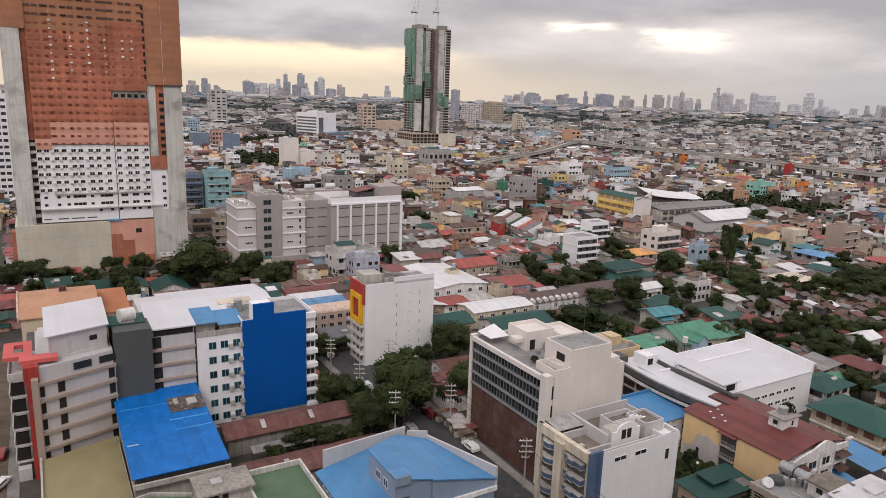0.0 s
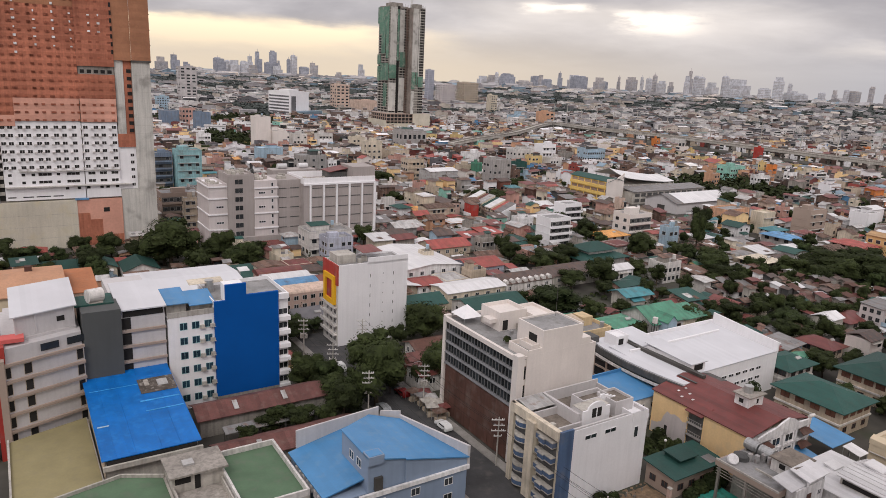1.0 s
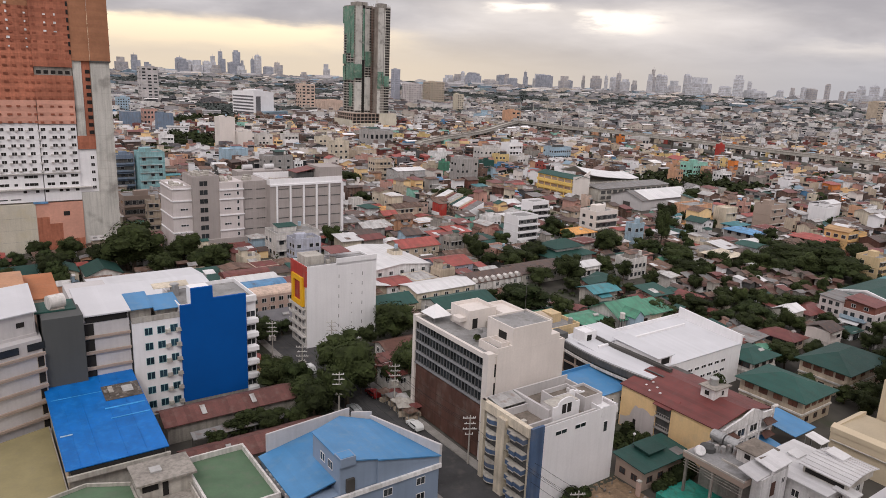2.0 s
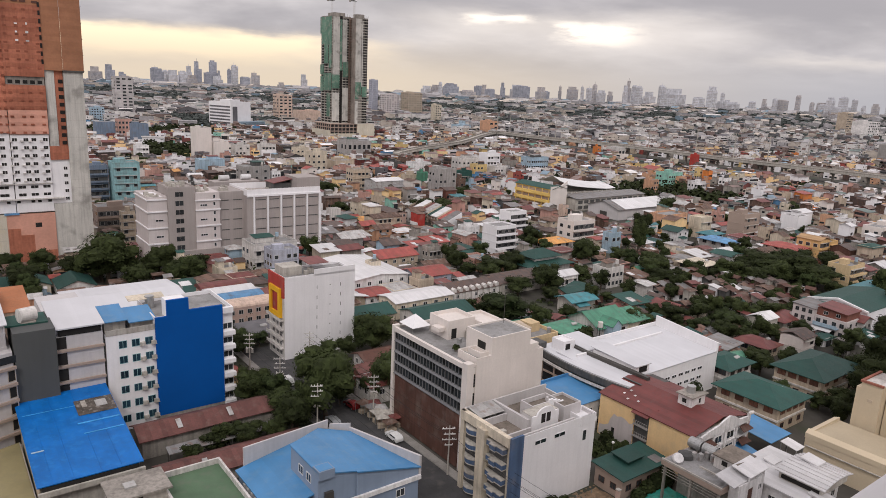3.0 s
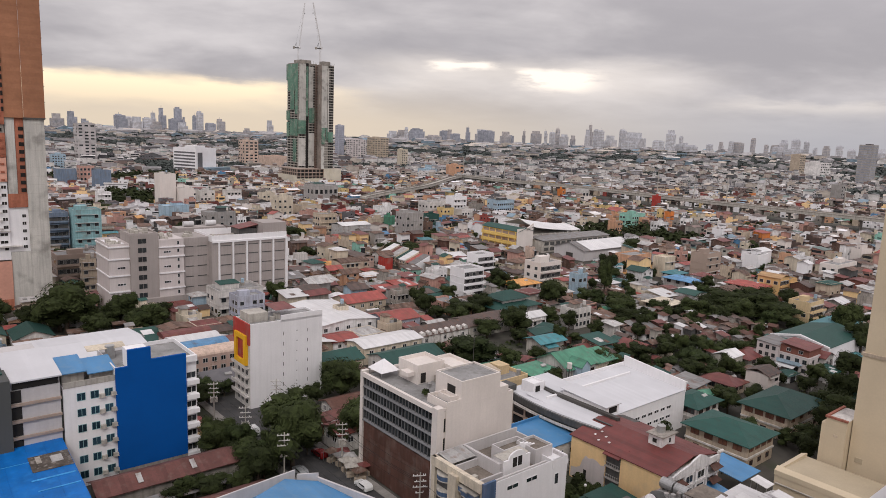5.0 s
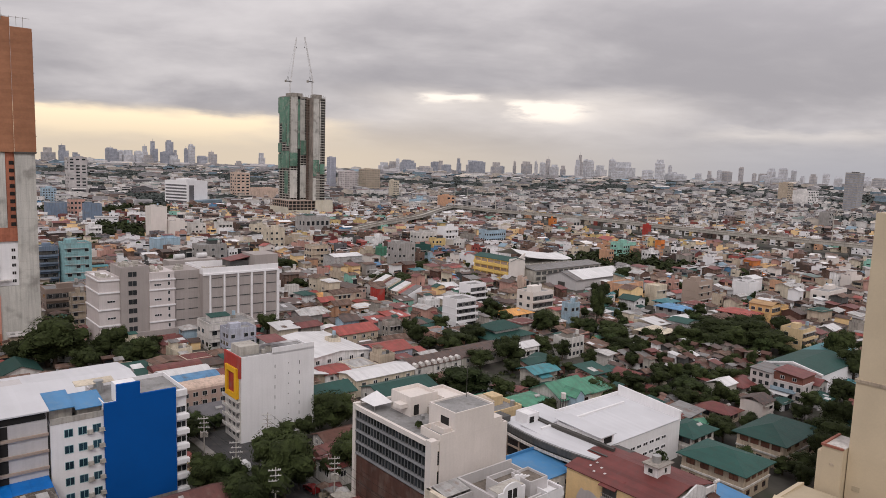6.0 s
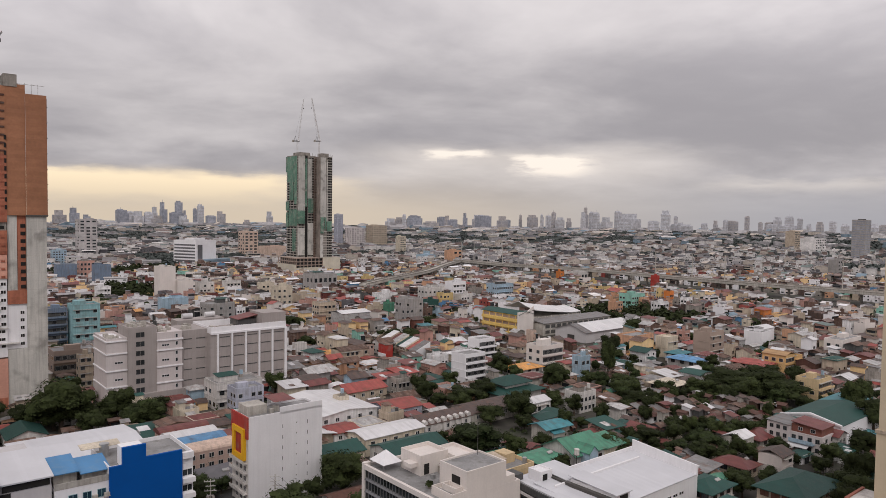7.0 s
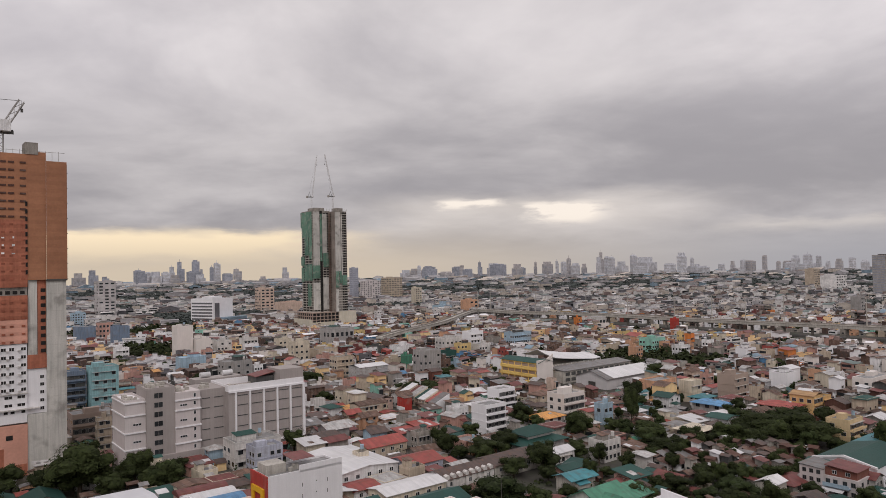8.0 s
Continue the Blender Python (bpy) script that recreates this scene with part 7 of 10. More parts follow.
# ---- cream-painted tower with a low wing, beyond the white-roofed houses
def cream_tower():
    claim(121, 170, 10, 57)
    t = thing("cream_tower", 121.4, 17.6, "cream-painted tower block with a low parapeted wing", "building")
    part("low_wing", box(B(), 9.0, 20.4, 0, 37.4, 0, 6.4), "buff", t)
    bm = B()
    slab_poly(bm, [(8.9, 0, 6.8), (10.0, 0, 7.4), (10.0, 37.5, 7.4), (8.9, 37.5, 6.8)], 1.0)
    slab_poly(bm, [(10.0, 36.4, 7.4), (20.4, 36.4, 7.4), (20.4, 37.5, 7.0), (10.0, 37.5, 7.0)], 1.0)
    part("parapet", bm, "buff", t)
    part("wing_roof", slab_poly(B(), [(10.0, 0.4, 7.2), (20.4, 0.4, 6.7), (20.4, 36.4, 6.7), (10.0, 36.4, 7.2)], 0.3), "tan_deck", t)
    part("gutter_pipe", rod(B(), (8.7, 3, 4.4), (8.7, 37, 4.4), 0.14, sides=8), "concrete_pale", t)
    part("lower_block", box(B(), 23.8, 46, -6, 30.2, 0, 29.0), "buff", t)
    part("ledge", box(B(), 23.6, 46, -6, 30.4, 29.0, 29.6), "beige", t)
    part("upper_block", box(B(), 23.95, 46, -6, 29.9, 29.6, 61.5), "buff", t)
    part("stair_block", box(B(), 21.6, 30, 30.4, 34.2, 0, 15.6), "buff", t)
    part("stair_roof", box(B(), 21.9, 30, 30.4, 33.9, 15.6, 15.7), "offwhite", t)
    part("coping", box(box(B(), 21.4, 21.9, 30.3, 34.4, 15.6, 16.0), 21.9, 30, 33.9, 34.4, 15.6, 16.0), "coping_red", t, "dull red tile coping")
    part("stair_step", box(B(), 21.7, 30, 34.2, 35.0, 0, 14.4), "buff", t)
    part("vent", box(B(), 21.5, 21.62, 31.8, 32.6, 12.0, 12.5), "beige", t)
    part("louvre", box(B(), 23.7, 23.82, 27.6, 29.0, 7.6, 8.6), "tan_deck", t)


cream_tower()


# big green-roofed hall with a white gabled front
def green_hall():
    A0, B0, W, D, H, R = 227.0, 84.3, 28.0, 18.0, 6.5, 2.0
    claim(A0, A0 + W, B0 - 1, B0 + D)
    t = thing("green_roofed_hall", A0, B0, "large hall with dark green roof and white gabled front", "hall")
    part("wall", gable_wall(B(), W, D, H, R, "x"), "clean_white", t)
    part("roof", gable(B(), W, D, H, R, 0.2), "r_green", t)
    part("white_verge", slab_poly(slab_poly(B(), [(-0.5, -0.3, H + 0.3), (0.2, -0.3, H + 0.3), (0.2, D / 2, H + R + 0.3), (-0.5, D / 2, H + R + 0.3)], 0.6), [(-0.5, D / 2, H + R + 0.3), (0.2, D / 2, H + R + 0.3), (0.2, D + 0.3, H + 0.3), (-0.5, D + 0.3, H + 0.3)], 0.6), "clean_white", t)


green_hall()


def terrace_house():
    """White house stepped in front of the green hall, with a brick-coloured top floor."""
    A0, B0, W, D = 212.6, 84.0, 10.0, 16.0
    claim(A0, A0 + W, B0, B0 + D)
    t = thing("stepped_white_house", A0, B0, "stepped white house with a brick-coloured top floor and maroon roof", "house")
    part("wall", box(box(B(), 0, W, 9.2, D, 0, 7.4), 0.6, W, 0, 9.2, 0, 5.6), "pinkish_white", t)
    part("roof", slab_poly(B(), [(-0.3, 9.0, 7.4), (W + 0.2, 9.0, 7.4), (W + 0.2, D + 0.3, 7.9), (-0.3, D + 0.3, 7.9)], 0.16), "r_grey", t)
    part("top_floor", box(B(), 1.2, W - 0.4, 0.6, 9.2, 5.6, 7.9), "brick_red", t, "brick-coloured top floor")
    part("top_roof", slab_poly(B(), [(0.6, 0.2, 7.9), (W, 0.2, 7.9), (W, 9.2, 8.7), (0.6, 9.2, 8.7)], 0.14), "r_maroon", t)
    part("balcony", box(box(B(), -1.2, 0.6, 2.0, 9.0, 3.0, 3.2), -1.2, -1.05, 2.0, 9.0, 3.2, 4.1), "pale_blue", t)
    part("awning", slab_poly(B(), [(-2.6, 3.2, 2.2), (0.6, 3.2, 2.9), (0.6, 9.2, 2.9), (-2.6, 9.2, 2.2)], 0.08), "r_white", t)
    windows(t, "l", 0.0, [10.6, 12.6, 14.6], [0.9, 3.3, 5.6], 1.1, 1.2, 1, "darkgrey", "glass", True)
    windows(t, "l", 0.6, [1.4, 3.6, 6.2, 8.2], [0.8, 3.5], 1.2, 1.3, 1, "darkgrey", "glass", True)
    windows(t, "l", 1.2, [3.0, 6.6], [6.2], 1.3, 1.1, 1, "white", "glass", True)
    windows(t, "f", 0.0, [3.2, 7.0], [0.9, 3.6], 1.2, 1.2, 1, "darkgrey", "glass", True)


terrace_house()
hip_house("brick_roofed_shed", 205.6, 98.8, 12.4, 8.0, 3.0, 1.2, "r_maroon", "concrete_pale", "low house with a brick-red corrugated roof", wins=2, turn=-4.0)
hip_house("maroon_roofed_house", 177.6, 88.6, 6.4, 8.6, 3.4, 1.3, "r_maroon", "beige", "low house with a maroon hipped roof", wins=2)

# a crowded settlement of tiny sheet-roofed houses between two rows of trees
SHANTY, HUT_TREES, HUTS = [], [], random.Random(12)
HUT_WALLS = ["clean_white", "pinkish_white", "brick_red", "concrete", "brown", "darkgrey", "r_rust", "r_brown", "concrete_pale", "brown"]
HUT_ROOFS = ["r_rust", "r_rust", "r_rust", "r_brown", "r_brown", "brown", "brown", "r_maroon", "r_white", "r_grey"]
for i in range(16):
    for j in range(13):
        a, b = 199.0 + 3.7 * i + HUTS.uniform(-0.5, 0.5), 110.0 + 3.3 * j + HUTS.uniform(-0.5, 0.5)
        u, v = a - 199.0, b - 110.0
        near = 21.0 - 0.98 * u          # the lane along the lower row of trees
        if v < near or v > 44.0 - 0.72 * max(0.0, u - 24.0) - 0.9 * max(0.0, 14.0 - u) or u > 50.0:
            continue
        w, d = HUTS.uniform(2.4, 3.7), HUTS.uniform(2.2, 3.3)
        if HUTS.random() < 0.16:
            HUT_TREES.append((a + 1.6, b + 1.6, HUTS.uniform(4.2, 7.0), HUTS.choice((0, 1, 2)), HUTS.uniform(4.0, 6.4)))
            continue
        SHANTY.append((a, b, w, d, HUTS.choice((2.2, 2.4, 2.5, 2.7, 3.0, 4.2, 4.8)), HUTS.choice(HUT_WALLS), HUTS.choice(HUT_ROOFS)))
        CLEAR.append((a, a + w, b, b + d))


# ---- middle distance
LITES = {}


def lite_window(w, h):
    """A far window: a pale frame with the dark pane set in it, as one mesh."""
    if (w, h) not in LITES:
        bm = B()
        box(bm, -w / 2, w / 2, -0.06, 0.02, 0, h)
        box(bm, -w / 2 + 0.08, w / 2 - 0.08, -0.075, 0.0, 0.08, h - 0.08, 1)
        LITES[w, h] = mesh_of("window", bm, ["offwhite", "glass"])
    return LITES[w, h]


def block(name, a, b, w, d, h, wall, roof, label, nx, nz, turn=0.0, style=""):
    """A plain town building: walls, parapet, roof deck with a stair room, rows of windows; style: a blank side wall, or galleries along the front."""
    far = math.hypot(a, b) > 620
    rng = random.Random(int(a * 7 + b * 13))
    claim(a, a + w, b, b + d)
    t = thing(name, a, b, label, "building", turn=turn)
    part("wall", box(B(), 0, w, 0, d, 0, h), wall, t)
    if roof.startswith("r_") and not far:
        part("roof", gable(B(), w, d, h, 1.2, 0.4, along="y" if d > w else "x"), roof, t)
    else:
        part("roof_deck", box(B(), 0.25, w - 0.25, 0.25, d - 0.25, h, h + 0.06), roof, t)
        part("parapet", parapet(B(), w, d, h, rng.uniform(0.4, 1.0), 0.25), wall, t)
        x0, y0 = w * rng.uniform(0.06, 0.5), d * rng.uniform(0.15, 0.5)
        if h > 7 and rng.random() < 0.6:
            part("stair_room", box(B(), x0, x0 + w * rng.uniform(0.24, 0.44), y0, y0 + d * rng.uniform(0.25, 0.42), h + 0.06, h + rng.uniform(1.8, 2.9)), wall, t)
        elif rng.random() < 0.7:
            x1, y1, z = x0 + w * 0.45, y0 + d * 0.45, h + rng.uniform(1.9, 2.5)
            part("roof_canopy", slab_poly(B(), [(x0, y0, z), (x1, y0, z), (x1, y1, z + 0.5), (x0, y1, z + 0.5)], 0.12), rng.choice(("r_rust", "r_pale", "r_grey", "r_maroon", "r_green")), t)
            part("canopy_wall", box(B(), x0 + 0.3, x1 - 0.3, y0 + 0.3, y1 - 0.3, h + 0.06, z), rng.choice((wall, "concrete", "darkgrey")), t)
        if not far and rng.random() < 0.5:
            u, v = w * rng.uniform(0.6, 0.9), d * rng.uniform(0.2, 0.8)
            part("tank_stand", box(B(), u - 0.6, u + 0.6, v - 0.6, v + 0.6, h + 0.06, h + 1.2), "concrete", t)
            part("water_tank", rod(B(), (u, v, h + 1.2), (u, v, h + 2.7), 0.62, sides=12), rng.choice(("metal", "pale_blue", "offwhite")), t)
    if nx:
        fh = h / (nz + 0.15)
        ww, wh = min(1.9, w / nx * 0.62), min(1.6, fh * 0.5)
        if far:
            ww, wh = w / nx * 0.6, fh * 0.5
        ww, wh = round(ww, 1), round(wh, 1)
        zs = [fh * (k + 0.3) for k in range(nz)]
        ny = max(1, int(nx * d / w))
        if nx * nz > 50:
            bm = B()
            for z in zs:
                box(bm, 0.5, w - 0.5, -0.06, 0.02, z, z + wh)
                box(bm, -0.06, 0.02, 0.5, d - 0.5, z, z + wh)
            # far glazing is a paler grey, haze put into its colour
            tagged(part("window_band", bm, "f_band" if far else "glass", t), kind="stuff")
            bm = B()
            for i in range(nx + 1):
                x = 0.5 + (w - 1.0) * i / nx
                box(bm, x - 0.35, x + 0.35, -0.12, 0.0, 0, h)
            for i in range(ny + 1):
                y = 0.5 + (d - 1.0) * i / ny
                box(bm, -0.12, 0.0, y - 0.35, y + 0.35, 0, h)
            parts("wall_pier", bm, wall, t)
        else:
            me = lite_window(ww, wh)
            blank = rng.random() < 0.45 or "blank" in style  # a party wall without windows
            if "gallery" in style:
                # dark grey strips painted as gallery shade, behind each rail
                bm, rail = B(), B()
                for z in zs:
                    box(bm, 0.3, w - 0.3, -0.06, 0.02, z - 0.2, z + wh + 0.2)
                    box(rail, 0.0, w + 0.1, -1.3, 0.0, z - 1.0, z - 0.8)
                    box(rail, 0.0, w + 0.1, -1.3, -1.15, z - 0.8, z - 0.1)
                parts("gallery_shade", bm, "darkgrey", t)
                parts("gallery", rail, wall, t)
            if rng.random() < 0.45 and not far:
                bm = B()
                for z in zs:
                    box(bm, 0.2, w * rng.uniform(0.6, 0.98), -rng.uniform(0.5, 1.1), 0, z + wh + 0.15, z + wh + 0.3)
                parts("awning", bm, rng.choice((wall, "concrete_pale", "r_pale")), t)
            for z in zs:
                for u in spaced(0.3, w - 0.3, nx):
                    if rng.random() < 0.86:
                        piece("window", me, t, u, 0, z)
                for u in spaced(0.3, d - 0.3, ny):
                    if not blank and rng.random() < 0.72:
                        piece("window", me, t, 0, u, z, -90)
        if not far and nz > 1:
            bm = B()
            for k in range(1, nz):
                z = fh * (k + 0.02)
                box(bm, -0.12, w + 0.1, -0.12, d + 0.1, z, z + 0.22)
            parts("floor_band", bm, wall, t)
    return t


SKY_RNG = random.Random(8)


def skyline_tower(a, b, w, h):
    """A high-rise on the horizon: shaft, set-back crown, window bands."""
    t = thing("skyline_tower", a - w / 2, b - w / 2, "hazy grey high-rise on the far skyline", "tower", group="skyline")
    # paler cladding to the right: haze put into the tower colours
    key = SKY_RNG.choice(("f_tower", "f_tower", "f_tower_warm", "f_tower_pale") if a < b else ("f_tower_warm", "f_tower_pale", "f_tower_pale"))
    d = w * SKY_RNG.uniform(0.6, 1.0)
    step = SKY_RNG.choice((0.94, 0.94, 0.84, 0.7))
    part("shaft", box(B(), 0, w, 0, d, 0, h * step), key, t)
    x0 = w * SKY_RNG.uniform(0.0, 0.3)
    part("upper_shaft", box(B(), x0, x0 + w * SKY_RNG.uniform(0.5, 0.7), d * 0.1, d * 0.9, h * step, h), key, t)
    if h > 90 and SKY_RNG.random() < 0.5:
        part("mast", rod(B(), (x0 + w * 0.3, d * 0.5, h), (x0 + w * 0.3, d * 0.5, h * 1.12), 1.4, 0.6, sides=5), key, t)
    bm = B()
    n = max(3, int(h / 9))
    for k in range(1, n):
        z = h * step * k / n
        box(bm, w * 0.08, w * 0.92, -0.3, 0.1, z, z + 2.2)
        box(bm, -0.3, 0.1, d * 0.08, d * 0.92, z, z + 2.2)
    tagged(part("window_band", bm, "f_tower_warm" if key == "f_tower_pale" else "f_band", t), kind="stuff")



# ---- buildings that stand out in the town
block("building", 186.0, 83.2, 6.6, 6.4, 6.0, "pale_beige", "r_brown", "beige two-storey house among green roofs", 2, 2, style="blank")
block("building", 196.4, 99.6, 7.2, 5.6, 4.6, "concrete_pale", "r_white", "grey rendered house with a pale sheet roof", 2, 1)
block("building", 78.6, 384.7, 12.6, 12.0, 21.3, "teal", "deck", "light teal block with white bands", 3, 5)
block("building", 66.0, 392.0, 11.4, 9.0, 19.6, "slate", "deck", "dark block with open concrete balconies", 3, 5, style="gallery")
block("unfinished_building", 56.5, 311.3, 15.9, 10.7, 12.5, "pier_brown", "deck", "raw brown unfinished frame building with open floors", 6, 3, style="gallery")
block("building", 62.5, 296.7, 5.2, 4.0, 12.7, "beige", "deck", "small tan block beside the grey complex", 2, 4)
block("building", 477.2, 1089.8, 23.5, 23.5, 41.0, "pale_peach", "deck", "pair of peach residential slabs", 3, 8)
block("market_hall", 461.3, 980.8, 35.5, 22.2, 21.5, "pale_peach", "pink", "wide faded pink roofed market hall", 0, 0)
block("office_tower", 247.8, 1165.2, 25.3, 25.3, 58.7, "f_tower_warm", "deck", "concrete tower with dark open top floors", 3, 12)
block("building", 177.4, 565.1, 12.4, 13.8, 26.1, "pale_beige", "deck", "cream tall narrow block with blank walls", 0, 0)
block("building", 190.4, 561.0, 12.0, 11.0, 15.0, "pale_beige", "deck", "cream annex beside a tall narrow block", 0, 0)
block("building", 134.4, 575.9, 9.9, 7.6, 11.5, "white", "deck", "white cube-like block among low houses", 4, 3)
block("building", 162.4, 703.7, 14.4, 11.1, 19.4, "slate", "deck", "grey-blue block with blank walls among low houses", 0, 0)
block("building", 139.8, 750.2, 17.5, 13.5, 18.4, "slate", "deck", "grey-blue warehouse block with blank walls", 0, 0)
block("building", 183.0, 1006.8, 16.2, 12.4, 19.8, "pale_blue", "deck", "pale block with ribbon windows", 5, 6)
block("building", 163.5, 768.2, 14.1, 10.8, 19.7, "pink", "deck", "pink apartment block among low houses", 4, 4)
block("building", 150.0, 471.7, 16.9, 10.6, 11.9, "pale_blue", "pale_blue", "pale blue flat-roofed store", 0, 0)
block("building", 159.4, 418.6, 17.7, 11.8, 13.2, "grey", "deck", "modern grey block with red roof edge", 3, 3)
block("building", 178.9, 420.6, 6.0, 4.6, 8.9, "white", "deck", "white framed block with glass front", 3, 3)
block("building", 224.7, 458.0, 12.4, 9.5, 17.0, "cream", "deck", "cream block with blank side wall", 3, 4)
block("building", 233.9, 570.6, 12.9, 9.9, 11.4, "offwhite", "deck", "cream cube building among low houses", 4, 3)
block("building", 209.5, 567.0, 12.6, 9.7, 12.1, "offwhite", "deck", "cream building with flat roof", 4, 3)
block("building", 249.7, 536.6, 11.6, 8.9, 11.9, "cream", "deck", "cream house block among low houses", 3, 3)
block("building", 223.6, 395.0, 12.2, 9.4, 12.0, "beige", "deck", "pale concrete building among low houses", 4, 3)
block("building", 244.8, 461.2, 17.1, 13.2, 9.8, "beige", "deck", "long beige block among low houses", 5, 2)
block("warehouse", 217.4, 356.8, 19.8, 13.2, 10.4, "r_pale", "r_white", "large store shed with pale roof", 0, 0)
block("building", 265.2, 378.6, 5.8, 4.8, 10.9, "r_leaf", "deck", "green-sheeted building front among low houses", 0, 0)
block("building", 252.9, 342.0, 13.7, 10.5, 17.5, "grey", "deck", "grey concrete block with stair tower", 4, 4)
block("building", 258.4, 384.9, 9.6, 7.4, 8.4, "beige", "deck", "beige concrete house block", 3, 2)
block("building", 291.5, 369.3, 9.9, 7.6, 11.5, "r_green", "deck", "dark green glazed block", 3, 2)
block("building", 311.8, 453.9, 16.0, 12.3, 7.2, "white", "deck", "white long block among low houses", 5, 1)
block("building", 353.4, 415.4, 13.3, 10.2, 17.5, "clean_white", "deck", "white apartment block among low houses", 4, 4, style="blank")
block("building", 328.2, 415.0, 16.8, 12.9, 14.5, "offwhite", "deck", "white stepped house block", 4, 3)
block("building", 334.9, 405.2, 10.2, 7.9, 10.6, "yellow", "deck", "pale yellow house block", 3, 3)
block("building", 349.1, 400.7, 11.6, 8.9, 9.8, "offwhite", "deck", "cream low block among low houses", 4, 2)
block("building", 400.3, 415.1, 19.6, 12.3, 13.2, "pale_blue", "deck", "light blue school block", 8, 3)
block("building", 648.0, 762.0, 17.0, 20.0, 21.6, "peach", "deck", "orange-brown block beside a blue shed", 2, 4, style="blank")
block("warehouse", 624.0, 800.0, 22.0, 18.0, 13.6, "pale_blue", "pale_blue", "pale blue shed among low houses", 0, 0)
block("building", 754.7, 1039.1, 13.8, 13.8, 33.1, "cream", "deck", "cream tower block among low houses", 3, 8)
block("building", 721.8, 914.0, 16.7, 12.8, 12.5, "pale_blue", "deck", "low block with pale blue hoarding", 0, 0)
block("office_tower", 801.1, 1338.1, 14.4, 14.4, 72.8, "lilac", "deck", "slim glass tower behind the twin towers", 4, 16)
block("building", 810.1, 1293.8, 33.0, 27.5, 44.3, "pinkish_white", "deck", "pinkish residential slab among low houses", 5, 10)
block("building", 870.8, 1300.4, 36.5, 30.4, 49.0, "beige", "deck", "beige residential slab among low houses", 5, 10)
block("building", 301.6, 543.9, 24.3, 18.7, 16.2, "grey", "deck", "grey block below the twin towers", 5, 2)
block("building", 575.1, 497.6, 5.5, 6.9, 12.1, "orange", "deck", "bright orange painted house", 2, 3)
block("building", 610.2, 402.2, 4.4, 7.3, 12.6, "red", "deck", "red painted block like a hoarding", 0, 0)
block("building", 449.7, 318.0, 17.3, 11.6, 10.7, "mint", "deck", "mint green terraced apartment block", 6, 3)
block("building", 498.4, 324.2, 3.6, 4.5, 12.0, "yellow", "deck", "narrow ochre block among low houses", 2, 3)
block("building", 500.0, 317.2, 5.5, 5.5, 11.1, "orange", "deck", "orange ochre block among low houses", 3, 2)
block("building", 485.2, 292.8, 7.6, 5.8, 9.3, "white", "deck", "white painted house block", 3, 2)
block("building", 449.4, 292.7, 10.6, 8.2, 7.8, "white", "deck", "white house block with dark windows", 5, 2)
block("building", 529.6, 405.5, 10.9, 6.8, 6.0, "yellow", "deck", "yellow walled low building", 4, 1)
block("building", 407.9, 301.9, 8.4, 6.4, 9.9, "peach", "deck", "brick and cream house block", 3, 3)
block("building", 325.3, 183.1, 13.6, 9.1, 11.6, "pier_brown", "deck", "dull brown block with white framed corner", 2, 3, style="blank")
block("building", 306.2, 194.7, 9.0, 7.0, 9.7, "cream", "cream", "cream church-like house among low houses", 2, 2)
block("building", 344.3, 208.9, 5.9, 4.5, 7.6, "pink", "deck", "pale pink house block", 2, 2)
block("building", 300.3, 210.9, 18.0, 10.0, 8.4, "peach", "deck", "peach row of houses", 6, 2)
block("building", 237.2, 192.9, 6.4, 4.9, 8.7, "pale_blue", "deck", "pale blue blank-walled house", 2, 2)
block("building", 231.2, 209.7, 13.8, 9.9, 10.9, "pale_beige", "deck", "cream three-storey house with roof terrace", 4, 3, style="gallery")
block("building", 187.5, 211.8, 10.9, 9.0, 11.9, "clean_white", "deck", "tall white house with balconies", 3, 4, style="blank gallery")
block("building", 225.0, 244.7, 10.5, 8.1, 9.6, "clean_white", "deck", "white terraced house block", 3, 3, style="gallery")
block("building", 196.3, 243.5, 8.7, 5.4, 5.3, "white", "deck", "white long house among low houses", 4, 1)
for i, (roof, wall) in enumerate((("r_grey", "clean_white"), ("r_red", "cream"), ("r_white", "cream"), ("r_green", "beige"), ("r_pale", "cream"), ("r_maroon", "pinkish"), ("r_white", "beige"), ("r_brown", "pinkish"), ("r_pale", "beige"))):
    a, b, W, D = 200.2 + 0.95 * i + 1.3 * (i % 2), 261.5 + 5.5 * i, 8.4, 5.4
    lo, hi = (4.4, 7.9) if i % 2 else (5.0, 8.6)
    claim(a, a + W, b, b + D, 0.3)
    t = thing("row_house", a, b, "narrow two-storey row house with a steep single-pitch roof", "house", group="stepped row houses")
    bm = B()
    near, far_side = [[bm.verts.new((x, y, z)) for x, z in ((0, 0), (W, 0), (W, hi - 0.15), (0, lo))] for y in (0, D)]
    bm.faces.new(near)
    bm.faces.new(far_side[::-1])
    for k in range(4):
        bm.faces.new((near[k], far_side[k], far_side[(k + 1) % 4], near[(k + 1) % 4]))
    part("wall", bm, wall, t)
    part("roof", slab_poly(B(), [(-0.7, 0.15, lo - 0.2), (W + 0.2, 0.15, hi), (W + 0.2, D - 0.15, hi), (-0.7, D - 0.15, lo - 0.2)], 0.14), roof, t)
    part("porch_roof", slab_poly(B(), [(-1.6, 0.4, 2.5), (0.0, 0.4, 2.9), (0.0, D - 0.4, 2.9), (-1.6, D - 0.4, 2.5)], 0.1), "r_rust", t)
    windows(t, "l", 0.0, [1.5, 3.9], [0.7, 3.1], 1.1, 1.0, 1, "offwhite", "glass", True)
t = thing("red_walled_shed", 193.6, 277.4, "tall shed with a bright red end wall", "shed")
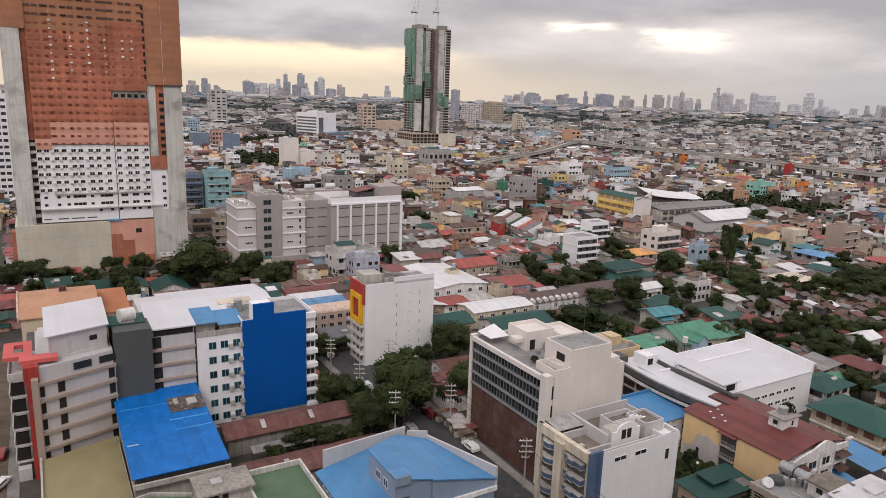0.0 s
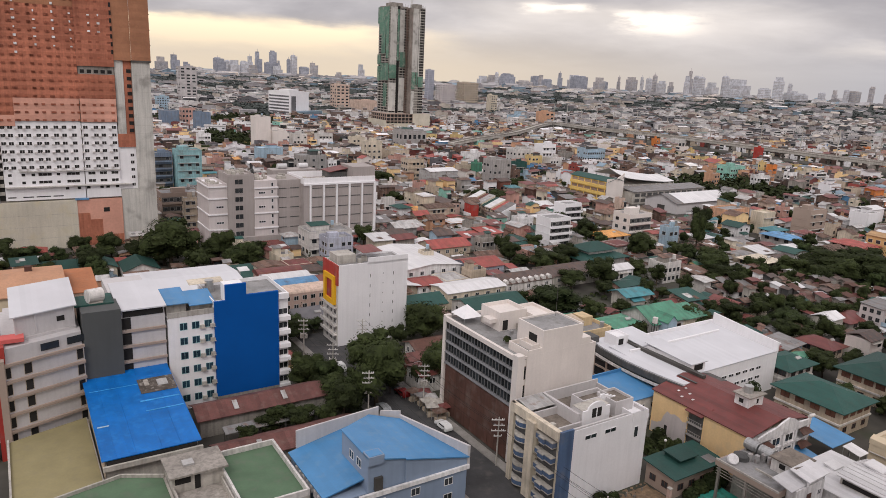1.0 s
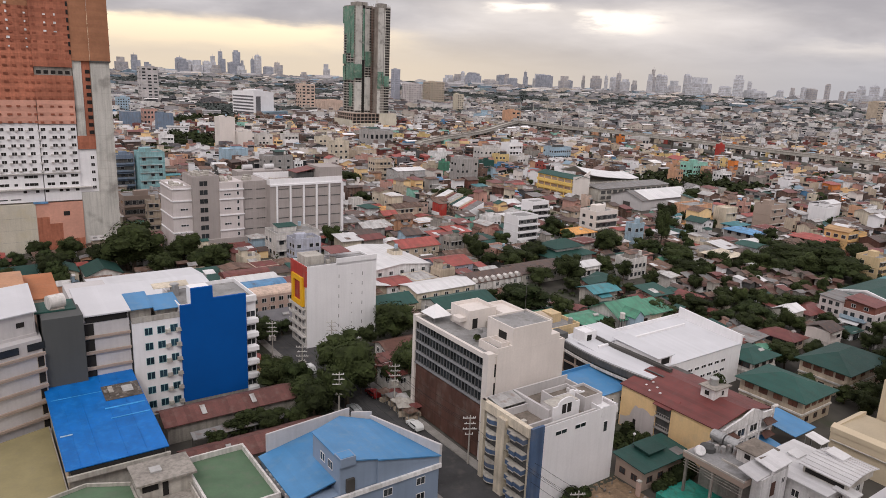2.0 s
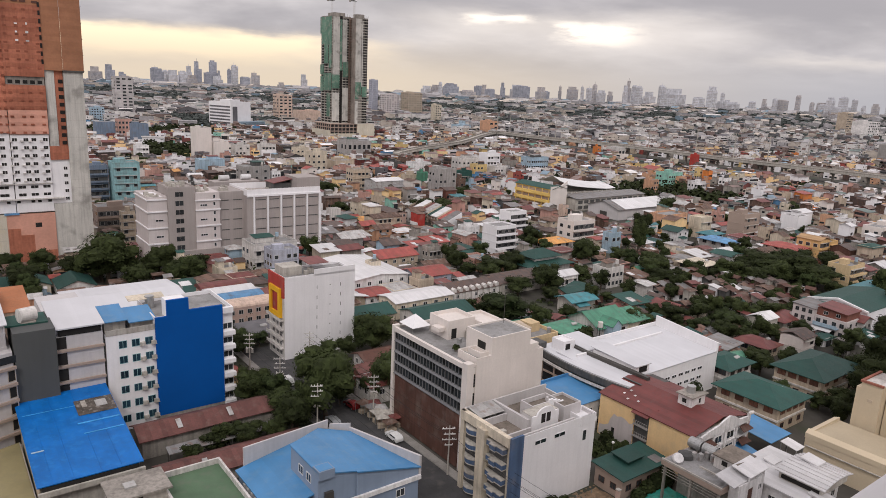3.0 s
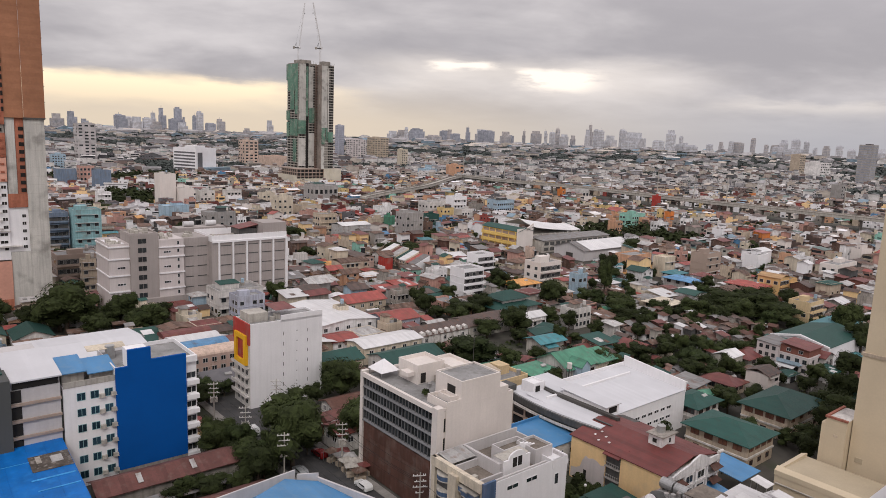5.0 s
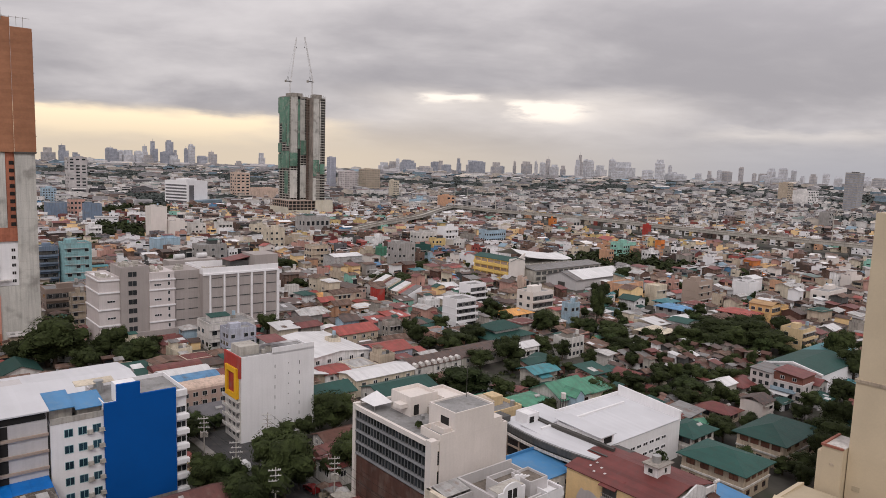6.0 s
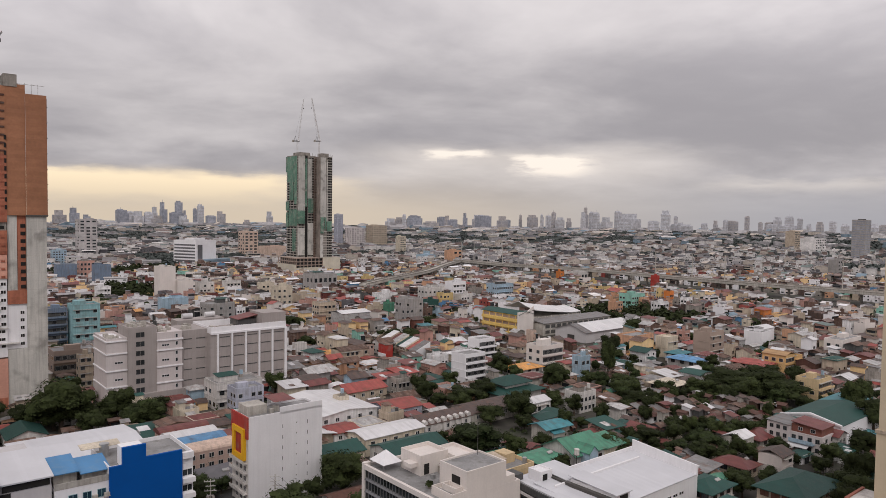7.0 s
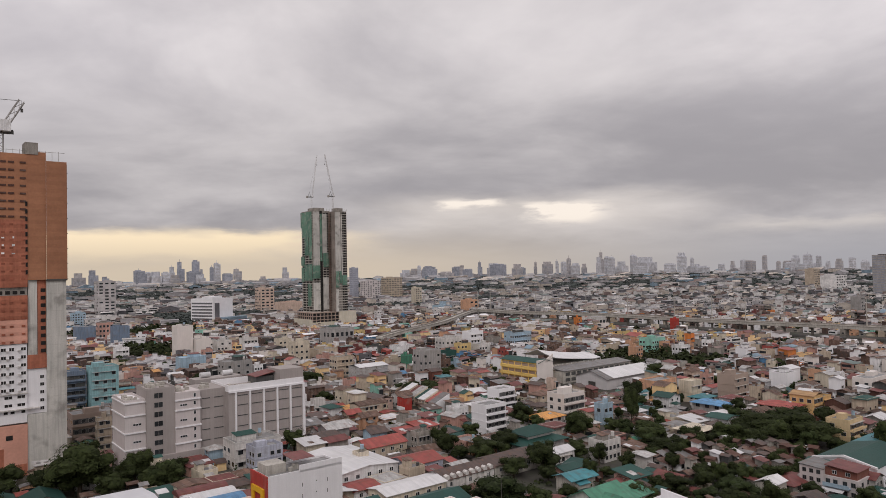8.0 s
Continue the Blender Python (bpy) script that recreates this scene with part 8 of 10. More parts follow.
claim(184.0, 199.0, 258.0, 284.0, 0.3)
part("wall", box(B(), 0, 4.4, 0, 6.2, 0, 6.0), "red", t)
part("low_wall", box(B(), -0.3, 0.0, 0, 6.2, 0, 1.7), "clean_white", t)
part("roof", slab_poly(B(), [(-0.2, -0.2, 6.0), (4.6, -0.2, 6.0), (4.6, 6.4, 6.5), (-0.2, 6.4, 6.5)], 0.12), "r_rust", t)
block("building", 183.6, 286.0, 9.0, 15.5, 5.6, "pinkish", "r_brown", "pink-walled row of houses with a brown pitched roof", 4, 2)
block("building", 156.4, 297.8, 5.6, 4.3, 6.8, "offwhite", "deck", "small cream house among low houses", 2, 1)
block("building", 165.8, 273.3, 15.2, 8.4, 6.8, "beige", "r_rust", "row of beige town houses", 6, 2)
block("building", 92.5, 234.3, 16.9, 11.3, 8.9, "offwhite", "deck", "white house block with terrace", 5, 2)
block("building", 94.9, 223.1, 9.9, 7.6, 8.8, "lilac", "deck", "pale lilac house block", 4, 3)
block("building", 66.5, 236.2, 6.3, 4.8, 6.2, "cream", "deck", "small cream house by the trees", 2, 2)
block("building", 121.6, 201.4, 4.0, 4.0, 6.6, "cream", "deck", "tall narrow cream house", 2, 3)
block("building", 152.5, 210.5, 6.0, 4.6, 6.7, "concrete", "deck", "unfinished concrete house frame", 3, 2)
block("building", 192.0, 156.3, 9.0, 6.9, 6.5, "offwhite", "deck", "white apartment with flat roof", 4, 2)
block("building", 176.7, 164.5, 9.4, 6.7, 4.4, "white", "r_white", "white flat-roofed house among low houses", 4, 1)
block("building", 605.6, 499.4, 16.8, 12.9, 10.6, "offwhite", "deck", "cream low block among low houses", 3, 1)
block("office_tower", 1406.9, 494.9, 27.1, 22.6, 74.6, "grey", "deck", "tall grey slab tower", 4, 16)
block("building", 1704.6, 751.2, 28.8, 22.1, 48.1, "beige", "deck", "beige residential slab among low houses", 5, 9)
block("building", 1584.2, 653.2, 53.3, 33.3, 34.2, "f_white", "deck", "row of pale residential blocks", 6, 6)
block("building", 924.9, 354.0, 11.9, 11.9, 22.7, "grey", "deck", "grey concrete block among low houses", 2, 5)
block("building", 273.6, 110.0, 11.6, 8.4, 8.6, "ochre_pale", "deck", "pale cream three-storey house with open galleries", 4, 3, style="gallery")
block("building", 318.7, 142.6, 9.0, 10.6, 8.2, "ochre_render", "r_tan", "ochre house with a tan pitched roof and verandas", 3, 2, style="gallery")
block("building", 328.2, 142.6, 7.6, 8.4, 6.0, "ochre_render", "deck", "ochre house wing with a flat roof terrace", 3, 2, style="gallery")
block("building", 391.2, 159.3, 1.0, 1.3, 8.3, "white", "deck", "slim white tower sign", 0, 0)
block("building", 364.6, 176.2, 11.1, 8.5, 9.4, "clean_white", "deck", "blank white house block", 0, 0)

hip_house("ochre_roofed_house", 210.0, 204.6, 15.4, 8.6, 4.6, 1.6, "r_orange", "offwhite", "house with a bright ochre metal roof", wins=3)
hip_house("blue_roofed_house", 288.0, 168.0, 9.0, 15.0, 4.8, 1.4, "r_blue", "grey", "house with a bright blue metal roof", wins=3)
hip_house("red_roofed_house", 305.4, 146.4, 11.6, 15.0, 4.6, 1.4, "r_red", "cream", "long house with a dull red metal roof", wins=4)
hip_house("teal_roofed_house", 300.0, 184.5, 10.0, 7.4, 4.4, 1.2, "r_teal", "offwhite", "house with a teal metal roof", wins=3)
hip_house("dark_roofed_house", 62.8, 165.4, 9.0, 9.6, 3.2, 1.2, "f_dark", "concrete", "low house with a sooty dark roof by the street end", wins=3)
hip_house("tan_roofed_house", 240.0, 150.5, 13.0, 10.0, 4.0, 1.2, "cream", "beige", "low house with a pale tan roof", wins=3)
block("building", 379.0, 184.0, 17.0, 9.0, 9.0, "clean_white", "r_white", "white gabled hall with blank walls", 0, 0)
block("building", 380.0, 142.0, 24.0, 9.0, 8.4, "pale_beige", "deck", "cream two-storey block with galleries", 6, 2, style="gallery")

# ---- skyline
skyline_tower(925, 4467, 47, 100)
skyline_tower(1111, 4208, 51, 95)
skyline_tower(1180, 4290, 34, 84)
skyline_tower(1238, 4150, 39, 83)
skyline_tower(1361, 4436, 32, 113)
skyline_tower(1355, 4245, 37, 140)
skyline_tower(1414, 4248, 28, 82)
skyline_tower(1400, 4116, 36, 148)
skyline_tower(1451, 4156, 18, 94)
skyline_tower(1558, 4289, 22, 108)
skyline_tower(1520, 4096, 33, 130)
skyline_tower(1564, 4046, 48, 66)
skyline_tower(1716, 4273, 44, 92)
skyline_tower(1863, 3897, 33, 94)
skyline_tower(1272, 4443, 44, 59)
skyline_tower(2574, 3504, 18, 89)
skyline_tower(3053, 3478, 25, 103)
skyline_tower(2907, 3159, 88, 88)
skyline_tower(3314, 3223, 16, 95)
skyline_tower(3350, 3149, 51, 97)
skyline_tower(3117, 2854, 17, 97)
skyline_tower(3373, 3035, 37, 94)
skyline_tower(3255, 2886, 24, 116)
skyline_tower(3445, 2929, 31, 78)
skyline_tower(3455, 2817, 25, 117)
skyline_tower(3612, 2924, 26, 149)
skyline_tower(3531, 2815, 25, 122)
skyline_tower(3403, 2675, 30, 115)
skyline_tower(3726, 2757, 35, 129)
skyline_tower(3700, 2641, 94, 111)
skyline_tower(3583, 2321, 47, 129)
skyline_tower(3862, 2425, 19, 101)
skyline_tower(1739, 3944, 36, 43)
skyline_tower(2674, 3363, 74, 48)
skyline_tower(3231, 3293, 63, 64)
skyline_tower(3248, 2827, 41, 82)
skyline_tower(3456, 2645, 60, 86)
skyline_tower(3943, 2206, 22, 75)
skyline_tower(3696, 2010, 23, 80)
skyline_tower(3893, 1988, 24, 103)
skyline_tower(3800, 1866, 23, 69)
skyline_tower(4150, 1936, 41, 100)
skyline_tower(4134, 1865, 50, 105)
skyline_tower(4014, 1743, 21, 96)
skyline_tower(4138, 1751, 25, 63)
skyline_tower(3908, 1594, 29, 74)
skyline_tower(4235, 1664, 38, 80)
skyline_tower(3977, 1496, 32, 65)


# ---- yellow school range, white-roofed court, grey market hall
def school_range():
    claim(284, 372, 240, 330)
    t = thing("yellow_school", 291.5, 283.0, "long yellow three-storey school with open galleries and green roof", "school")
    part("wall", box(B(), 0, 11, 0, 31, 0, 12.6), "school_yellow", t)
    # brown strips painted as the shade inside the school's galleries
    bm = B()
    for k in range(3):
        box(bm, -0.1, 0.05, 1.0, 30, 1.2 + 4.0 * k, 3.4 + 4.0 * k)
    parts("gallery_shade", bm, "pier_brown", t)
    bm = B()
    for k in range(3):
        box(bm, -1.5, 0, 0.5, 30.5, 0.2 + 4.0 * k, 1.8 + 4.0 * k)
        for i in range(6):
            box(bm, -1.5, -1.2, 1.2 + 5.6 * i, 1.6 + 5.6 * i, 1.3 + 4.0 * k, 4.2 + 4.0 * k)
    parts("gallery", bm, "school_yellow", t)
    part("end_wall", box(B(), -1.6, 11.6, -0.5, 0, 0, 14.0), "pale_beige", t, "plain cream end wall")
    part("end_gable", slab_poly(B(), [(6.0, -0.5, 14.0), (11.6, -0.5, 17.0), (11.6, 0.0, 17.0), (6.0, 0.0, 14.0)], 2.0), "pale_beige", t)
    part("roof", gable(B(), 11, 31, 12.6, 1.6, 0.8, along="y"), "r_green", t)
    c = thing("covered_court", 309.0, 288.0, "covered court with pale swept tent-like roof", "hall")
    W, D = 44.0, 26.0
    n = 16

    def sag(u):
        return 16.4 - 5.0 * (u ** 0.7) + 0.8 * max(0, u - 0.82) / 0.18
    bm = B()
    rows = []
    for i in range(n + 1):
        u = i / n
        z = sag(u)
        rows.append([bm.verts.new((W * u, y, z + dz)) for y, dz in ((0, -2.4), (D * 0.25, -1.0), (D * 0.5, 1.2 * (1 - u)), (D * 0.75, -1.0), (D, -2.4))])
    for i in range(n):
        for k in range(4):
            bm.faces.new((rows[i][k], rows[i + 1][k], rows[i + 1][k + 1], rows[i][k + 1]))
    r = bmesh.ops.extrude_face_region(bm, geom=bm.faces[:])
    bmesh.ops.translate(bm, verts=[v for v in r["geom"] if isinstance(v, bmesh.types.BMVert)], vec=(0, 0, -0.3))
    part("roof", bm, "r_white", c, "cream-white swept roof")
    part("wall", box(B(), 0.5, W - 0.5, 0.6, D - 0.6, 0, 8.6), "concrete_pale", c)
    bm = B()
    for i in range(12):
        box(bm, 0.2 + i * 3.95, 0.7 + i * 3.95, 0.1, 0.6, 0, 9.0)
    parts("post", bm, "offwhite", c)
    g = thing("market_hall", 305.0, 245.0, "grey gabled market hall with a broad white roof", "hall")
    part("wall", gable_wall(B(), 47, 22, 6.0, 3.6, "x"), "wall_grey", g)
    part("roof", gable(B(), 47, 22, 6.0, 3.6, 0.8), "r_grey", g)
    part("white_roofing", slab_poly(B(), [(5, -0.7, 6.0), (46, -0.7, 6.0), (46, 10.4, 9.62), (5, 10.4, 9.62)], 0.12), "r_white", g, "broad white roof sheets")
    part("side_door", box(B(), -0.08, 0.05, 8.0, 13.0, 0, 3.6), "steel_dark", g)
    part("annex_roof", slab_poly(B(), [(-1, 30.0, 7.2), (62, 30.0, 7.2), (62, 41, 8.6), (-1, 41, 8.6)], 0.3), "r_grey", g)
    part("annex_wall", box(B(), -0.5, 61.5, 30.6, 40.5, 0, 6.9), "concrete_pale", g)
    bm = B()
    for k in range(2):
        for i in range(12):
            box(bm, 1.0 + 5.0 * i, 4.6 + 5.0 * i, 30.5, 30.66, 1.0 + 3.2 * k, 2.9 + 3.2 * k)
    parts("annex_opening", bm, "darkgrey", g)


school_range()


# ---- white low roofs behind the slab
def low_hall(a, b, w, d, h, rise, roof, wall, label, along="x", dormers=0):
    claim(a, a + w, b, b + d)
    t = thing("low_hall", a, b, label, "hall")
    part("wall", gable_wall(B(), w, d, h, rise, along), wall, t)
    part("roof", gable(B(), w, d, h, rise, 0.5, along=along), roof, t)
    windows(t, "f", 0.0, spaced(0.5, w - 0.5, max(2, int(w / 4))), [h - 2.4], 1.4, 1.3, 1, "white", "glass", True)
    windows(t, "l", 0.0, spaced(0.5, d - 0.5, max(2, int(d / 4))), [h - 2.4], 1.4, 1.3, 1, "white", "glass", True)
    for i in range(dormers):
        x = (i + 0.5) * w / dormers
        part("dormer", gable_wall(B(), 1.3, 1.6, h + 0.8, 0.6, "y", x - 0.65, -0.3), "offwhite", t)
    return t


low_hall(107.5, 190.0, 22.0, 29.0, 5.4, 1.2, "r_white", "white", "long hall with bright white metal roof", "y")
low_hall(108.0, 164.2, 21.0, 9.6, 5.2, 0.9, "r_white", "cream", "low hall with white metal roof")
low_hall(129.8, 166.0, 20.0, 10.0, 4.8, 1.8, "r_brown", "offwhite", "row house with dark brown roof and white dormers", dormers=8)
low_hall(152.0, 168.0, 22.0, 11.0, 4.4, 1.6, "r_brown", "concrete_pale", "long dark roofed house")
low_hall(131.0, 186.0, 14.0, 12.0, 4.6, 1.6, "r_red", "lilac", "house with bright red metal roof")
low_hall(133.0, 214.0, 17.0, 11.0, 4.6, 2.0, "r_red", "beige", "house with red hipped roof and patches")
low_hall(107.0, 150.0, 19.0, 10.5, 4.6, 1.6, "r_green", "offwhite", "house with dark green roof behind the office block")
low_hall(90.0, 160.0, 15.0, 10.0, 4.2, 1.8, "r_green", "cream", "house with green gabled roof beside the slab building")
low_hall(258.0, 93.0, 18.0, 10.0, 6.0, 0.8, "r_teal", "concrete_pale", "low hall with teal metal roof behind the green-roofed hall")
low_hall(220.0, 82.4, 6.2, 9.4, 5.2, 1.3, "r_maroon", "offwhite", "house with maroon roof in front of the green-roofed hall", "y")
low_hall(219.2, 95.8, 6.0, 5.4, 7.0, 0.7, "r_green", "white", "narrow white house with small dark windows and green roof", "y")
low_hall(23.4, 161.5, 24.2, 19.5, 16.2, 0.9, "white_sheet", "offwhite", "block with big white metal roof behind the blue wall")


def peach_vault():
    """A cream building under one wide curved roof that runs along the side street."""
    A0, B0, W, D, H = -6.1, 186.0, 16.6, 22.0, 12.0
    claim(A0 - 1, A0 + W + 8, B0 - 12, B0 + D)
    t = thing("vault_roofed_building", A0, B0, "cream building with a wide faded peach curved roof", "building")
    part("wall", box(B(), 0, W, 0, D, 0, H), "buff", t)
    bm, rows = B(), []
    for i in range(13):
        u = i / 12
        y, z = -0.5 + (D + 1.0) * u, H + 0.1 + 3.6 * math.sin(math.pi * (0.04 + 0.92 * u)) - 0.45
        rows.append([bm.verts.new(p) for p in ((-0.4, y, z), (W + 0.4, y, z), (W + 0.4, y, z - 0.25), (-0.4, y, z - 0.25))])
    for p, q in zip(rows, rows[1:]):
        for e in range(4):
            bm.faces.new((p[e], q[e], q[(e + 1) % 4], p[(e + 1) % 4]))
    bm.faces.new(rows[0][::-1])
    bm.faces.new(rows[-1])
    part("roof", bm, "peach_roof", t, "faded peach curved roof")
    bm, rows = B(), []
    for i in range(13):
        u = i / 12
        y, z = D * u, H + 3.6 * math.sin(math.pi * (0.04 + 0.92 * u)) - 0.25
        rows.append([bm.verts.new(p) for p in ((-0.75, y, z + 0.25), (-0.4, y, z + 0.25), (-0.4, y, H - 0.8), (-0.75, y, H - 0.8))])
    for p, q in zip(rows, rows[1:]):
        for e in range(4):
            bm.faces.new((p[e], q[e], q[(e + 1) % 4], p[(e + 1) % 4]))
    bm.faces.new(rows[0][::-1])
    bm.faces.new(rows[-1])
    part("end_parapet", bm, "pale_peach", t)
    part("roof_hatch", box(B(), 8.6, 10.2, 10.0, 11.6, H + 2.6, H + 4.4), "brown", t)
    part("rear_wing", box(B(), W + 0.5, W + 7.5, 6, D, 0, H - 2.6), "pale_peach", t)
    part("wing_roof", slab_poly(B(), [(W + 0.45, 5.6, H - 2.4), (W + 8.0, 5.6, H - 2.4), (W + 8.0, D, H - 0.4), (W + 0.45, D, H - 0.4)], 0.2), "orange_roof", t, "faded orange metal roof")


peach_vault()


# ---- elevated expressway with lamp posts
def expressway():
    path = [(340, 524, 8), (380, 543, 10), (460, 588, 11), (549, 660, 11.5), (590, 690, 11.9), (606, 699, 11.9)]
    main = [(652, 100, 11), (648, 200, 11), (640, 310, 11), (638, 365, 11), (640, 434, 11), (638, 530, 11.5), (618, 582, 12), (609, 622, 12), (612, 667, 12), (612, 706, 12)]
    for pts, w in ((path, 7.5), (main, 17.0)):
        r = thing("elevated_road", 0, 0, "pale concrete elevated expressway on round piers", "flyover", kind="structure")
        deck, rail, pier, lamps = B(), B(), B(), []
        fine = []
        for i in range(len(pts) - 1):
            for k in range(8):
                u = k / 8
                p0, p1, p2, p3 = (Vector(pts[max(0, min(len(pts) - 1, j))]) for j in (i - 1, i, i + 1, i + 2))
                fine.append(0.5 * ((2 * p1) + (p2 - p0) * u + (2 * p0 - 5 * p1 + 4 * p2 - p3) * u * u + (3 * p1 - p0 - 3 * p2 + p3) * u ** 3))
        fine.append(Vector(pts[-1]))
        for i in range(len(fine) - 1):
            p, q = fine[i], fine[i + 1]
            n = Vector((-(q - p).y, (q - p).x, 0)).normalized()
            slab_poly(deck, [tuple(p + n * w / 2), tuple(p - n * w / 2), tuple(q - n * w / 2), tuple(q + n * w / 2)], 1.8)
            for s in (-1, 1):
                a, b = p + n * s * (w / 2 - 0.2), q + n * s * (w / 2 - 0.2)
                m = n * 0.2
                slab_poly(rail, [tuple(a + m + Vector((0, 0, 1.1))), tuple(a - m + Vector((0, 0, 1.1))), tuple(b - m + Vector((0, 0, 1.1))), tuple(b + m + Vector((0, 0, 1.1)))], 1.1)
            if i % 2 == 0 and p.z > 4:
                rod(pier, (p.x, p.y, 0), (p.x, p.y, p.z - 1.6), 1.1, sides=10)
                h = n * (w * 0.4)
                slab_poly(pier, [tuple(p + h + Vector((1, 1, -1.7))), tuple(p - h + Vector((1, 1, -1.7))), tuple(p - h + Vector((-1, -1, -1.7))), tuple(p + h + Vector((-1, -1, -1.7)))], 1.6)
            if i % 5 == 1 and w > 15:
                lamps.append(p)
        part("deck", deck, "concrete_pale", r)
        part("parapet", rail, "concrete", r)
        part("pier", pier, "concrete", r)
        for p in lamps:
            k = thing("street_lamp", p.x, p.y, "tall pale lamp post on the elevated road", "street lamp", z=p.z, group="expressway lamps")
            bm = rod(B(), (0, 0, 0), (0, 0, 25), 0.50, 0.28, sides=6)
            part("pole", bm, "concrete_pale", k)
            bm = rod(B(), (-2.2, 0, 25), (2.2, 0, 25), 0.16, sides=5)
            box(bm, -3.0, -1.8, -0.25, 0.25, 24.85, 25.1)
            box(bm, 1.8, 3.0, -0.25, 0.25, 24.85, 25.1)
            part("lamp_arm", bm, "concrete_pale", k)


expressway()


def hospital():
    A0, B0, W, D, H = 329.0, 902.0, 35.0, 40.0, 32.6
    claim(A0, A0 + W, B0, B0 + D)
    t = thing("hospital", A0, B0, "clean white hospital-like block with a dark glazed stair front", "building", turn=24.0)
    part("wall", box(B(), 0, W, 0, D, 0, H), "clean_white", t)
    part("stair_glazing", box(B(), 3.0, 11.0, -0.3, 0.1, 0, 29.0), "f_dark", t, "dark glazed stair front")
    bm = B()
    for k in range(7):
        box(bm, -0.2, 0.1, 1.5, D - 1.5, 3.0 + 4.1 * k, 5.0 + 4.1 * k)
    parts("window_band", bm, "f_dark", t)
    part("roof_screen", parapet(B(), W, D, H, 2.2, 0.4), "clean_white", t)
    part("roof_deck", box(B(), 0.4, W - 0.4, 0.4, D - 0.4, H, H + 0.1), "deck", t)
    part("plant_room", box(B(), 6, 24, 8, 26, H + 0.1, H + 4.6), "clean_white", t)
    part("entrance_block", box(B(), 6, W + 12, -14, -0.4, 0, 10), "f_blue", t)


hospital()


def barrel_row():
    A0, B0, W, D, H = 63.4, 181.0, 13.4, 26.0, 5.4
    claim(A0, A0 + W, B0, B0 + D)
    t = thing("row_house", A0, B0, "old salmon-pink row house with barrel-vaulted metal roofs", "house")
    part("wall", box(B(), 0, W, 0, D, 0, H), "pinkish", t)
    for i in range(4):
        y0, w = i * D / 4, D / 4
        bm = B()
        rows = []
        for k in range(9):
            an = math.pi * k / 8
            rows.append([bm.verts.new((x, y0 + w / 2 - w * 0.51 * math.cos(an), H + 1.5 * math.sin(an))) for x in (-0.5, W + 0.4)])
        for p, q in zip(rows, rows[1:]):
            bm.faces.new((p[0], q[0], q[1], p[1]))
        bm.faces.new([p[0] for p in rows][::-1])
        bm.faces.new([p[1] for p in rows])
        part("vault", bm, ("pale_peach", "r_blue", "r_white", "r_maroon")[i], t)
    windows(t, "f", 0.0, spaced(0.4, W - 0.4, 5), [0.9, 3.4], 1.4, 1.3, 1, "offwhite", "glass", True)
    windows(t, "l", 0.0, spaced(0.4, D - 0.4, 5), [0.9, 3.4], 1.4, 1.3, 1, "offwhite", "glass", True)


barrel_row()
low_hall(66.8 + 6, 119.5, 15.0, 6.5, 4.4, 1.0, "r_maroon", "offwhite", "low row house with maroon roof behind the street trees")
low_hall(8.0, 239.0, 10.0, 10.0, 3.4, 1.6, "r_green", "offwhite", "house with dark green roof below the netted tower")
low_hall(19.4, 236.0, 9.0, 10.0, 3.4, 1.8, "r_green", "cream", "house with dark green roof below the netted tower", "y")
low_hall(29.6, 228.0, 10.0, 12.0, 3.8, 2.0, "r_green", "offwhite", "house with dark green roof below the netted tower", "y")


def tiered_house():
    A0, B0 = 176.0, 178.0
    claim(A0, A0 + 22, B0, B0 + 16)
    t = thing("tiered_green_house", A0, B0, "house with tiered dull green metal roofs", "house")
    part("wall", box(box(B(), 1, 21, 1, 15, 0, 4.4), 5, 17, 4, 12, 4.4, 7.0), "offwhite", t)
    part("lower_roof", hip(B(), 22, 16, 4.4, 2.0, 0.6), "r_green", t)
    ob = part("upper_roof", hip(B(), 13, 9, 7.0, 2.2, 0.9), "r_green", t)
    ob.matrix_basis = pose(4.5, 3.5, 0)


tiered_house()


def market_stall(a, b, turn, key):
    """A street stall: four posts, a counter and a low pyramid awning."""
    t = thing("market_stall", a, b, "small street stall with a weathered sheet awning", "market stall", turn=turn, group="street stalls")
    bm = B()
    lo = [bm.verts.new(p) for p in ((-1.4, -1.2, 2.2), (1.4, -1.2, 2.2), (1.4, 1.2, 2.2), (-1.4, 1.2, 2.2))]
    top = bm.verts.new((0, 0, 2.9))
    for i in range(4):
        bm.faces.new((lo[i], lo[(i + 1) % 4], top))
    bm.faces.new(lo[::-1])
    part("awning", bm, key, t)
    bm = B()
    for x in (-1.25, 1.2):
        for y in (-1.05, 1.0):
            box(bm, x, x + 0.06, y, y + 0.06, 0, 2.2)
    parts("post", bm, "metal", t)
    part("counter", box(B(), -1.1, 1.1, -0.9, 0.2, 0, 0.85), "beige", t)


STALL_RNG = random.Random(3)
for i in range(9):
    market_stall(70.4 + 1.4 * (i % 2) + STALL_RNG.uniform(-0.4, 0.4), 107.6 + 1.3 * i, STALL_RNG.uniform(-20, 20), STALL_RNG.choice(("r_grey", "r_pale", "r_rust", "concrete_pale", "r_maroon")))
block("building", -24.0, 452.0, 16.0, 24.0, 58.0, "clean_white", "deck", "tall white block behind the netted tower", 5, 16)
claim(595, 665, 140, 706, 4)


# ---- trees
LEAF_RNG = random.Random(4)


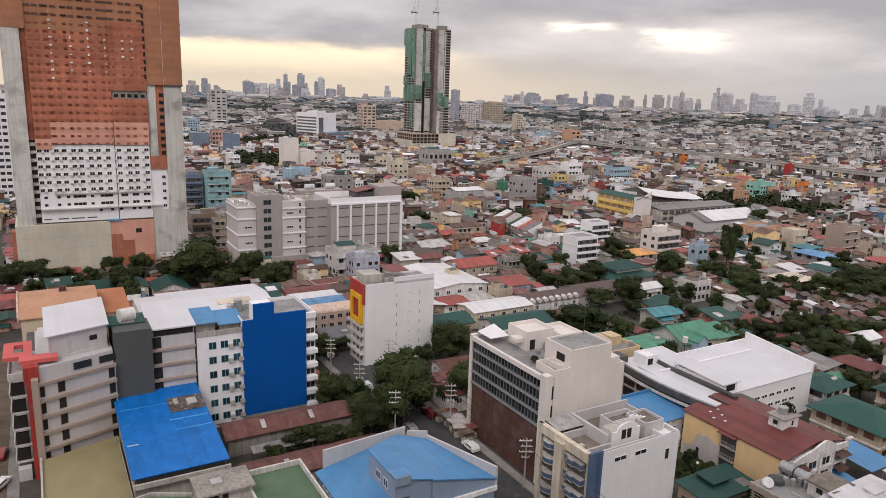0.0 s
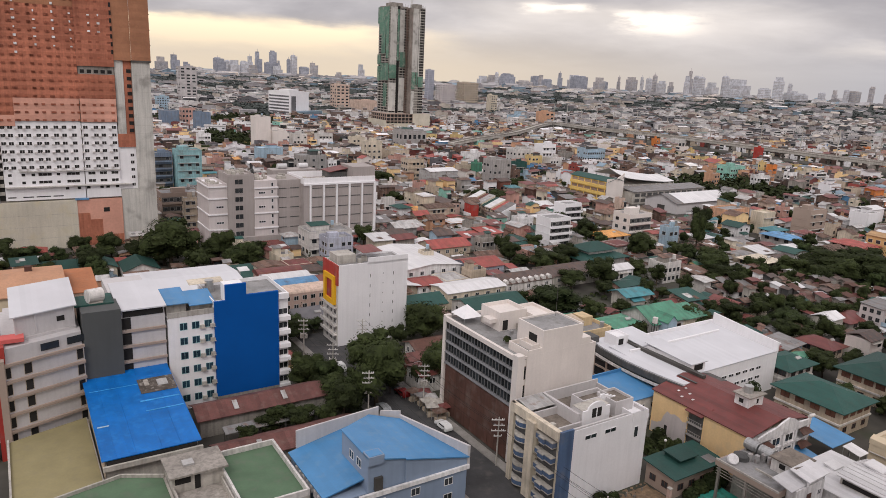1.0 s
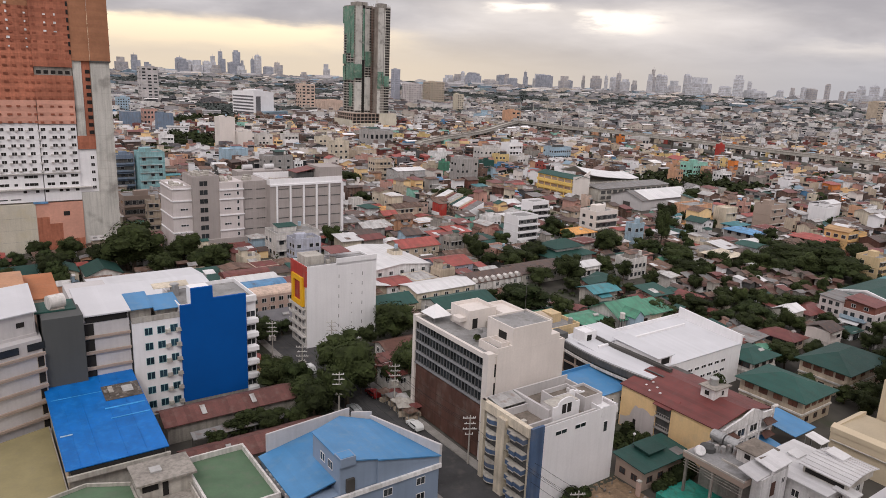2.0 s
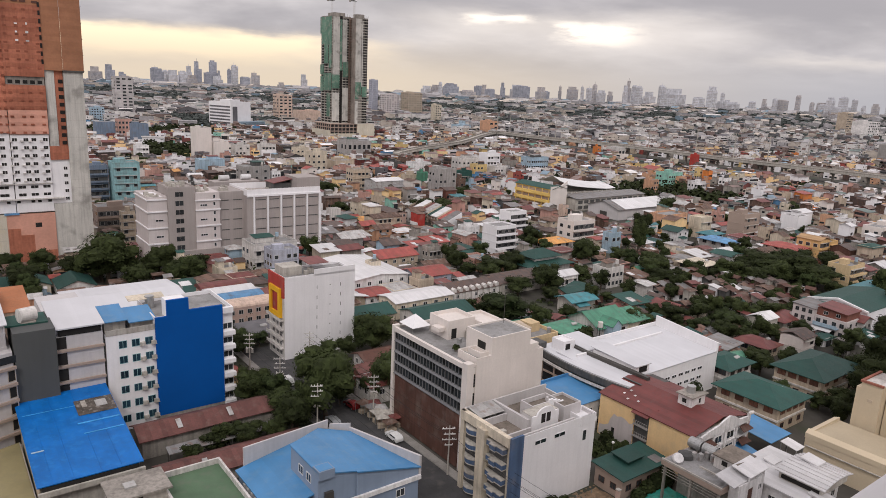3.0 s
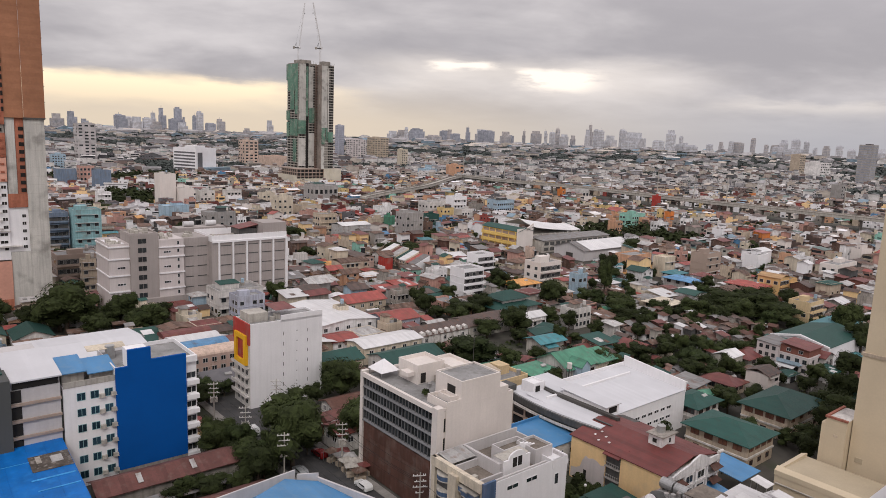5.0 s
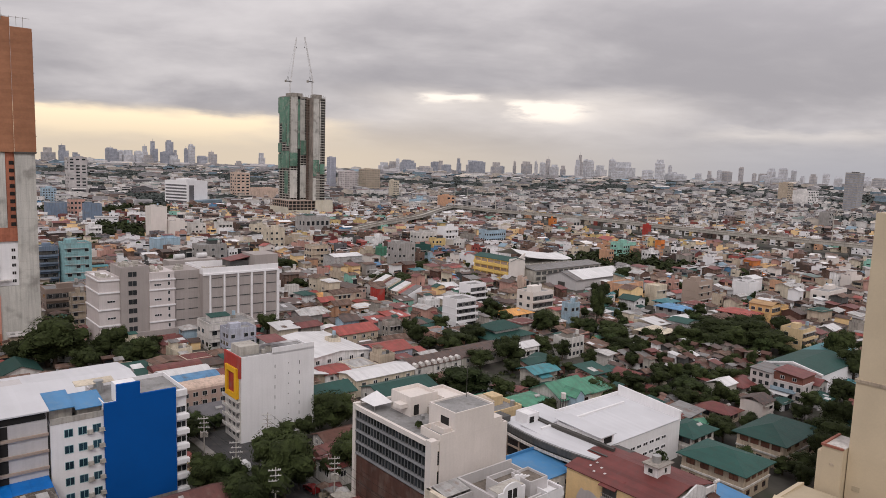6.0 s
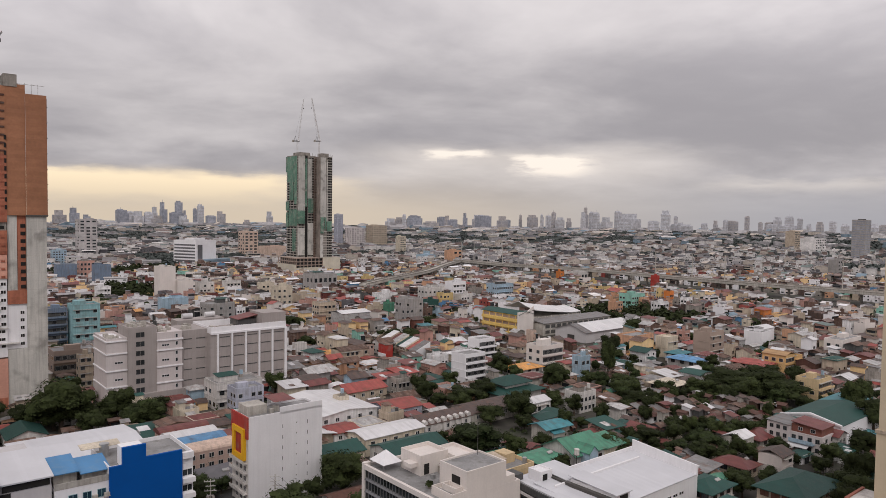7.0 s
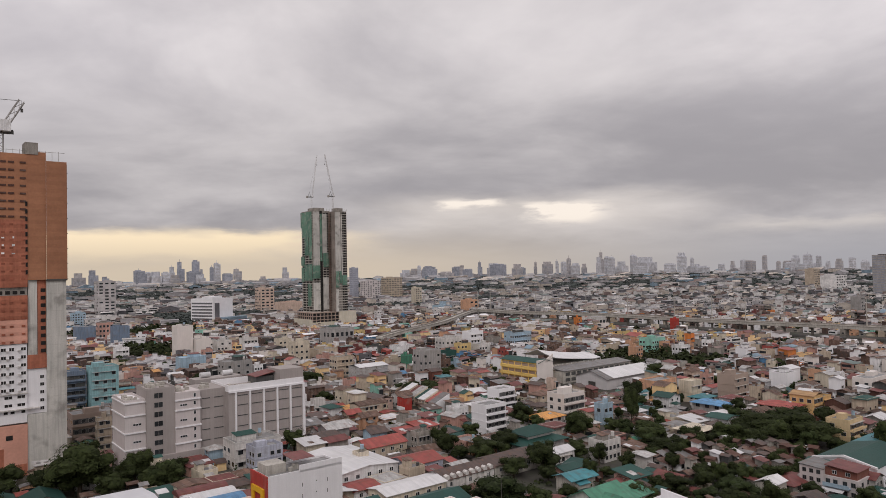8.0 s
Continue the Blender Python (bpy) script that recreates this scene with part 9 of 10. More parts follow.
def tree_proto(h, w, leaves, key, seed):
    """Trunk with limbs, and a crown of many small leaf clumps gathered in uneven masses. Local z is up from the base."""
    rng = random.Random(seed)
    trunk = B()
    lean = (rng.uniform(-0.3, 0.3), rng.uniform(-0.3, 0.3))
    mid = (lean[0], lean[1], h * 0.38)
    rod(trunk, (0, 0, -0.2), mid, 0.035 * h, 0.024 * h, 8)
    masses = []
    for i in range(14):
        an = i * 2.4 + rng.uniform(-0.4, 0.4)
        rr = w * 0.5 * rng.uniform(0.2, 0.66)
        c = Vector((math.cos(an) * rr, math.sin(an) * rr, h * rng.uniform(0.32, 0.86)))
        masses.append((c, w * rng.uniform(0.16, 0.25), h * rng.uniform(0.14, 0.21)))
        rod(trunk, mid, c, 0.014 * h, 0.005 * h, 5)
    masses.append((Vector((0, 0, h * 0.66)), w * 0.32, h * 0.27))
    verts, faces = [], []
    for k in range(leaves):
        c, rx, rz = masses[min(len(masses) - 1, int(rng.random() * (len(masses) + 2)))]
        v = Vector((rng.gauss(0, 1), rng.gauss(0, 1), rng.gauss(0, 1))).normalized() * (rng.random() ** 0.35)
        p = c + Vector((v.x * rx, v.y * rx, v.z * rz))
        s = rng.uniform(0.15, 0.33) * (0.6 + h / 25)
        n = (v + Vector((rng.uniform(-0.35, 0.35), rng.uniform(-0.35, 0.35), rng.uniform(0.0, 0.5)))).normalized()
        t = n.orthogonal().normalized()
        t.rotate(Matrix.Rotation(rng.uniform(0, 6.28), 3, n))
        q = n.cross(t)
        o = len(verts)
        verts += [p - t * s, p - q * s * 0.55 + n * s * 0.15, p + t * s, p + q * s * 0.55 + n * s * 0.15]
        faces.append((o, o + 1, o + 2, o + 3))
    # the dense leaf inside each mass
    for c, rx, rz in masses:
        ball = B()
        bmesh.ops.create_icosphere(ball, subdivisions=2, radius=1.0)
        ball.verts.index_update()
        o = len(verts)
        for v in ball.verts:
            k = 0.66 + 0.30 * noise.noise(v.co * 2.3 + c)
            verts.append(c + Vector((v.co.x * rx * k, v.co.y * rx * k, v.co.z * rz * k)))
        faces += [tuple(o + v.index for v in f.verts) for f in ball.faces]
        ball.free()
    crown = bpy.data.meshes.new("crown")
    crown.from_pydata([tuple(v) for v in verts], [], faces)
    crown.materials.append(M[key])
    return mesh_of("trunk", trunk, "bark"), crown, h


PROTOS = [tree_proto(10, 10, 3400, "leaf", 1), tree_proto(9, 11, 3400, "leaf", 2), tree_proto(12, 9, 3200, "leaf", 3), tree_proto(8, 8, 2700, "leaf_light", 4), tree_proto(6, 5.5, 1700, "leaf", 5)]
TREE_LABELS = ("dense dark green street tree with rounded crown", "broad dark green tree with uneven crown", "tall dark green tree among the houses", "lighter green tree with open crown", "small bushy dark green tree")


def tree(a, b, h, kind=None, w=None):
    k = LEAF_RNG.randrange(5) if kind is None else kind
    tm, cm, ph = PROTOS[k]
    t = thing("tree", a, b, TREE_LABELS[k], "tree", turn=LEAF_RNG.uniform(0, 360), group="trees")
    s = max(h, 0.52 * (w or 0)) / ph
    q = s if w is None else w / (10, 11, 9, 8, 5.5)[k]
    t.scale = (q, q, s)
    for name, me in (("trunk", tm), ("crown", cm)):
        ob = new(name, me)
        ob.parent = t
    e = 0.18 * (w or h)
    CLEAR.append((a - e, a + e, b - e, b + e))


tree(44.2, 243.6, 13.6, 0, 19.6)
tree(37.1, 250.6, 8.1, 1, 10.5)
tree(-3.8, 267.9, 7.9, 1, 13.3)
tree(-11.0, 256.1, 9.3, 1, 10.6)
tree(4.6, 264.3, 5.9, 3, 11.0)
tree(19.7, 266.1, 7.2, 2, 8.8)
tree(27.1, 258.8, 5.1, 0, 10.8)
tree(58.2, 241.6, 6.2, 1, 10.3)
tree(65.3, 234.6, 7.1, 2, 9.1)
tree(75.9, 242.6, 6.0, 4, 8.4)
tree(69.7, 183.3, 6.0, 4, 5.0)
tree(51.6, 132.4, 8.5, 1, 8.7)
tree(54.0, 122.5, 8.2, 0, 9.5)
tree(66.3, 128.4, 12.0, 1, 14.2)
tree(67.1, 136.4, 7.0, 0, 7.9)
tree(90.3, 147.0, 11.2, 0, 13.6)
tree(89.2, 154.2, 6.4, 1, 6.1)
tree(40.6, 118.8, 5.0, 4, 6.0)
tree(37.8, 118.2, 4.0, 4, 5.0)
tree(47.0, 118.6, 3.6, 4, 4.6)
tree(44.0, 116.0, 5.4, 1, 6.4)
tree(49.6, 116.4, 5.0, 0, 6.0)
tree(33.6, 115.6, 4.2, 4, 4.4)
tree(61.4, 121.7, 5.1, 4, 4.8)
tree(135.6, 146.9, 7.6, 3, 18.6)
tree(134.2, 154.1, 5.3, 3, 8.6)
tree(172.1, 169.5, 6.6, 0, 12.1)
tree(218.7, 190.4, 9.8, 0, 13.2)
tree(160.2, 207.3, 9.5, 2, 7.8)
tree(157.2, 199.7, 8.6, 2, 6.3)
tree(118.8, 243.4, 9.2, 2, 9.0)
tree(119.8, 243.0, 6.9, 1, 9.0)
tree(277.2, 207.9, 13.3, 2, 11.4)
tree(274.5, 202.8, 7.9, 0, 11.2)
tree(166.0, 187.7, 6.8, 1, 14.6)
tree(159.7, 194.5, 5.3, 0, 8.4)
tree(157.8, 165.2, 7.7, 0, 11.5)
tree(164.9, 121.6, 6.6, 3, 12.1)
tree(166.2, 128.6, 4.3, 3, 8.8)
tree(216.1, 150.4, 6.1, 0, 13.1)
tree(182.1, 121.3, 5.2, 1, 11.0)
tree(247.1, 132.4, 8.4, 0, 11.8)
tree(242.9, 139.5, 9.2, 1, 11.8)
tree(234.6, 149.8, 7.6, 2, 9.6)
tree(255.4, 126.5, 10.1, 2, 11.0)
tree(232.7, 167.8, 7.8, 0, 14.2)
tree(227.1, 179.3, 6.8, 2, 11.9)
tree(181.1, 111.6, 4.9, 3, 8.9)
tree(180.3, 102.6, 6.3, 1, 8.7)
tree(209.7, 108.7, 5.2, 0, 9.8)
tree(203.1, 111.7, 6.9, 2, 7.7)
tree(201.6, 117.9, 5.3, 3, 9.7)
tree(212.2, 216.0, 9.9, 1, 12.5)
tree(240.6, 256.1, 10.0, 1, 8.6)
tree(216.3, 305.1, 6.2, 0, 18.4)
tree(228.3, 300.8, 7.1, 1, 15.5)
tree(267.7, 336.5, 8.7, 0, 14.0)
tree(338.6, 252.4, 6.4, 2, 13.8)
tree(351.8, 247.6, 9.0, 0, 21.1)
tree(174.0, 320.1, 7.6, 0, 11.9)
tree(197.3, 382.0, 8.8, 0, 17.5)
tree(154.4, 139.4, 5.2, 0, 7.0)
tree(161.7, 153.7, 5.6, 1, 7.5)
tree(123.8, 520.9, 11.6, 0, 17.4)
tree(148.1, 583.4, 10.3, 0, 19.6)
tree(179.9, 145.6, 3.8, 0, 5.8)
tree(135.9, 192.8, 4.1, 0, 5.9)
tree(191.8, 168.6, 6.2, 1, 6.4)
tree(178.8, 63.0, 10.6, 0, 12.9)
tree(199.8, 68.6, 7.8, 1, 12.4)
tree(222.6, 76.0, 9.4, 0, 11.5)
tree(165.0, 83.0, 6.8, 1, 9.2)
tree(170.5, 88.0, 5.6, 0, 7.0)
tree(206.5, 116.0, 6.4, 2, 6.6)
tree(197.5, 122.0, 6.0, 1, 8.0)
tree(188.0, 116.5, 7.6, 2, 8.4)
tree(252.3, 83.8, 13.3, 0, 13.2)
tree(271.2, 130.1, 10.3, 1, 22.3)
tree(262.8, 139.9, 9.2, 0, 22.1)
tree(266.4, 118.8, 8.8, 0, 19.3)
tree(154.7, 73.3, 5.5, 3, 7.3)
tree(155.1, 59.3, 6.4, 0, 5.7)
tree(265.4, 94.1, 14.2, 2, 11.6)
tree(191.7, 105.3, 5.3, 3, 11.0)
tree(179.5, 72.8, 4.5, 1, 6.6)
tree(61.8, 119.0, 16.2, 0, 14.8)
tree(52.1, 132.7, 7.3, 1, 9.4)
tree(53.1, 116.2, 9.7, 0, 8.9)
tree(89.2, 145.9, 11.5, 0, 12.5)
tree(67.3, 123.1, 5.9, 1, 7.4)
tree(60.1, 124.6, 7.0, 2, 6.1)
tree(159.6, 61.2, 6.6, 4, 7.3)
tree(169.3, 60.6, 10.6, 0, 9.2)
tree(193.5, 67.2, 10.9, 2, 8.6)
tree(158.7, 65.3, 4.0, 4, 5.9)
tree(181.0, 67.6, 7.3, 1, 8.2)
tree(173.2, 70.7, 5.0, 4, 5.7)
tree(158.4, 95.3, 6.1, 0, 6.3)
tree(45.5, 240.5, 19.0, 0, 23.0)
tree(62.2, 243.2, 10.3, 2, 10.4)
tree(239.1, 180.1, 18.4, 2, 8.9)
tree(210.8, 185.4, 12.3, 0, 10.4)
tree(166.3, 161.0, 11.0, 1, 12.8)
tree(221.6, 158.9, 8.7, 0, 13.5)
tree(267.2, 122.0, 8.2, 0, 19.4)
tree(133.5, 147.5, 7.1, 0, 10.1)
tree(175.6, 188.0, 8.5, 1, 12.0)
tree(192.0, 111.3, 5.8, 3, 9.3)
tree(260.5, 132.2, 9.9, 0, 19.3)
tree(-3.3, 248.6, 6.0)
tree(-14.8, 221.0, 6.3)
tree(-26.4, 230.6, 7.4)
tree(8.9, 234.1, 8.4)
tree(-24.6, 256.1, 6.1)
tree(22.0, 234.0, 8.0)
tree(-31.0, 223.5, 8.8)
tree(51.8, 229.0, 8.4)
tree(42.6, 256.9, 6.3)
tree(-41.1, 222.2, 9.1)
tree(-35.2, 234.2, 9.4)
tree(8.3, 247.2, 7.1)
tree(23.7, 254.1, 6.1)
tree(30.0, 261.5, 8.6)
tree(-17.0, 251.9, 6.4)
tree(-0.2, 257.6, 7.0)
tree(-16.2, 220.2, 6.1)
tree(22.9, 224.2, 6.9)
tree(4.2, 216.6, 8.0)
tree(-30.3, 242.3, 8.4)
tree(-34.8, 233.9, 8.4)
tree(-3.6, 216.4, 7.9)
tree(21.4, 238.7, 9.3)
tree(13.7, 257.4, 6.5)
tree(-26.1, 152.2, 10.2)
tree(-26.1, 185.7, 9.3)
tree(-28.2, 202.6, 9.2)
tree(-27.6, 202.8, 10.1)
tree(-28.8, 193.7, 8.7)
tree(-22.9, 222.6, 10.0)
tree(-22.4, 156.8, 10.0)
tree(-29.4, 186.4, 8.4)
tree(-28.9, 200.7, 8.9)
tree(52.8, 126.7, 6.2)
tree(54.6, 119.3, 7.4)
tree(55.9, 129.7, 8.0)
tree(55.5, 119.0, 7.7)
tree(78.7, 121.1, 10.5)
tree(60.8, 246.3, 8.8)
tree(67.2, 251.4, 9.2)
tree(65.0, 227.9, 8.1)
tree(65.0, 243.7, 10.2)
tree(63.8, 227.7, 8.2)
tree(69.1, 231.5, 8.8)
tree(69.3, 226.6, 9.4)
tree(69.5, 232.0, 9.2)
tree(69.1, 229.5, 9.1)
tree(67.5, 243.4, 8.9)

def bush(a, b, w, h, key, seed):
    t = thing("bush", a, b, "rounded yellow-green garden bush" if key == "leaf_light" else "dark green bush in a yard", "bush", group="garden bushes")
    part("leaves", leafy(B(), 0, 0, 0, w, h, int(170 * w * h), seed), key, t)
    bm = B()
    for k in range(5):
        rod(bm, (0, 0, -0.05), (0.6 * w * math.cos(1.26 * k), 0.6 * w * math.sin(1.26 * k), 0.7 * h), 0.05, 0.02, sides=5)
    part("stems", bm, "bark", t)


for i, (a, b, w, h, key) in enumerate(((79.0, 71.0, 1.5, 2.4, "leaf"), (81.6, 70.6, 1.2, 1.7, "leaf_light"), (77.4, 70.2, 1.3, 1.8, "leaf_light"), (93.8, 64.7, 1.4, 2.2, "leaf_light"), (96.4, 65.0, 1.6, 2.6, "leaf"),
                                       (99.2, 65.0, 1.7, 3.2, "leaf_light"), (101.8, 65.2, 1.8, 3.6, "leaf_light"), (99.0, 79.4, 1.8, 3.0, "leaf"), (101.8, 77.0, 2.0, 3.4, "leaf"), (103.8, 80.6, 1.6, 3.2, "leaf"),
                                       (102.6, 74.6, 1.4, 2.4, "leaf"), (100.2, 82.6, 1.7, 3.6, "leaf"), (98.4, 76.6, 1.3, 2.0, "leaf_light"), (104.4, 76.6, 1.2, 2.6, "leaf"))):
    bush(a, b, w, h, key, 40 + i)
for row in HUT_TREES:
    tree(*row)
for a, b, h, k, w in ((210.6, 106.4, 6.6, 1, 9.0), (217.0, 106.0, 5.6, 0, 7.0), (205.0, 109.0, 5.6, 2, 8.0), (184.4, 98.0, 5.0, 1, 7.0), (193.0, 96.0, 6.0, 0, 8.0), (203.6, 92.0, 5.6, 1, 7.6),
                      (176.0, 81.5, 6.2, 2, 7.0), (197.0, 86.0, 5.2, 0, 7.0), (208.0, 79.0, 6.4, 1, 8.0), (197.5, 78.0, 5.4, 2, 6.4), (160.8, 90.5, 5.6, 0, 6.0), (154.0, 98.0, 6.2, 1, 7.4), (152.6, 105.0, 6.6, 0, 8.0),
                      (56.6, 160.0, 7.6, 0, 9.0), (61.0, 162.4, 6.0, 3, 8.0), (58.0, 171.0, 7.2, 1, 8.6), (65.6, 163.4, 4.6, 3, 6.0), (55.0, 174.0, 9.0, 0, 11.0), (80.4, 144.6, 6.6, 2, 6.0), (89.4, 131.6, 6.0, 0, 7.0), (74.0, 121.5, 6.2, 2, 5.6),
                      (255.0, 140.0, 7.6, 2, 9.0), (248.0, 146.0, 7.0, 0, 8.6), (226.0, 158.0, 8.0, 2, 8.4), (280.0, 128.0, 9.0, 2, 10.0), (284.0, 138.0, 8.4, 0, 9.0), (296.0, 128.0, 8.8, 1, 9.6), (262.0, 110.0, 6.0, 0, 7.6)):
    tree(a, b, h, k, w)


# ---- street furniture: poles, cables, parked cars
def utility_pole(a, b, h, arms=4, drum=True, turn=0.0):
    p = thing("utility_pole", a, b, "weathered utility pole with crossarms and transformer drums" if drum else "weathered utility pole with crossarms", "utility pole", group="utility poles", turn=turn)
    part("pole", rod(B(), (0, 0, -0.1), (0, 0, h), 0.17, 0.11, sides=8), "concrete_pale", p)
    for k in range(arms):
        e = (1.35, 1.05, 1.3, 0.8)[k % 4]
        part("crossarm", box(B(), -e, e * (1.0 if k % 3 else 0.7), -0.28, -0.12, h - 0.52 - 1.05 * k, h - 0.38 - 1.05 * k), "offwhite", p)
    bm = B()
    for k in range(arms):
        for x in (-0.7, 0.55) if k % 2 else (-1.2, -0.6, 0.55, 0.85):
            rod(bm, (x, -0.2, h - 0.38 - 1.05 * k), (x, -0.2, h - 0.12 - 1.05 * k), 0.08, 0.05, sides=6)
    parts("insulator", bm, "white", p)
    if drum:
        for x in (-0.55, 0.55):
            part("transformer", rod(B(), (x, 0.1, h - 4.9), (x, 0.1, h - 3.9), 0.33, sides=12), "concrete_pale", p)
    return a, b, h


LINE_W = [utility_pole(58.0, b, h, turn=-26) for b, h in ((84.0, 9.4), (115.2, 10.2), (133.0, 9.6), (150.4, 9.4))]
LINE_E = [utility_pole(70.4, b, h, drum=i % 2 == 0, turn=-28) for i, (b, h) in enumerate(((62.0, 9.4), (88.6, 9.6), (114.4, 9.6), (144.0, 9.6)))]


def cables(posts, label):
    t = thing("power_cables", 0, 0, label, "cables")
    for (a0, b0, h0), (a1, b1, h1) in zip(posts, posts[1:]):
        for dx, dz in ((-1.2, 0.4), (0.6, 0.4), (-0.6, 1.5), (1.2, 2.6), (0.0, 3.6)):
            bm = B()
            pts = []
            for i in range(9):
                u = i / 8
                pts.append((a0 + (a1 - a0) * u + dx, b0 + (b1 - b0) * u, h0 + (h1 - h0) * u - dz - 2.4 * u * (1 - u)))
            ring = None
            for x, y, z in pts:
                nxt = [bm.verts.new((x + e, y, z + f)) for e, f in ((0.03, 0), (0, 0.03), (-0.03, 0), (0, -0.03))]
                if ring:
                    for i in range(4):
                        bm.faces.new((ring[i], ring[(i + 1) % 4], nxt[(i + 1) % 4], nxt[i]))
                ring = nxt
            part("cable", bm, "tyre", t)


cables(LINE_W, "black sagging power cables along the street")
cables(LINE_E, "black sagging power cables along the street")


def car_proto(key, label, van=False):
    """A parked car: body, glazed cabin, four wheels with rims."""
    c = thing("car", 0, 0, label, "car", group="parked cars")
    L, W, H = (4.6, 1.8, 1.9) if van else (4.2, 1.7, 1.42)
    bm = B()
    prof = [(0, 0.3), (L, 0.3), (L, 0.85), (L - 0.25, 0.95), (L - 1.0, 1.0), (L - 1.7, H), (0.55, H), (0.1, 1.0), (0, 0.9)]
    lo = [bm.verts.new((x - L / 2, -W / 2, z)) for x, z in prof]
    hi = [bm.verts.new((x - L / 2, W / 2, z)) for x, z in prof]
    bm.faces.new(lo)
    bm.faces.new(hi[::-1])
    for i in range(len(prof)):
        bm.faces.new((lo[i], hi[i], hi[(i + 1) % len(prof)], lo[(i + 1) % len(prof)]))
    bmesh.ops.bevel(bm, geom=bm.edges[:], offset=0.06, segments=2, affect="EDGES")
    part("body", bm, key, c)
    for s in (-1, 1):
        y = s * (W / 2 + 0.005)
        part("side_window", box(B(), -L / 2 + 0.6, L / 2 - 1.75, min(y, y - s * 0.03), max(y, y - s * 0.03), 1.0, H - 0.12), "glass", c)
    part("windscreen", slab_poly(B(), [(L / 2 - 1.02, -W * 0.42, 1.06), (L / 2 - 1.02, W * 0.42, 1.06), (L / 2 - 1.62, W * 0.42, H - 0.02), (L / 2 - 1.62, -W * 0.42, H - 0.02)], 0.02), "glass", c)
    for x in (-L * 0.31, L * 0.31):
        for s in (-1, 1):
            wh = part("wheel", rod(B(), (x, s * W * 0.40, 0.31), (x, s * (W * 0.5 + 0.02), 0.31), 0.31, sides=14), "tyre", c)
            part("rim", rod(B(), (x, s * W * 0.5, 0.31), (x, s * (W * 0.5 + 0.04), 0.31), 0.18, sides=10), "metal", wh)
    for s in (-1, 1):
        part("headlight", box(B(), L / 2 - 0.04, L / 2 + 0.03, s * 0.6 - 0.18, s * 0.6 + 0.18, 0.65, 0.82), "white", c)
    return c


CAR_RNG = random.Random(12)
CARS = [car_proto("car_white", "white parked saloon car on the street"), car_proto("car_grey", "silver parked saloon car on the street"), car_proto("car_red", "dark red car on the street"),
        car_proto("car_dark", "black parked car on the street"), car_proto("car_white", "white parked van on the street", True)]
CAR_SPOTS = [(-9.6, 129.2, 62), (-12.0, 118.5, 90), (-9.8, 140.5, 80), (-13.4, 150.0, 90), (-13.2, 162.0, 90), (62.0, 108.0, 90), (62.1, 116.4, 90), (69.0, 121.0, 90), (69.1, 127.5, 90), (62.2, 139.0, 90),
             (69.2, 104.5, 90), (62.1, 128.0, 90)]
for k, (a, b, turn) in enumerate(CAR_SPOTS):
    proto = CARS[k % 5]
    x, y = xy(a, b)
    m = pose(x, y, 0.03, 0, 0, GRID + turn + CAR_RNG.uniform(-3, 3))
    if k < 5:
        proto.matrix_world = m
    else:
        copy_thing(proto, m)


# ---- the low town: houses along the street grid
TOWN = random.Random(21)


def free(a0, a1, b0, b1):
    return not any(a0 < r[1] and a1 > r[0] and b0 < r[3] and b1 > r[2] for r in CLEAR + ROADS)


WALL_WORDS = {"white": "white", "offwhite": "off-white", "cream": "cream", "beige": "beige", "grey": "grey", "pale_blue": "pale blue", "pink": "faded pink", "yellow": "yellow",
              "concrete_pale": "bare rendered", "concrete": "raw concrete", "lilac": "pale lilac", "mint": "mint green", "peach": "peach"}
ROOF_WORDS = {"r_green": "dark green metal", "r_red": "red metal", "r_maroon": "maroon metal", "r_brown": "brown metal", "r_grey": "weathered grey metal", "r_white": "white metal", "r_pale": "galvanised",
              "r_blue": "blue metal", "r_leaf": "leaf green metal", "r_orange": "orange metal", "r_teal": "teal metal", "r_rust": "rusty corrugated", "deck": "flat concrete"}


WALL_SHARE = [("white", 14), ("offwhite", 8), ("cream", 18), ("beige", 18), ("grey", 4), ("concrete_pale", 6), ("concrete", 14), ("pale_blue", 3), ("pink", 9), ("yellow", 1), ("lilac", 2), ("mint", 1), ("peach", 8)]


LATER_WALLS = [("clean_white", 17), ("pale_beige", 9), ("white", 6), ("pale_yellow", 6), ("peach", 4), ("cream", 12), ("beige", 12), ("grey", 8), ("concrete_pale", 7), ("concrete", 14), ("r_rust", 14), ("darkgrey", 9), ("brown", 10), ("pink", 6), ("brick_red", 4), ("pale_blue", 2), ("yellow", 1), ("mint", 1), ("pale_peach", 4)]


def pick(table):
    x = TOWN.random() * sum(w for _, w in table)
    for k, w in table:
        x -= w
        if x <= 0:
            return k
    return table[-1][0]


def zone(a, b):
    """Roof colours of the quarter in which a house stands."""
    x, y = xy(a, b)
    r, side = math.hypot(x, y), math.degrees(math.atan2(x, y))
    if side > 11 and r < 270:
        return [("r_green", 31), ("r_brown", 25), ("r_grey", 6), ("r_maroon", 15), ("r_rust", 13), ("r_pale", 6), ("r_teal", 4), ("deck", 4), ("r_leaf", 4)]
    if r < 330:
        return [("r_red", 15), ("r_maroon", 16), ("r_pale", 13), ("r_white", 11), ("r_rust", 20), ("r_green", 11), ("r_grey", 10), ("r_brown", 14), ("deck", 6)]
    return [("r_rust", 28), ("r_pale", 8), ("r_grey", 7), ("deck", 17), ("r_red", 6), ("r_maroon", 11), ("r_white", 7), ("r_green", 6), ("r_blue", 2), ("r_brown", 14), ("r_orange", 1), ("r_teal", 1)]


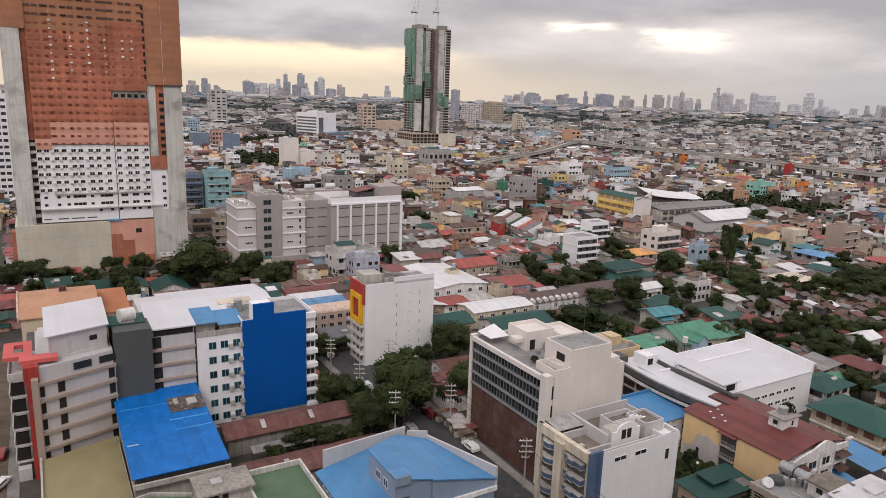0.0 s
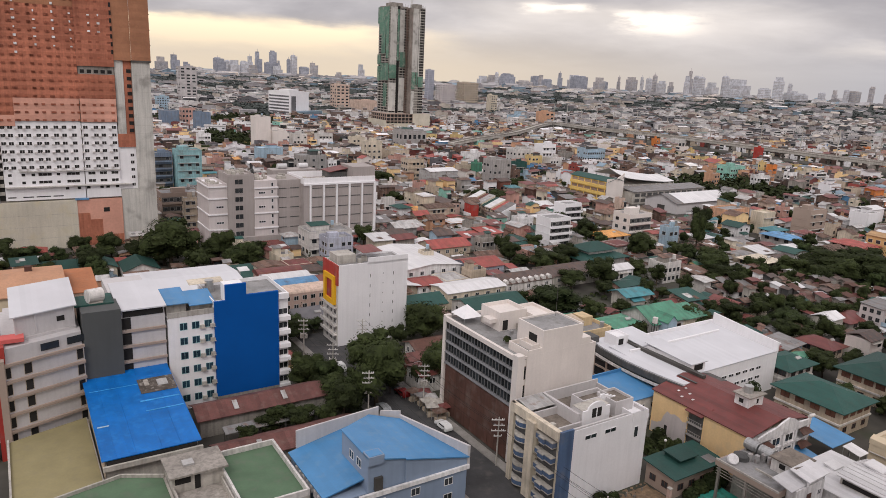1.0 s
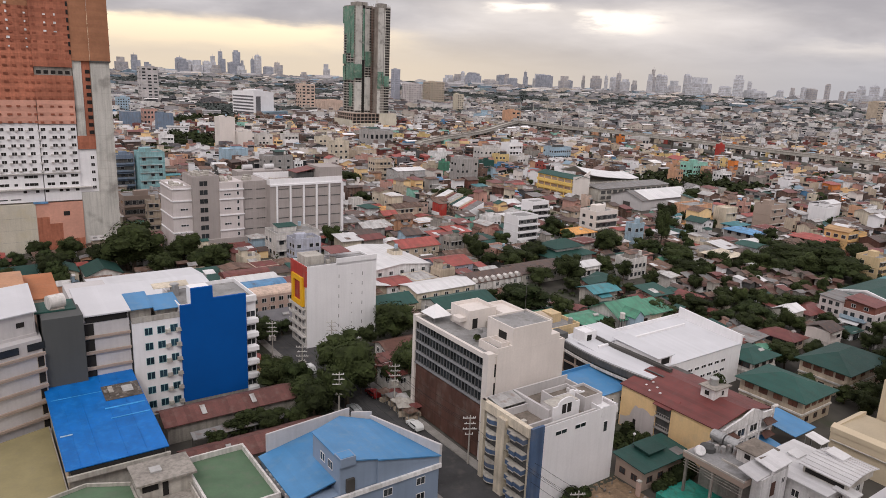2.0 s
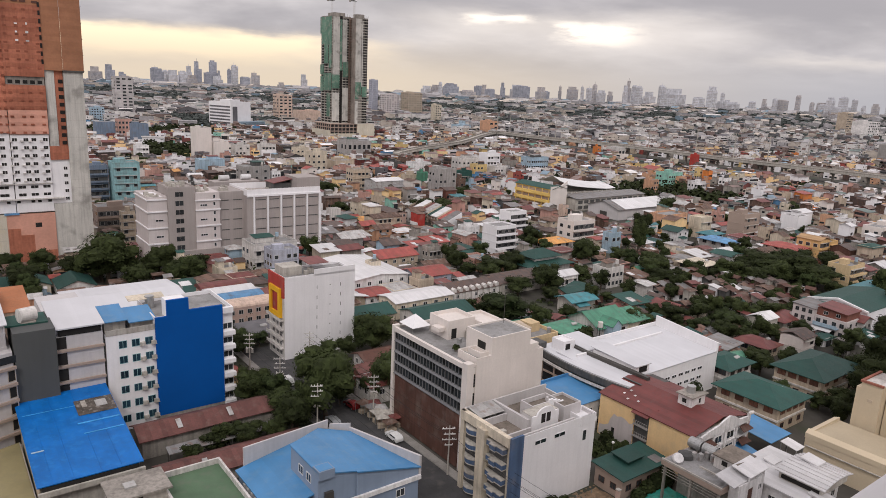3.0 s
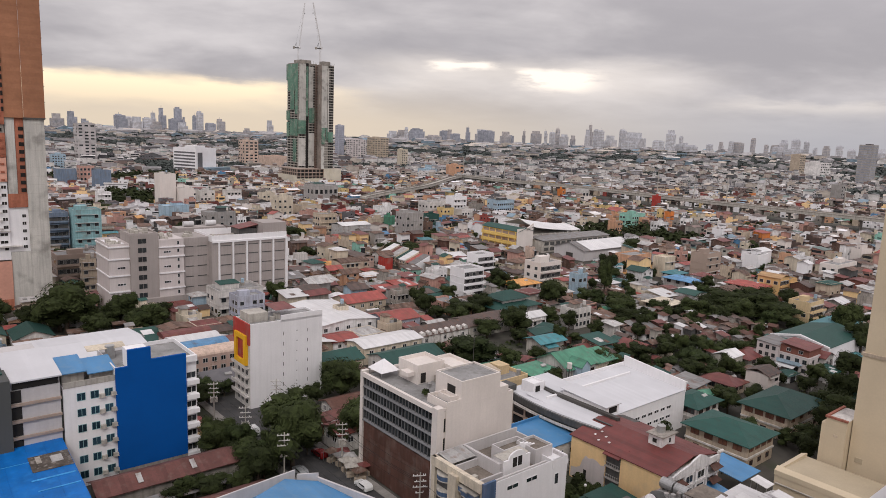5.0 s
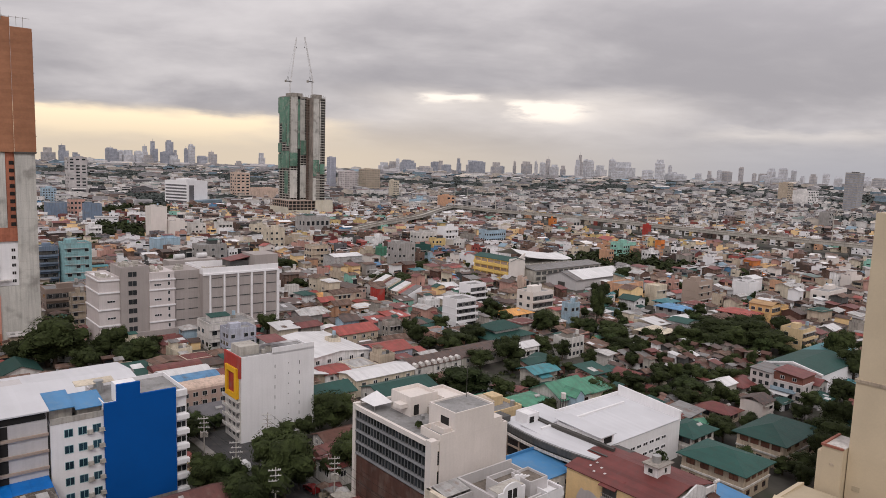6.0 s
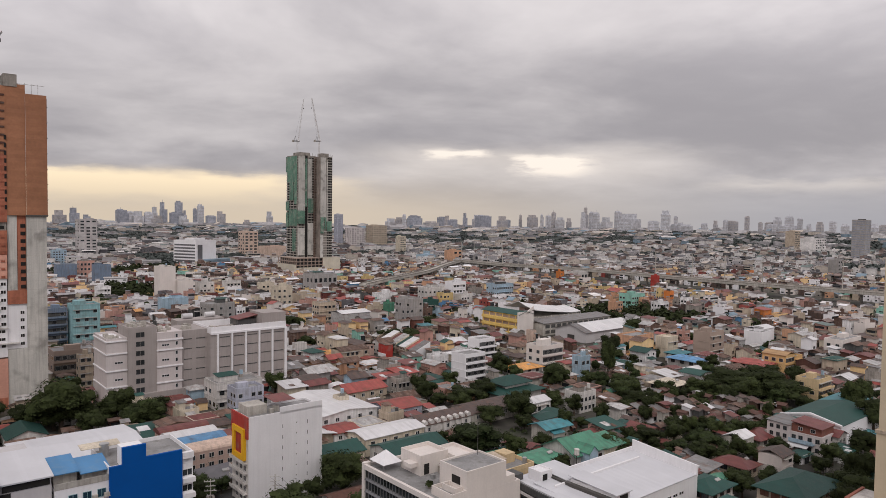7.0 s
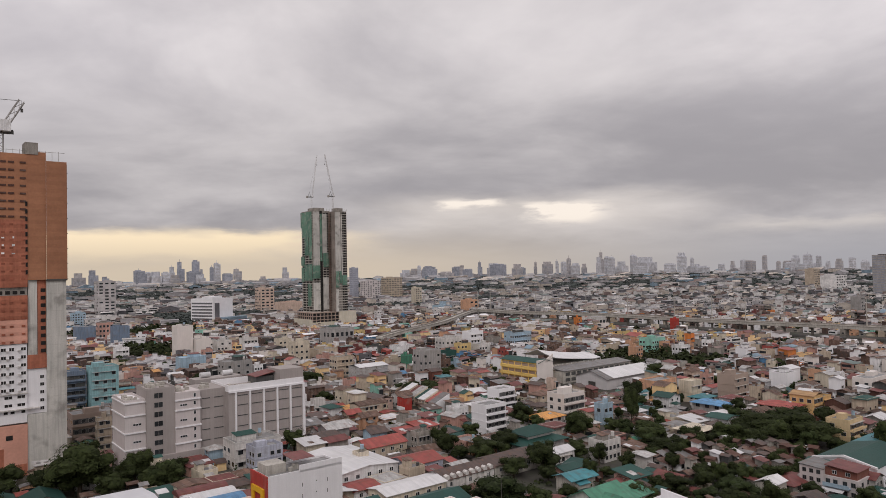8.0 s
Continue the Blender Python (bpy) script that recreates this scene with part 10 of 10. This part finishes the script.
def house(a, b, w, d, h, roof, wall, detail=2):
    t = thing("house", a, b, "%s house with %s roof" % (WALL_WORDS[wall], ROOF_WORDS[roof]), "house", turn=TOWN.uniform(-5, 5), group="town houses")
    form = "flat" if roof == "deck" else TOWN.choice(("gable_x", "gable_y", "shed", "hip", "gable_x"))
    rise = TOWN.uniform(0.7, 1.7) * min(w, d) / 8
    over = TOWN.uniform(0.5, 1.0)
    if form == "flat":
        part("wall", box(B(), 0, w, 0, d, 0, h), wall, t)
        part("roof_deck", box(B(), 0.2, w - 0.2, 0.2, d - 0.2, h, h + 0.06), "deck", t)
        part("parapet", parapet(B(), w, d, h, TOWN.uniform(0.4, 1.0), 0.18), wall, t)
        if TOWN.random() < 0.6:
            bm = box(B(), w * 0.1, w * 0.45, d * 0.45, d * 0.9, h + 0.06, h + 2.4)
            part("stair_room", bm, wall, t)
            part("stair_roof", slab_poly(B(), [(w * 0.05, d * 0.4, h + 2.5), (w * 0.55, d * 0.4, h + 2.5), (w * 0.55, d * 0.95, h + 2.9), (w * 0.05, d * 0.95, h + 2.9)], 0.12), TOWN.choice(("r_rust", "r_pale", "r_grey", "r_red")), t)
    elif form == "shed":
        part("wall", box(B(), 0, w, 0, d, 0, h), wall, t)
        part("roof", slab_poly(B(), [(-over, -over, h + 0.15), (w + over, -over, h + 0.15), (w + over, d + over, h + rise), (-over, d + over, h + rise)], 0.13), roof, t)
    elif form == "hip":
        part("wall", box(B(), 0, w, 0, d, 0, h), wall, t)
        part("roof", hip(B(), w, d, h, rise, over), roof, t)
    else:
        along = "x" if form == "gable_x" else "y"
        part("wall", gable_wall(B(), w, d, h, rise, along), wall, t)
        part("roof", gable(B(), w, d, h, rise, over, along=along), roof, t)
    if TOWN.random() < 0.62:
        x0, y = TOWN.uniform(0, w * 0.4), -TOWN.uniform(1.4, 2.8)
        x1, lo = x0 + w * TOWN.uniform(0.35, 0.6), h * TOWN.uniform(0.45, 0.8)
        k = TOWN.choice(("r_rust", "r_pale", "r_grey", "r_rust", "r_maroon", roof if roof != "deck" else "r_green"))
        part("lean_to_roof", slab_poly(B(), [(x0, y, lo), (x1, y, lo), (x1, 0, lo + 0.6), (x0, 0, lo + 0.6)], 0.1), k, t)
        part("lean_to_wall", box(B(), x0 + 0.2, x1 - 0.2, y + 0.4, 0, 0, lo + 0.1), wall, t)
    if TOWN.random() < 0.5:
        y0, x = TOWN.uniform(0, d * 0.4), -TOWN.uniform(1.2, 2.6)
        y1, lo = y0 + d * TOWN.uniform(0.4, 0.6), h * TOWN.uniform(0.45, 0.8)
        k = TOWN.choice(("r_rust", "r_pale", "r_grey", "r_rust", "r_brown", "r_red"))
        part("lean_to_roof", slab_poly(B(), [(x, y1, lo), (x, y0, lo), (0, y0, lo + 0.6), (0, y1, lo + 0.6)], 0.1), k, t)
        part("lean_to_wall", box(B(), x + 0.4, 0, y0 + 0.2, y1 - 0.2, 0, lo + 0.1), wall, t)
    if form == "shed":
        slope = (rise - 0.15) / (d + 2 * over)
        for k in range(2):
            x, y = TOWN.uniform(0, w * 0.7), TOWN.uniform(0, d * 0.5)
            u, v = TOWN.uniform(0.9, w * 0.35), TOWN.uniform(1.2, d * 0.45)
            z = h + 0.2 + slope * (y + over)
            part("roof_patch", slab_poly(B(), [(x, y, z), (x + u, y, z), (x + u, y + v, z + slope * v), (x, y + v, z + slope * v)], 0.05), TOWN.choice(("r_rust", "r_pale", "r_grey", "r_white")), t)
    if form == "flat" and TOWN.random() < 0.6:
        u, v = w * TOWN.uniform(0.6, 0.85), d * TOWN.uniform(0.15, 0.4)
        part("water_tank", rod(B(), (u, v, h + 0.06), (u, v, h + 1.7), 0.55, sides=10), TOWN.choice(("metal", "pale_blue", "offwhite", "darkgrey")), t)
    nz = max(1, int(h / 2.9))
    for face, length in (("f", w), ("l", d)):
        if TOWN.random() < 0.25:
            continue
        n = max(1, int(length / 3.6))
        fm, gm = window_mesh(1.2, 1.15, 1, "offwhite", "glass", True)
        for k in range(nz):
            for u in spaced(0.3, length - 0.3, n):
                if TOWN.random() < (0.30 if detail < 2 else 0.12):
                    continue
                z = 0.9 + 2.9 * k
                if detail > 1:
                    ob = piece("window", fm, t, u, 0, z) if face == "f" else piece("window", fm, t, 0, u, z, -90)
                    piece("pane", gm, ob, 0, 0, 0)
                else:
                    g = LITE
                    piece("window", g, t, u, 0, z) if face == "f" else piece("window", g, t, 0, u, z, -90)
    return t


bm = B()
box(bm, -0.65, 0.65, -0.06, 0.02, 0, 1.2)
box(bm, -0.55, 0.55, -0.075, 0.0, 0.1, 1.1, 1)
LITE = mesh_of("window", bm, ["offwhite", "glass"])

claim(70, 165, 38, 88)
SPOTS = []
CELL_A, CELL_B = 9.4, 8.8
for i in range(-10, 72):
    for j in range(-2, 72):
        a = i * CELL_A + (i // 8) * 3.5
        b = j * CELL_B + (j // 4) * 3.0
        x, y = xy(a, b)
        r, side = math.hypot(x, y), math.degrees(math.atan2(x, y))
        if 118 < r < 470 and -33.5 < side < 45 and y > 60:
            SPOTS.append((r, a, b, side))
SPOTS.sort()
MADE, LATER = 0, list(SHANTY)
for r, a, b, side in SPOTS:
    w, d = TOWN.uniform(6.2, 10.0), TOWN.uniform(5.6, 9.2)
    a, b = a + TOWN.uniform(-0.5, 0.8), b + TOWN.uniform(-0.5, 0.8)
    if not free(a, a + w, b, b + d):
        w, d = w * 0.66, d * 0.66
        if not free(a, a + w, b, b + d):
            continue
    leafy = 0.30 if (side > 9 and 150 < r < 330) else 0.06
    if TOWN.random() < leafy:
        continue
    h = TOWN.choice((2.9, 3.0, 3.2, 3.6, 5.4, 5.8)) if r < 330 else TOWN.choice((3.0, 3.2, 3.4, 5.6, 6.0, 8.6))
    if side > 9 and r < 340:
        h = TOWN.choice((2.7, 2.8, 2.9, 3.0, 3.2, 3.4, 4.8))
    if MADE < 258:
        house(a, b, w, d, h, pick(zone(a, b)), pick(WALL_SHARE), 2 if MADE < 80 else 1)
    else:
        n = 2 if TOWN.random() < 0.6 else 1
        for k in range(n):
            hk = h if k == 0 else TOWN.choice((2.8, 3.0, 3.2, 4.4, 5.4))
            p, q = (a + k * w / n, b) if w > d else (a, b + k * d / n)
            u, v = (w / n - 0.1, d * TOWN.uniform(0.8, 1.0)) if w > d else (w * TOWN.uniform(0.8, 1.0), d / n - 0.1)
            LATER.append((p, q, u, v, hk, pick(LATER_WALLS), pick(zone(a, b))))
    CLEAR.append((a, a + w, b, b + d))
    MADE += 1
SHEDS = random.Random(64)
for r, a, b, side in SPOTS:
    for k in range(4 if r > 170 else 1):
        w, d = SHEDS.uniform(2.6, 5.2), SHEDS.uniform(2.4, 4.6)
        p, q = a + SHEDS.uniform(-1.5, CELL_A - 2), b + SHEDS.uniform(-1.5, CELL_B - 2)
        if SHEDS.random() < 0.55 and free(p, p + w, q, q + d):
            LATER.append((p, q, w, d, SHEDS.choice((2.2, 2.4, 2.6, 2.8, 3.2)), pick(LATER_WALLS), pick(zone(a, b))))
            CLEAR.append((p, p + w, q, q + d))
for r, a, b, side in SPOTS:
    if free(a + 1.5, a + 4.5, b + 1.5, b + 4.5) and TOWN.random() < (0.95 if side > 8 and r < 340 else 0.4):
        tree(a + 3, b + 3, TOWN.uniform(4.5, 8.5))


# ---- the far town, joined: houses by the thousand, trees between, larger sheds and blocks further out
FAR = random.Random(77)
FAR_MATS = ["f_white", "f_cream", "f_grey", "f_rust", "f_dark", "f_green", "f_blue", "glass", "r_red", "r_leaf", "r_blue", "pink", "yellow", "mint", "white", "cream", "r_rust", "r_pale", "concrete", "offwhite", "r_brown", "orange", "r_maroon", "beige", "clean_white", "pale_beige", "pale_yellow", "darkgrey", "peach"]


class Joined:
    def __init__(self):
        self.v, self.f, self.m = [], [], []

    def quad(self, p, mi):
        o = len(self.v)
        self.v += p
        self.f.append(tuple(range(o, o + len(p))))
        self.m.append(mi)

    def build(self, name, mats, label, category):
        me = bpy.data.meshes.new(name)
        me.from_pydata(self.v, [], self.f)
        for k in mats:
            me.materials.append(M[k])
        me.polygons.foreach_set("material_index", self.m)
        me.update()
        return tagged(new(name, me), label, category, kind="stuff")


def far_house(J, a, b, w, d, h, turn, wall, roof, gabled, wins, extra=(7, 3, 4, 17)):
    """A house of plain faces: pitched or flat roof, set-back upper room, lean-to, and a front of punched windows,
    galleries with painted shade or blank wall.
    """
    pane = extra[0]
    c, s = math.cos(radians(GRID + turn)), math.sin(radians(GRID + turn))
    ox, oy = xy(a, b)

    def P(x, y, z):
        return (ox + x * c - y * s, oy + x * s + y * c, z)

    def solid(x0, x1, y0, y1, z0, z1, side, top, e=0.0):
        for p0, p1, p2, p3 in ((x0, y0, x1, y0), (x1, y0, x1, y1), (x1, y1, x0, y1), (x0, y1, x0, y0)):
            J.quad([P(p0, p1, z0), P(p2, p3, z0), P(p2, p3, z1), P(p0, p1, z1)], side)
        J.quad([P(x0 - e, y0 - e, z1), P(x1 + e, y0 - e, z1), P(x1 + e, y1 + e, z1 + e), P(x0 - e, y1 + e, z1 + e)], top)

    for x0, y0, x1, y1 in ((0, 0, w, 0), (w, 0, w, d), (w, d, 0, d), (0, d, 0, 0)):
        J.quad([P(x0, y0, 0), P(x1, y1, 0), P(x1, y1, h), P(x0, y0, h)], wall)
    o = FAR.uniform(0.3, 0.8)
    form = FAR.choice(("x", "x", "y", "shed")) if gabled else "flat"
    if form == "x":
        r, m = FAR.uniform(0.7, 1.6) * d / 8, d * FAR.uniform(0.4, 0.6)
        J.quad([P(-o, -o, h - 0.15), P(w + o, -o, h - 0.15), P(w + o, m, h + r), P(-o, m, h + r)], roof)
        J.quad([P(w + o, d + o, h - 0.15), P(-o, d + o, h - 0.15), P(-o, m, h + r), P(w + o, m, h + r)], roof)
        J.quad([P(0, 0, h), P(0, m, h + r - 0.05), P(0, d, h)], wall)
        J.quad([P(w, 0, h), P(w, d, h), P(w, m, h + r - 0.05)], wall)
    elif form == "y":
        r, m = FAR.uniform(0.7, 1.6) * w / 8, w * FAR.uniform(0.4, 0.6)
        J.quad([P(-o, d + o, h - 0.15), P(-o, -o, h - 0.15), P(m, -o, h + r), P(m, d + o, h + r)], roof)
        J.quad([P(w + o, -o, h - 0.15), P(w + o, d + o, h - 0.15), P(m, d + o, h + r), P(m, -o, h + r)], roof)
        J.quad([P(0, 0, h), P(w, 0, h), P(m, 0, h + r - 0.05)], wall)
    elif form == "shed":
        r = FAR.uniform(0.4, 1.2)
        J.quad([P(-o, -o, h + 0.05), P(w + o, -o, h + 0.05), P(w + o, d + o, h + r), P(-o, d + o, h + r)], roof)
        J.quad([P(0, d, h), P(0, 0, h), P(0, d, h + r - 0.1)], wall)
    else:
        J.quad([P(0.1, 0.1, h - 0.6), P(w - 0.1, 0.1, h - 0.6), P(w - 0.1, d - 0.1, h - 0.6), P(0.1, d - 0.1, h - 0.6)], roof)
        if FAR.random() < 0.55:
            x0, y0 = w * FAR.uniform(0, 0.5), d * FAR.uniform(0.15, 0.5)
            x1, y1 = x0 + w * FAR.uniform(0.25, 0.5), y0 + d * FAR.uniform(0.3, 0.5)
            solid(x0, x1, y0, y1, h - 0.6, h + FAR.uniform(1.4, 2.6), FAR.choice((wall, wall, extra[1])), FAR.choice(extra[1:]), 0.3)
        for k in range(2):
            x, y, e = FAR.uniform(0.5, max(0.6, w - 1.2)), FAR.uniform(0.3, max(0.4, d - 1.2)), FAR.uniform(0.5, 1.2)
            solid(x, x + e, y, y + e, h - 0.6, h - 0.6 + e, extra[1 + FAR.randrange(3)], FAR.choice(extra))
    if FAR.random() < 0.7:
        x0, x1 = FAR.uniform(0, w * 0.3), FAR.uniform(w * 0.55, w)
        y, lo, k = -FAR.uniform(0.15, 0.4) * d, h * FAR.uniform(0.4, 0.85), FAR.choice(extra[1:])
        J.quad([P(x0, y, lo), P(x1, y, lo), P(x1, 0, lo + 0.5), P(x0, 0, lo + 0.5)], k)
        J.quad([P(x0 + 0.1, y + 0.2, 0), P(x1 - 0.1, y + 0.2, 0), P(x1 - 0.1, y + 0.2, lo), P(x0 + 0.1, y + 0.2, lo)], FAR.choice((wall, pane)))
        J.quad([P(x0 + 0.1, 0, 0), P(x0 + 0.1, y + 0.2, 0), P(x0 + 0.1, y + 0.2, lo), P(x0 + 0.1, 0, lo)], wall)
    if not wins:
        return
    nz = max(1, int(h / 2.9))
    for face, length in ((0, w), (1, d)):
        style = FAR.random()
        if style < 0.32:
            continue
        def F(u, out, z):
            return P(u, -out, z) if face == 0 else P(-out, length - u, z)
        for k in range(nz):
            z = 0.9 + 2.9 * k
            if style < 0.52 and z + 2 < h + 0.3:
                # a dark strip painted as gallery shade, behind a low solid rail
                u0, u1 = length * FAR.uniform(0.0, 0.15), length * FAR.uniform(0.8, 1.0)
                J.quad([F(u0, 0.05, z), F(u1, 0.05, z), F(u1, 0.05, z + 1.5), F(u0, 0.05, z + 1.5)], pane)
                J.quad([F(u0, 0.8, z - 0.9), F(u1, 0.8, z - 0.9), F(u1, 0.8, z), F(u0, 0.8, z)], wall)
                J.quad([F(u0, 0.8, z - 0.9), F(u1, 0.8, z - 0.9), F(u1, 0.0, z - 0.9), F(u0, 0.0, z - 0.9)], wall)
                continue
            n = max(1, int(length / FAR.uniform(2.8, 4.4)))
            for i in range(n):
                if FAR.random() < 0.62:
                    u, e, t = (i + FAR.uniform(0.35, 0.65)) * length / n, FAR.choice((0.4, 0.55, 0.8, 1.2)), FAR.uniform(0.7, 1.4)
                    e = min(e, length / n * 0.42)
                    J.quad([F(u - e, 0.06, z), F(u + e, 0.06, z), F(u + e, 0.06, z + t), F(u - e, 0.06, z + t)], pane)


def far_clump(T, x, y, h, w):
    """A far tree: a ragged heap of leaf faces."""
    for k in range(15):
        v = Vector((FAR.gauss(0, 1), FAR.gauss(0, 1), abs(FAR.gauss(0, 1)))).normalized()
        p = Vector((x + v.x * w * 0.42, y + v.y * w * 0.42, h * 0.35 + v.z * h * 0.5))
        s = w * FAR.uniform(0.12, 0.24)
        n = (v + Vector((FAR.uniform(-0.4, 0.4), FAR.uniform(-0.4, 0.4), 0.2))).normalized()
        t = n.orthogonal().normalized()
        q = n.cross(t)
        T.quad([tuple(p - t * s), tuple(p - q * s), tuple(p + t * s), tuple(p + q * s)], 0)
    T.quad([(x - 0.3, y, 0), (x + 0.3, y, 0), (x + 0.2, y, h * 0.5), (x - 0.2, y, h * 0.5)], 1)


# lesser high-rises between the tall ones on the horizon
for k in range(34):
    side = radians(FAR.choice((FAR.uniform(-21, -9), FAR.uniform(4, 19), FAR.uniform(12, 30), FAR.uniform(26, 44))))
    r = FAR.uniform(4150, 4650)
    x, y = r * math.sin(side), r * math.cos(side)
    skyline_tower(x * CG + y * SG, y * CG - x * SG, FAR.uniform(24, 70), FAR.choice((62, 70, 74, 78, 84, 92)) * (0.82 if side > 0.3 else 1.0))

NEAR_MATS = ["glass"] + sorted({k for h in LATER for k in h[5:7]} | {"r_rust", "r_pale"})
J = Joined()
for a, b, w, d, h, wall, roof in LATER:
    far_house(J, a, b, w, d, h, FAR.uniform(-5, 5), NEAR_MATS.index(wall), NEAR_MATS.index(roof), roof != "deck", True, (0, NEAR_MATS.index("r_rust"), NEAR_MATS.index("r_pale"), NEAR_MATS.index(roof)))
J.build("town_houses", NEAR_MATS, "crowded town houses with pale walls and weathered roofs", "houses")

# shrubs and hedges in the gardens between the houses
S = Joined()
for r, a, b, side in SPOTS:
    for k in range(3 if r < 330 else 1):
        p, q = a + FAR.uniform(-2.5, 9.5), b + FAR.uniform(-2.5, 9.0)
        if free(p - 0.3, p + 0.3, q - 0.3, q + 0.3) and FAR.random() < (0.8 if side > 8 else 0.55):
            x, y = xy(p, q)
            w, h = FAR.uniform(1.4, 3.2), FAR.uniform(1.6, 4.2)
            for i in range(26):
                v = Vector((FAR.gauss(0, 1), FAR.gauss(0, 1), abs(FAR.gauss(0, 1)))).normalized() * FAR.uniform(0.6, 1.0)
                c = Vector((x + v.x * w * 0.6, y + v.y * w * 0.6, h * 0.25 + v.z * h * 0.7))
                n = (v + Vector((FAR.uniform(-0.5, 0.5), FAR.uniform(-0.5, 0.5), 0.3))).normalized()
                t = n.orthogonal().normalized() * FAR.uniform(0.25, 0.5)
                u = n.cross(t)
                S.quad([tuple(c - t), tuple(c - u), tuple(c + t), tuple(c + u)], 0 if FAR.random() < 0.8 else 1)
S.build("garden_shrubs", ["leaf", "leaf_light"], "dark green shrubs and hedges between the houses", "shrubs")

BANDS = (
    # from, to, cell along a and b, widths, depths, heights, tree share
    (440, 950, 10.4, 8.0, (4.6, 12.5), (4.2, 8.2), (2.9, 3.2, 3.2, 5.4, 5.8, 6.0, 6.4, 8.6, 9.2), 0.17),
    (950, 1900, 19.0, 12.5, (7, 21), (5, 12), (3.6, 4, 5, 6, 6, 7, 9, 12), 0.30),
    (1900, 3300, 44.0, 30.0, (14, 52), (9, 26), (4, 5, 6, 7, 8, 10, 16), 0.48),
    (3300, 4850, 84.0, 48.0, (30, 90), (18, 46), (6, 8, 9, 10, 12, 16, 22), 0.46),
)
for lo, hi, cell_a, cell_b, wide, deep, heights, share in BANDS:
    J, T = Joined(), Joined()
    ka, kb = int(hi / cell_a) + 2, int(hi / cell_b) + 2
    for i in range(-int(ka * 0.5), ka):
        for j in range(-int(kb * 0.3), kb):
            a, b = (i + FAR.uniform(-0.2, 0.25)) * cell_a, (j + FAR.uniform(-0.15, 0.2)) * cell_b
            x, y = xy(a, b)
            r, side = math.hypot(x, y), math.degrees(math.atan2(x, y))
            if not (lo <= r < hi) or not (-34 < side < 46):
                continue
            w, d = FAR.uniform(*wide), FAR.uniform(*deep)
            if FAR.random() < 0.05:
                w, d = w * 1.7, d * 1.5
            if r < 1100 and not free(a, a + w, b, b + d):
                continue
            grove = noise.noise(Vector((x / 160, y / 160, 3.3))) + 0.35 * noise.noise(Vector((x / 45, y / 45, 9.1)))
            built_up = 520 < a < 960 and 480 < b < 960  # few trees along the elevated road
            if (grove > 0.52 - share or FAR.random() < share * 0.35) and not (built_up and FAR.random() < 0.9):
                for q in range(2 if r < 1900 else 3):
                    far_clump(T, x + FAR.uniform(-0.4, 0.4) * cell_a, y + FAR.uniform(-0.4, 0.4) * cell_b, FAR.uniform(5, 10) * (1 if r < 1900 else 1.3), cell_b * FAR.uniform(0.7, 1.1))
                continue
            h = FAR.choice(heights)
            if lo < 900:
                wall = FAR.choice((24, 24, 24, 24, 24, 14, 25, 25, 25, 15, 15, 26, 26, 28, 23, 23, 18, 18, 16, 16, 16, 11, 20, 20, 20, 27, 4, 22)) if FAR.random() < 0.92 else FAR.choice((12, 12, 10, 11, 13, 13, 8, 8, 21, 28, 28))
                roof = FAR.choice((16, 16, 16, 16, 17, 17, 17, 3, 3, 3, 4, 4, 20, 20, 22, 22, 2, 24, 0, 8, 5, 6))
            else:
                # further out, the wall and roof colours themselves carry the haze
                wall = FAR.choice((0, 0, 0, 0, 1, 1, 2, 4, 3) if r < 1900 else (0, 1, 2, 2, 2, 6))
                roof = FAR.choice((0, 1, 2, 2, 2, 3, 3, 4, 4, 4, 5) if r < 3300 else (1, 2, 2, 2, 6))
            ward = 38 * noise.noise(Vector((x / 380, y / 380, 5.7)))  # each quarter has its own bearing
            far_house(J, a, b, w, d, h, ward + FAR.uniform(-6, 6), wall, roof, FAR.random() < (0.38 if lo < 900 else 0.5), r < 1300)
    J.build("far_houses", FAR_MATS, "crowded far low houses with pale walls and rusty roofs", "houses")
    # far leaves take a lighter, greyer colour in place of haze
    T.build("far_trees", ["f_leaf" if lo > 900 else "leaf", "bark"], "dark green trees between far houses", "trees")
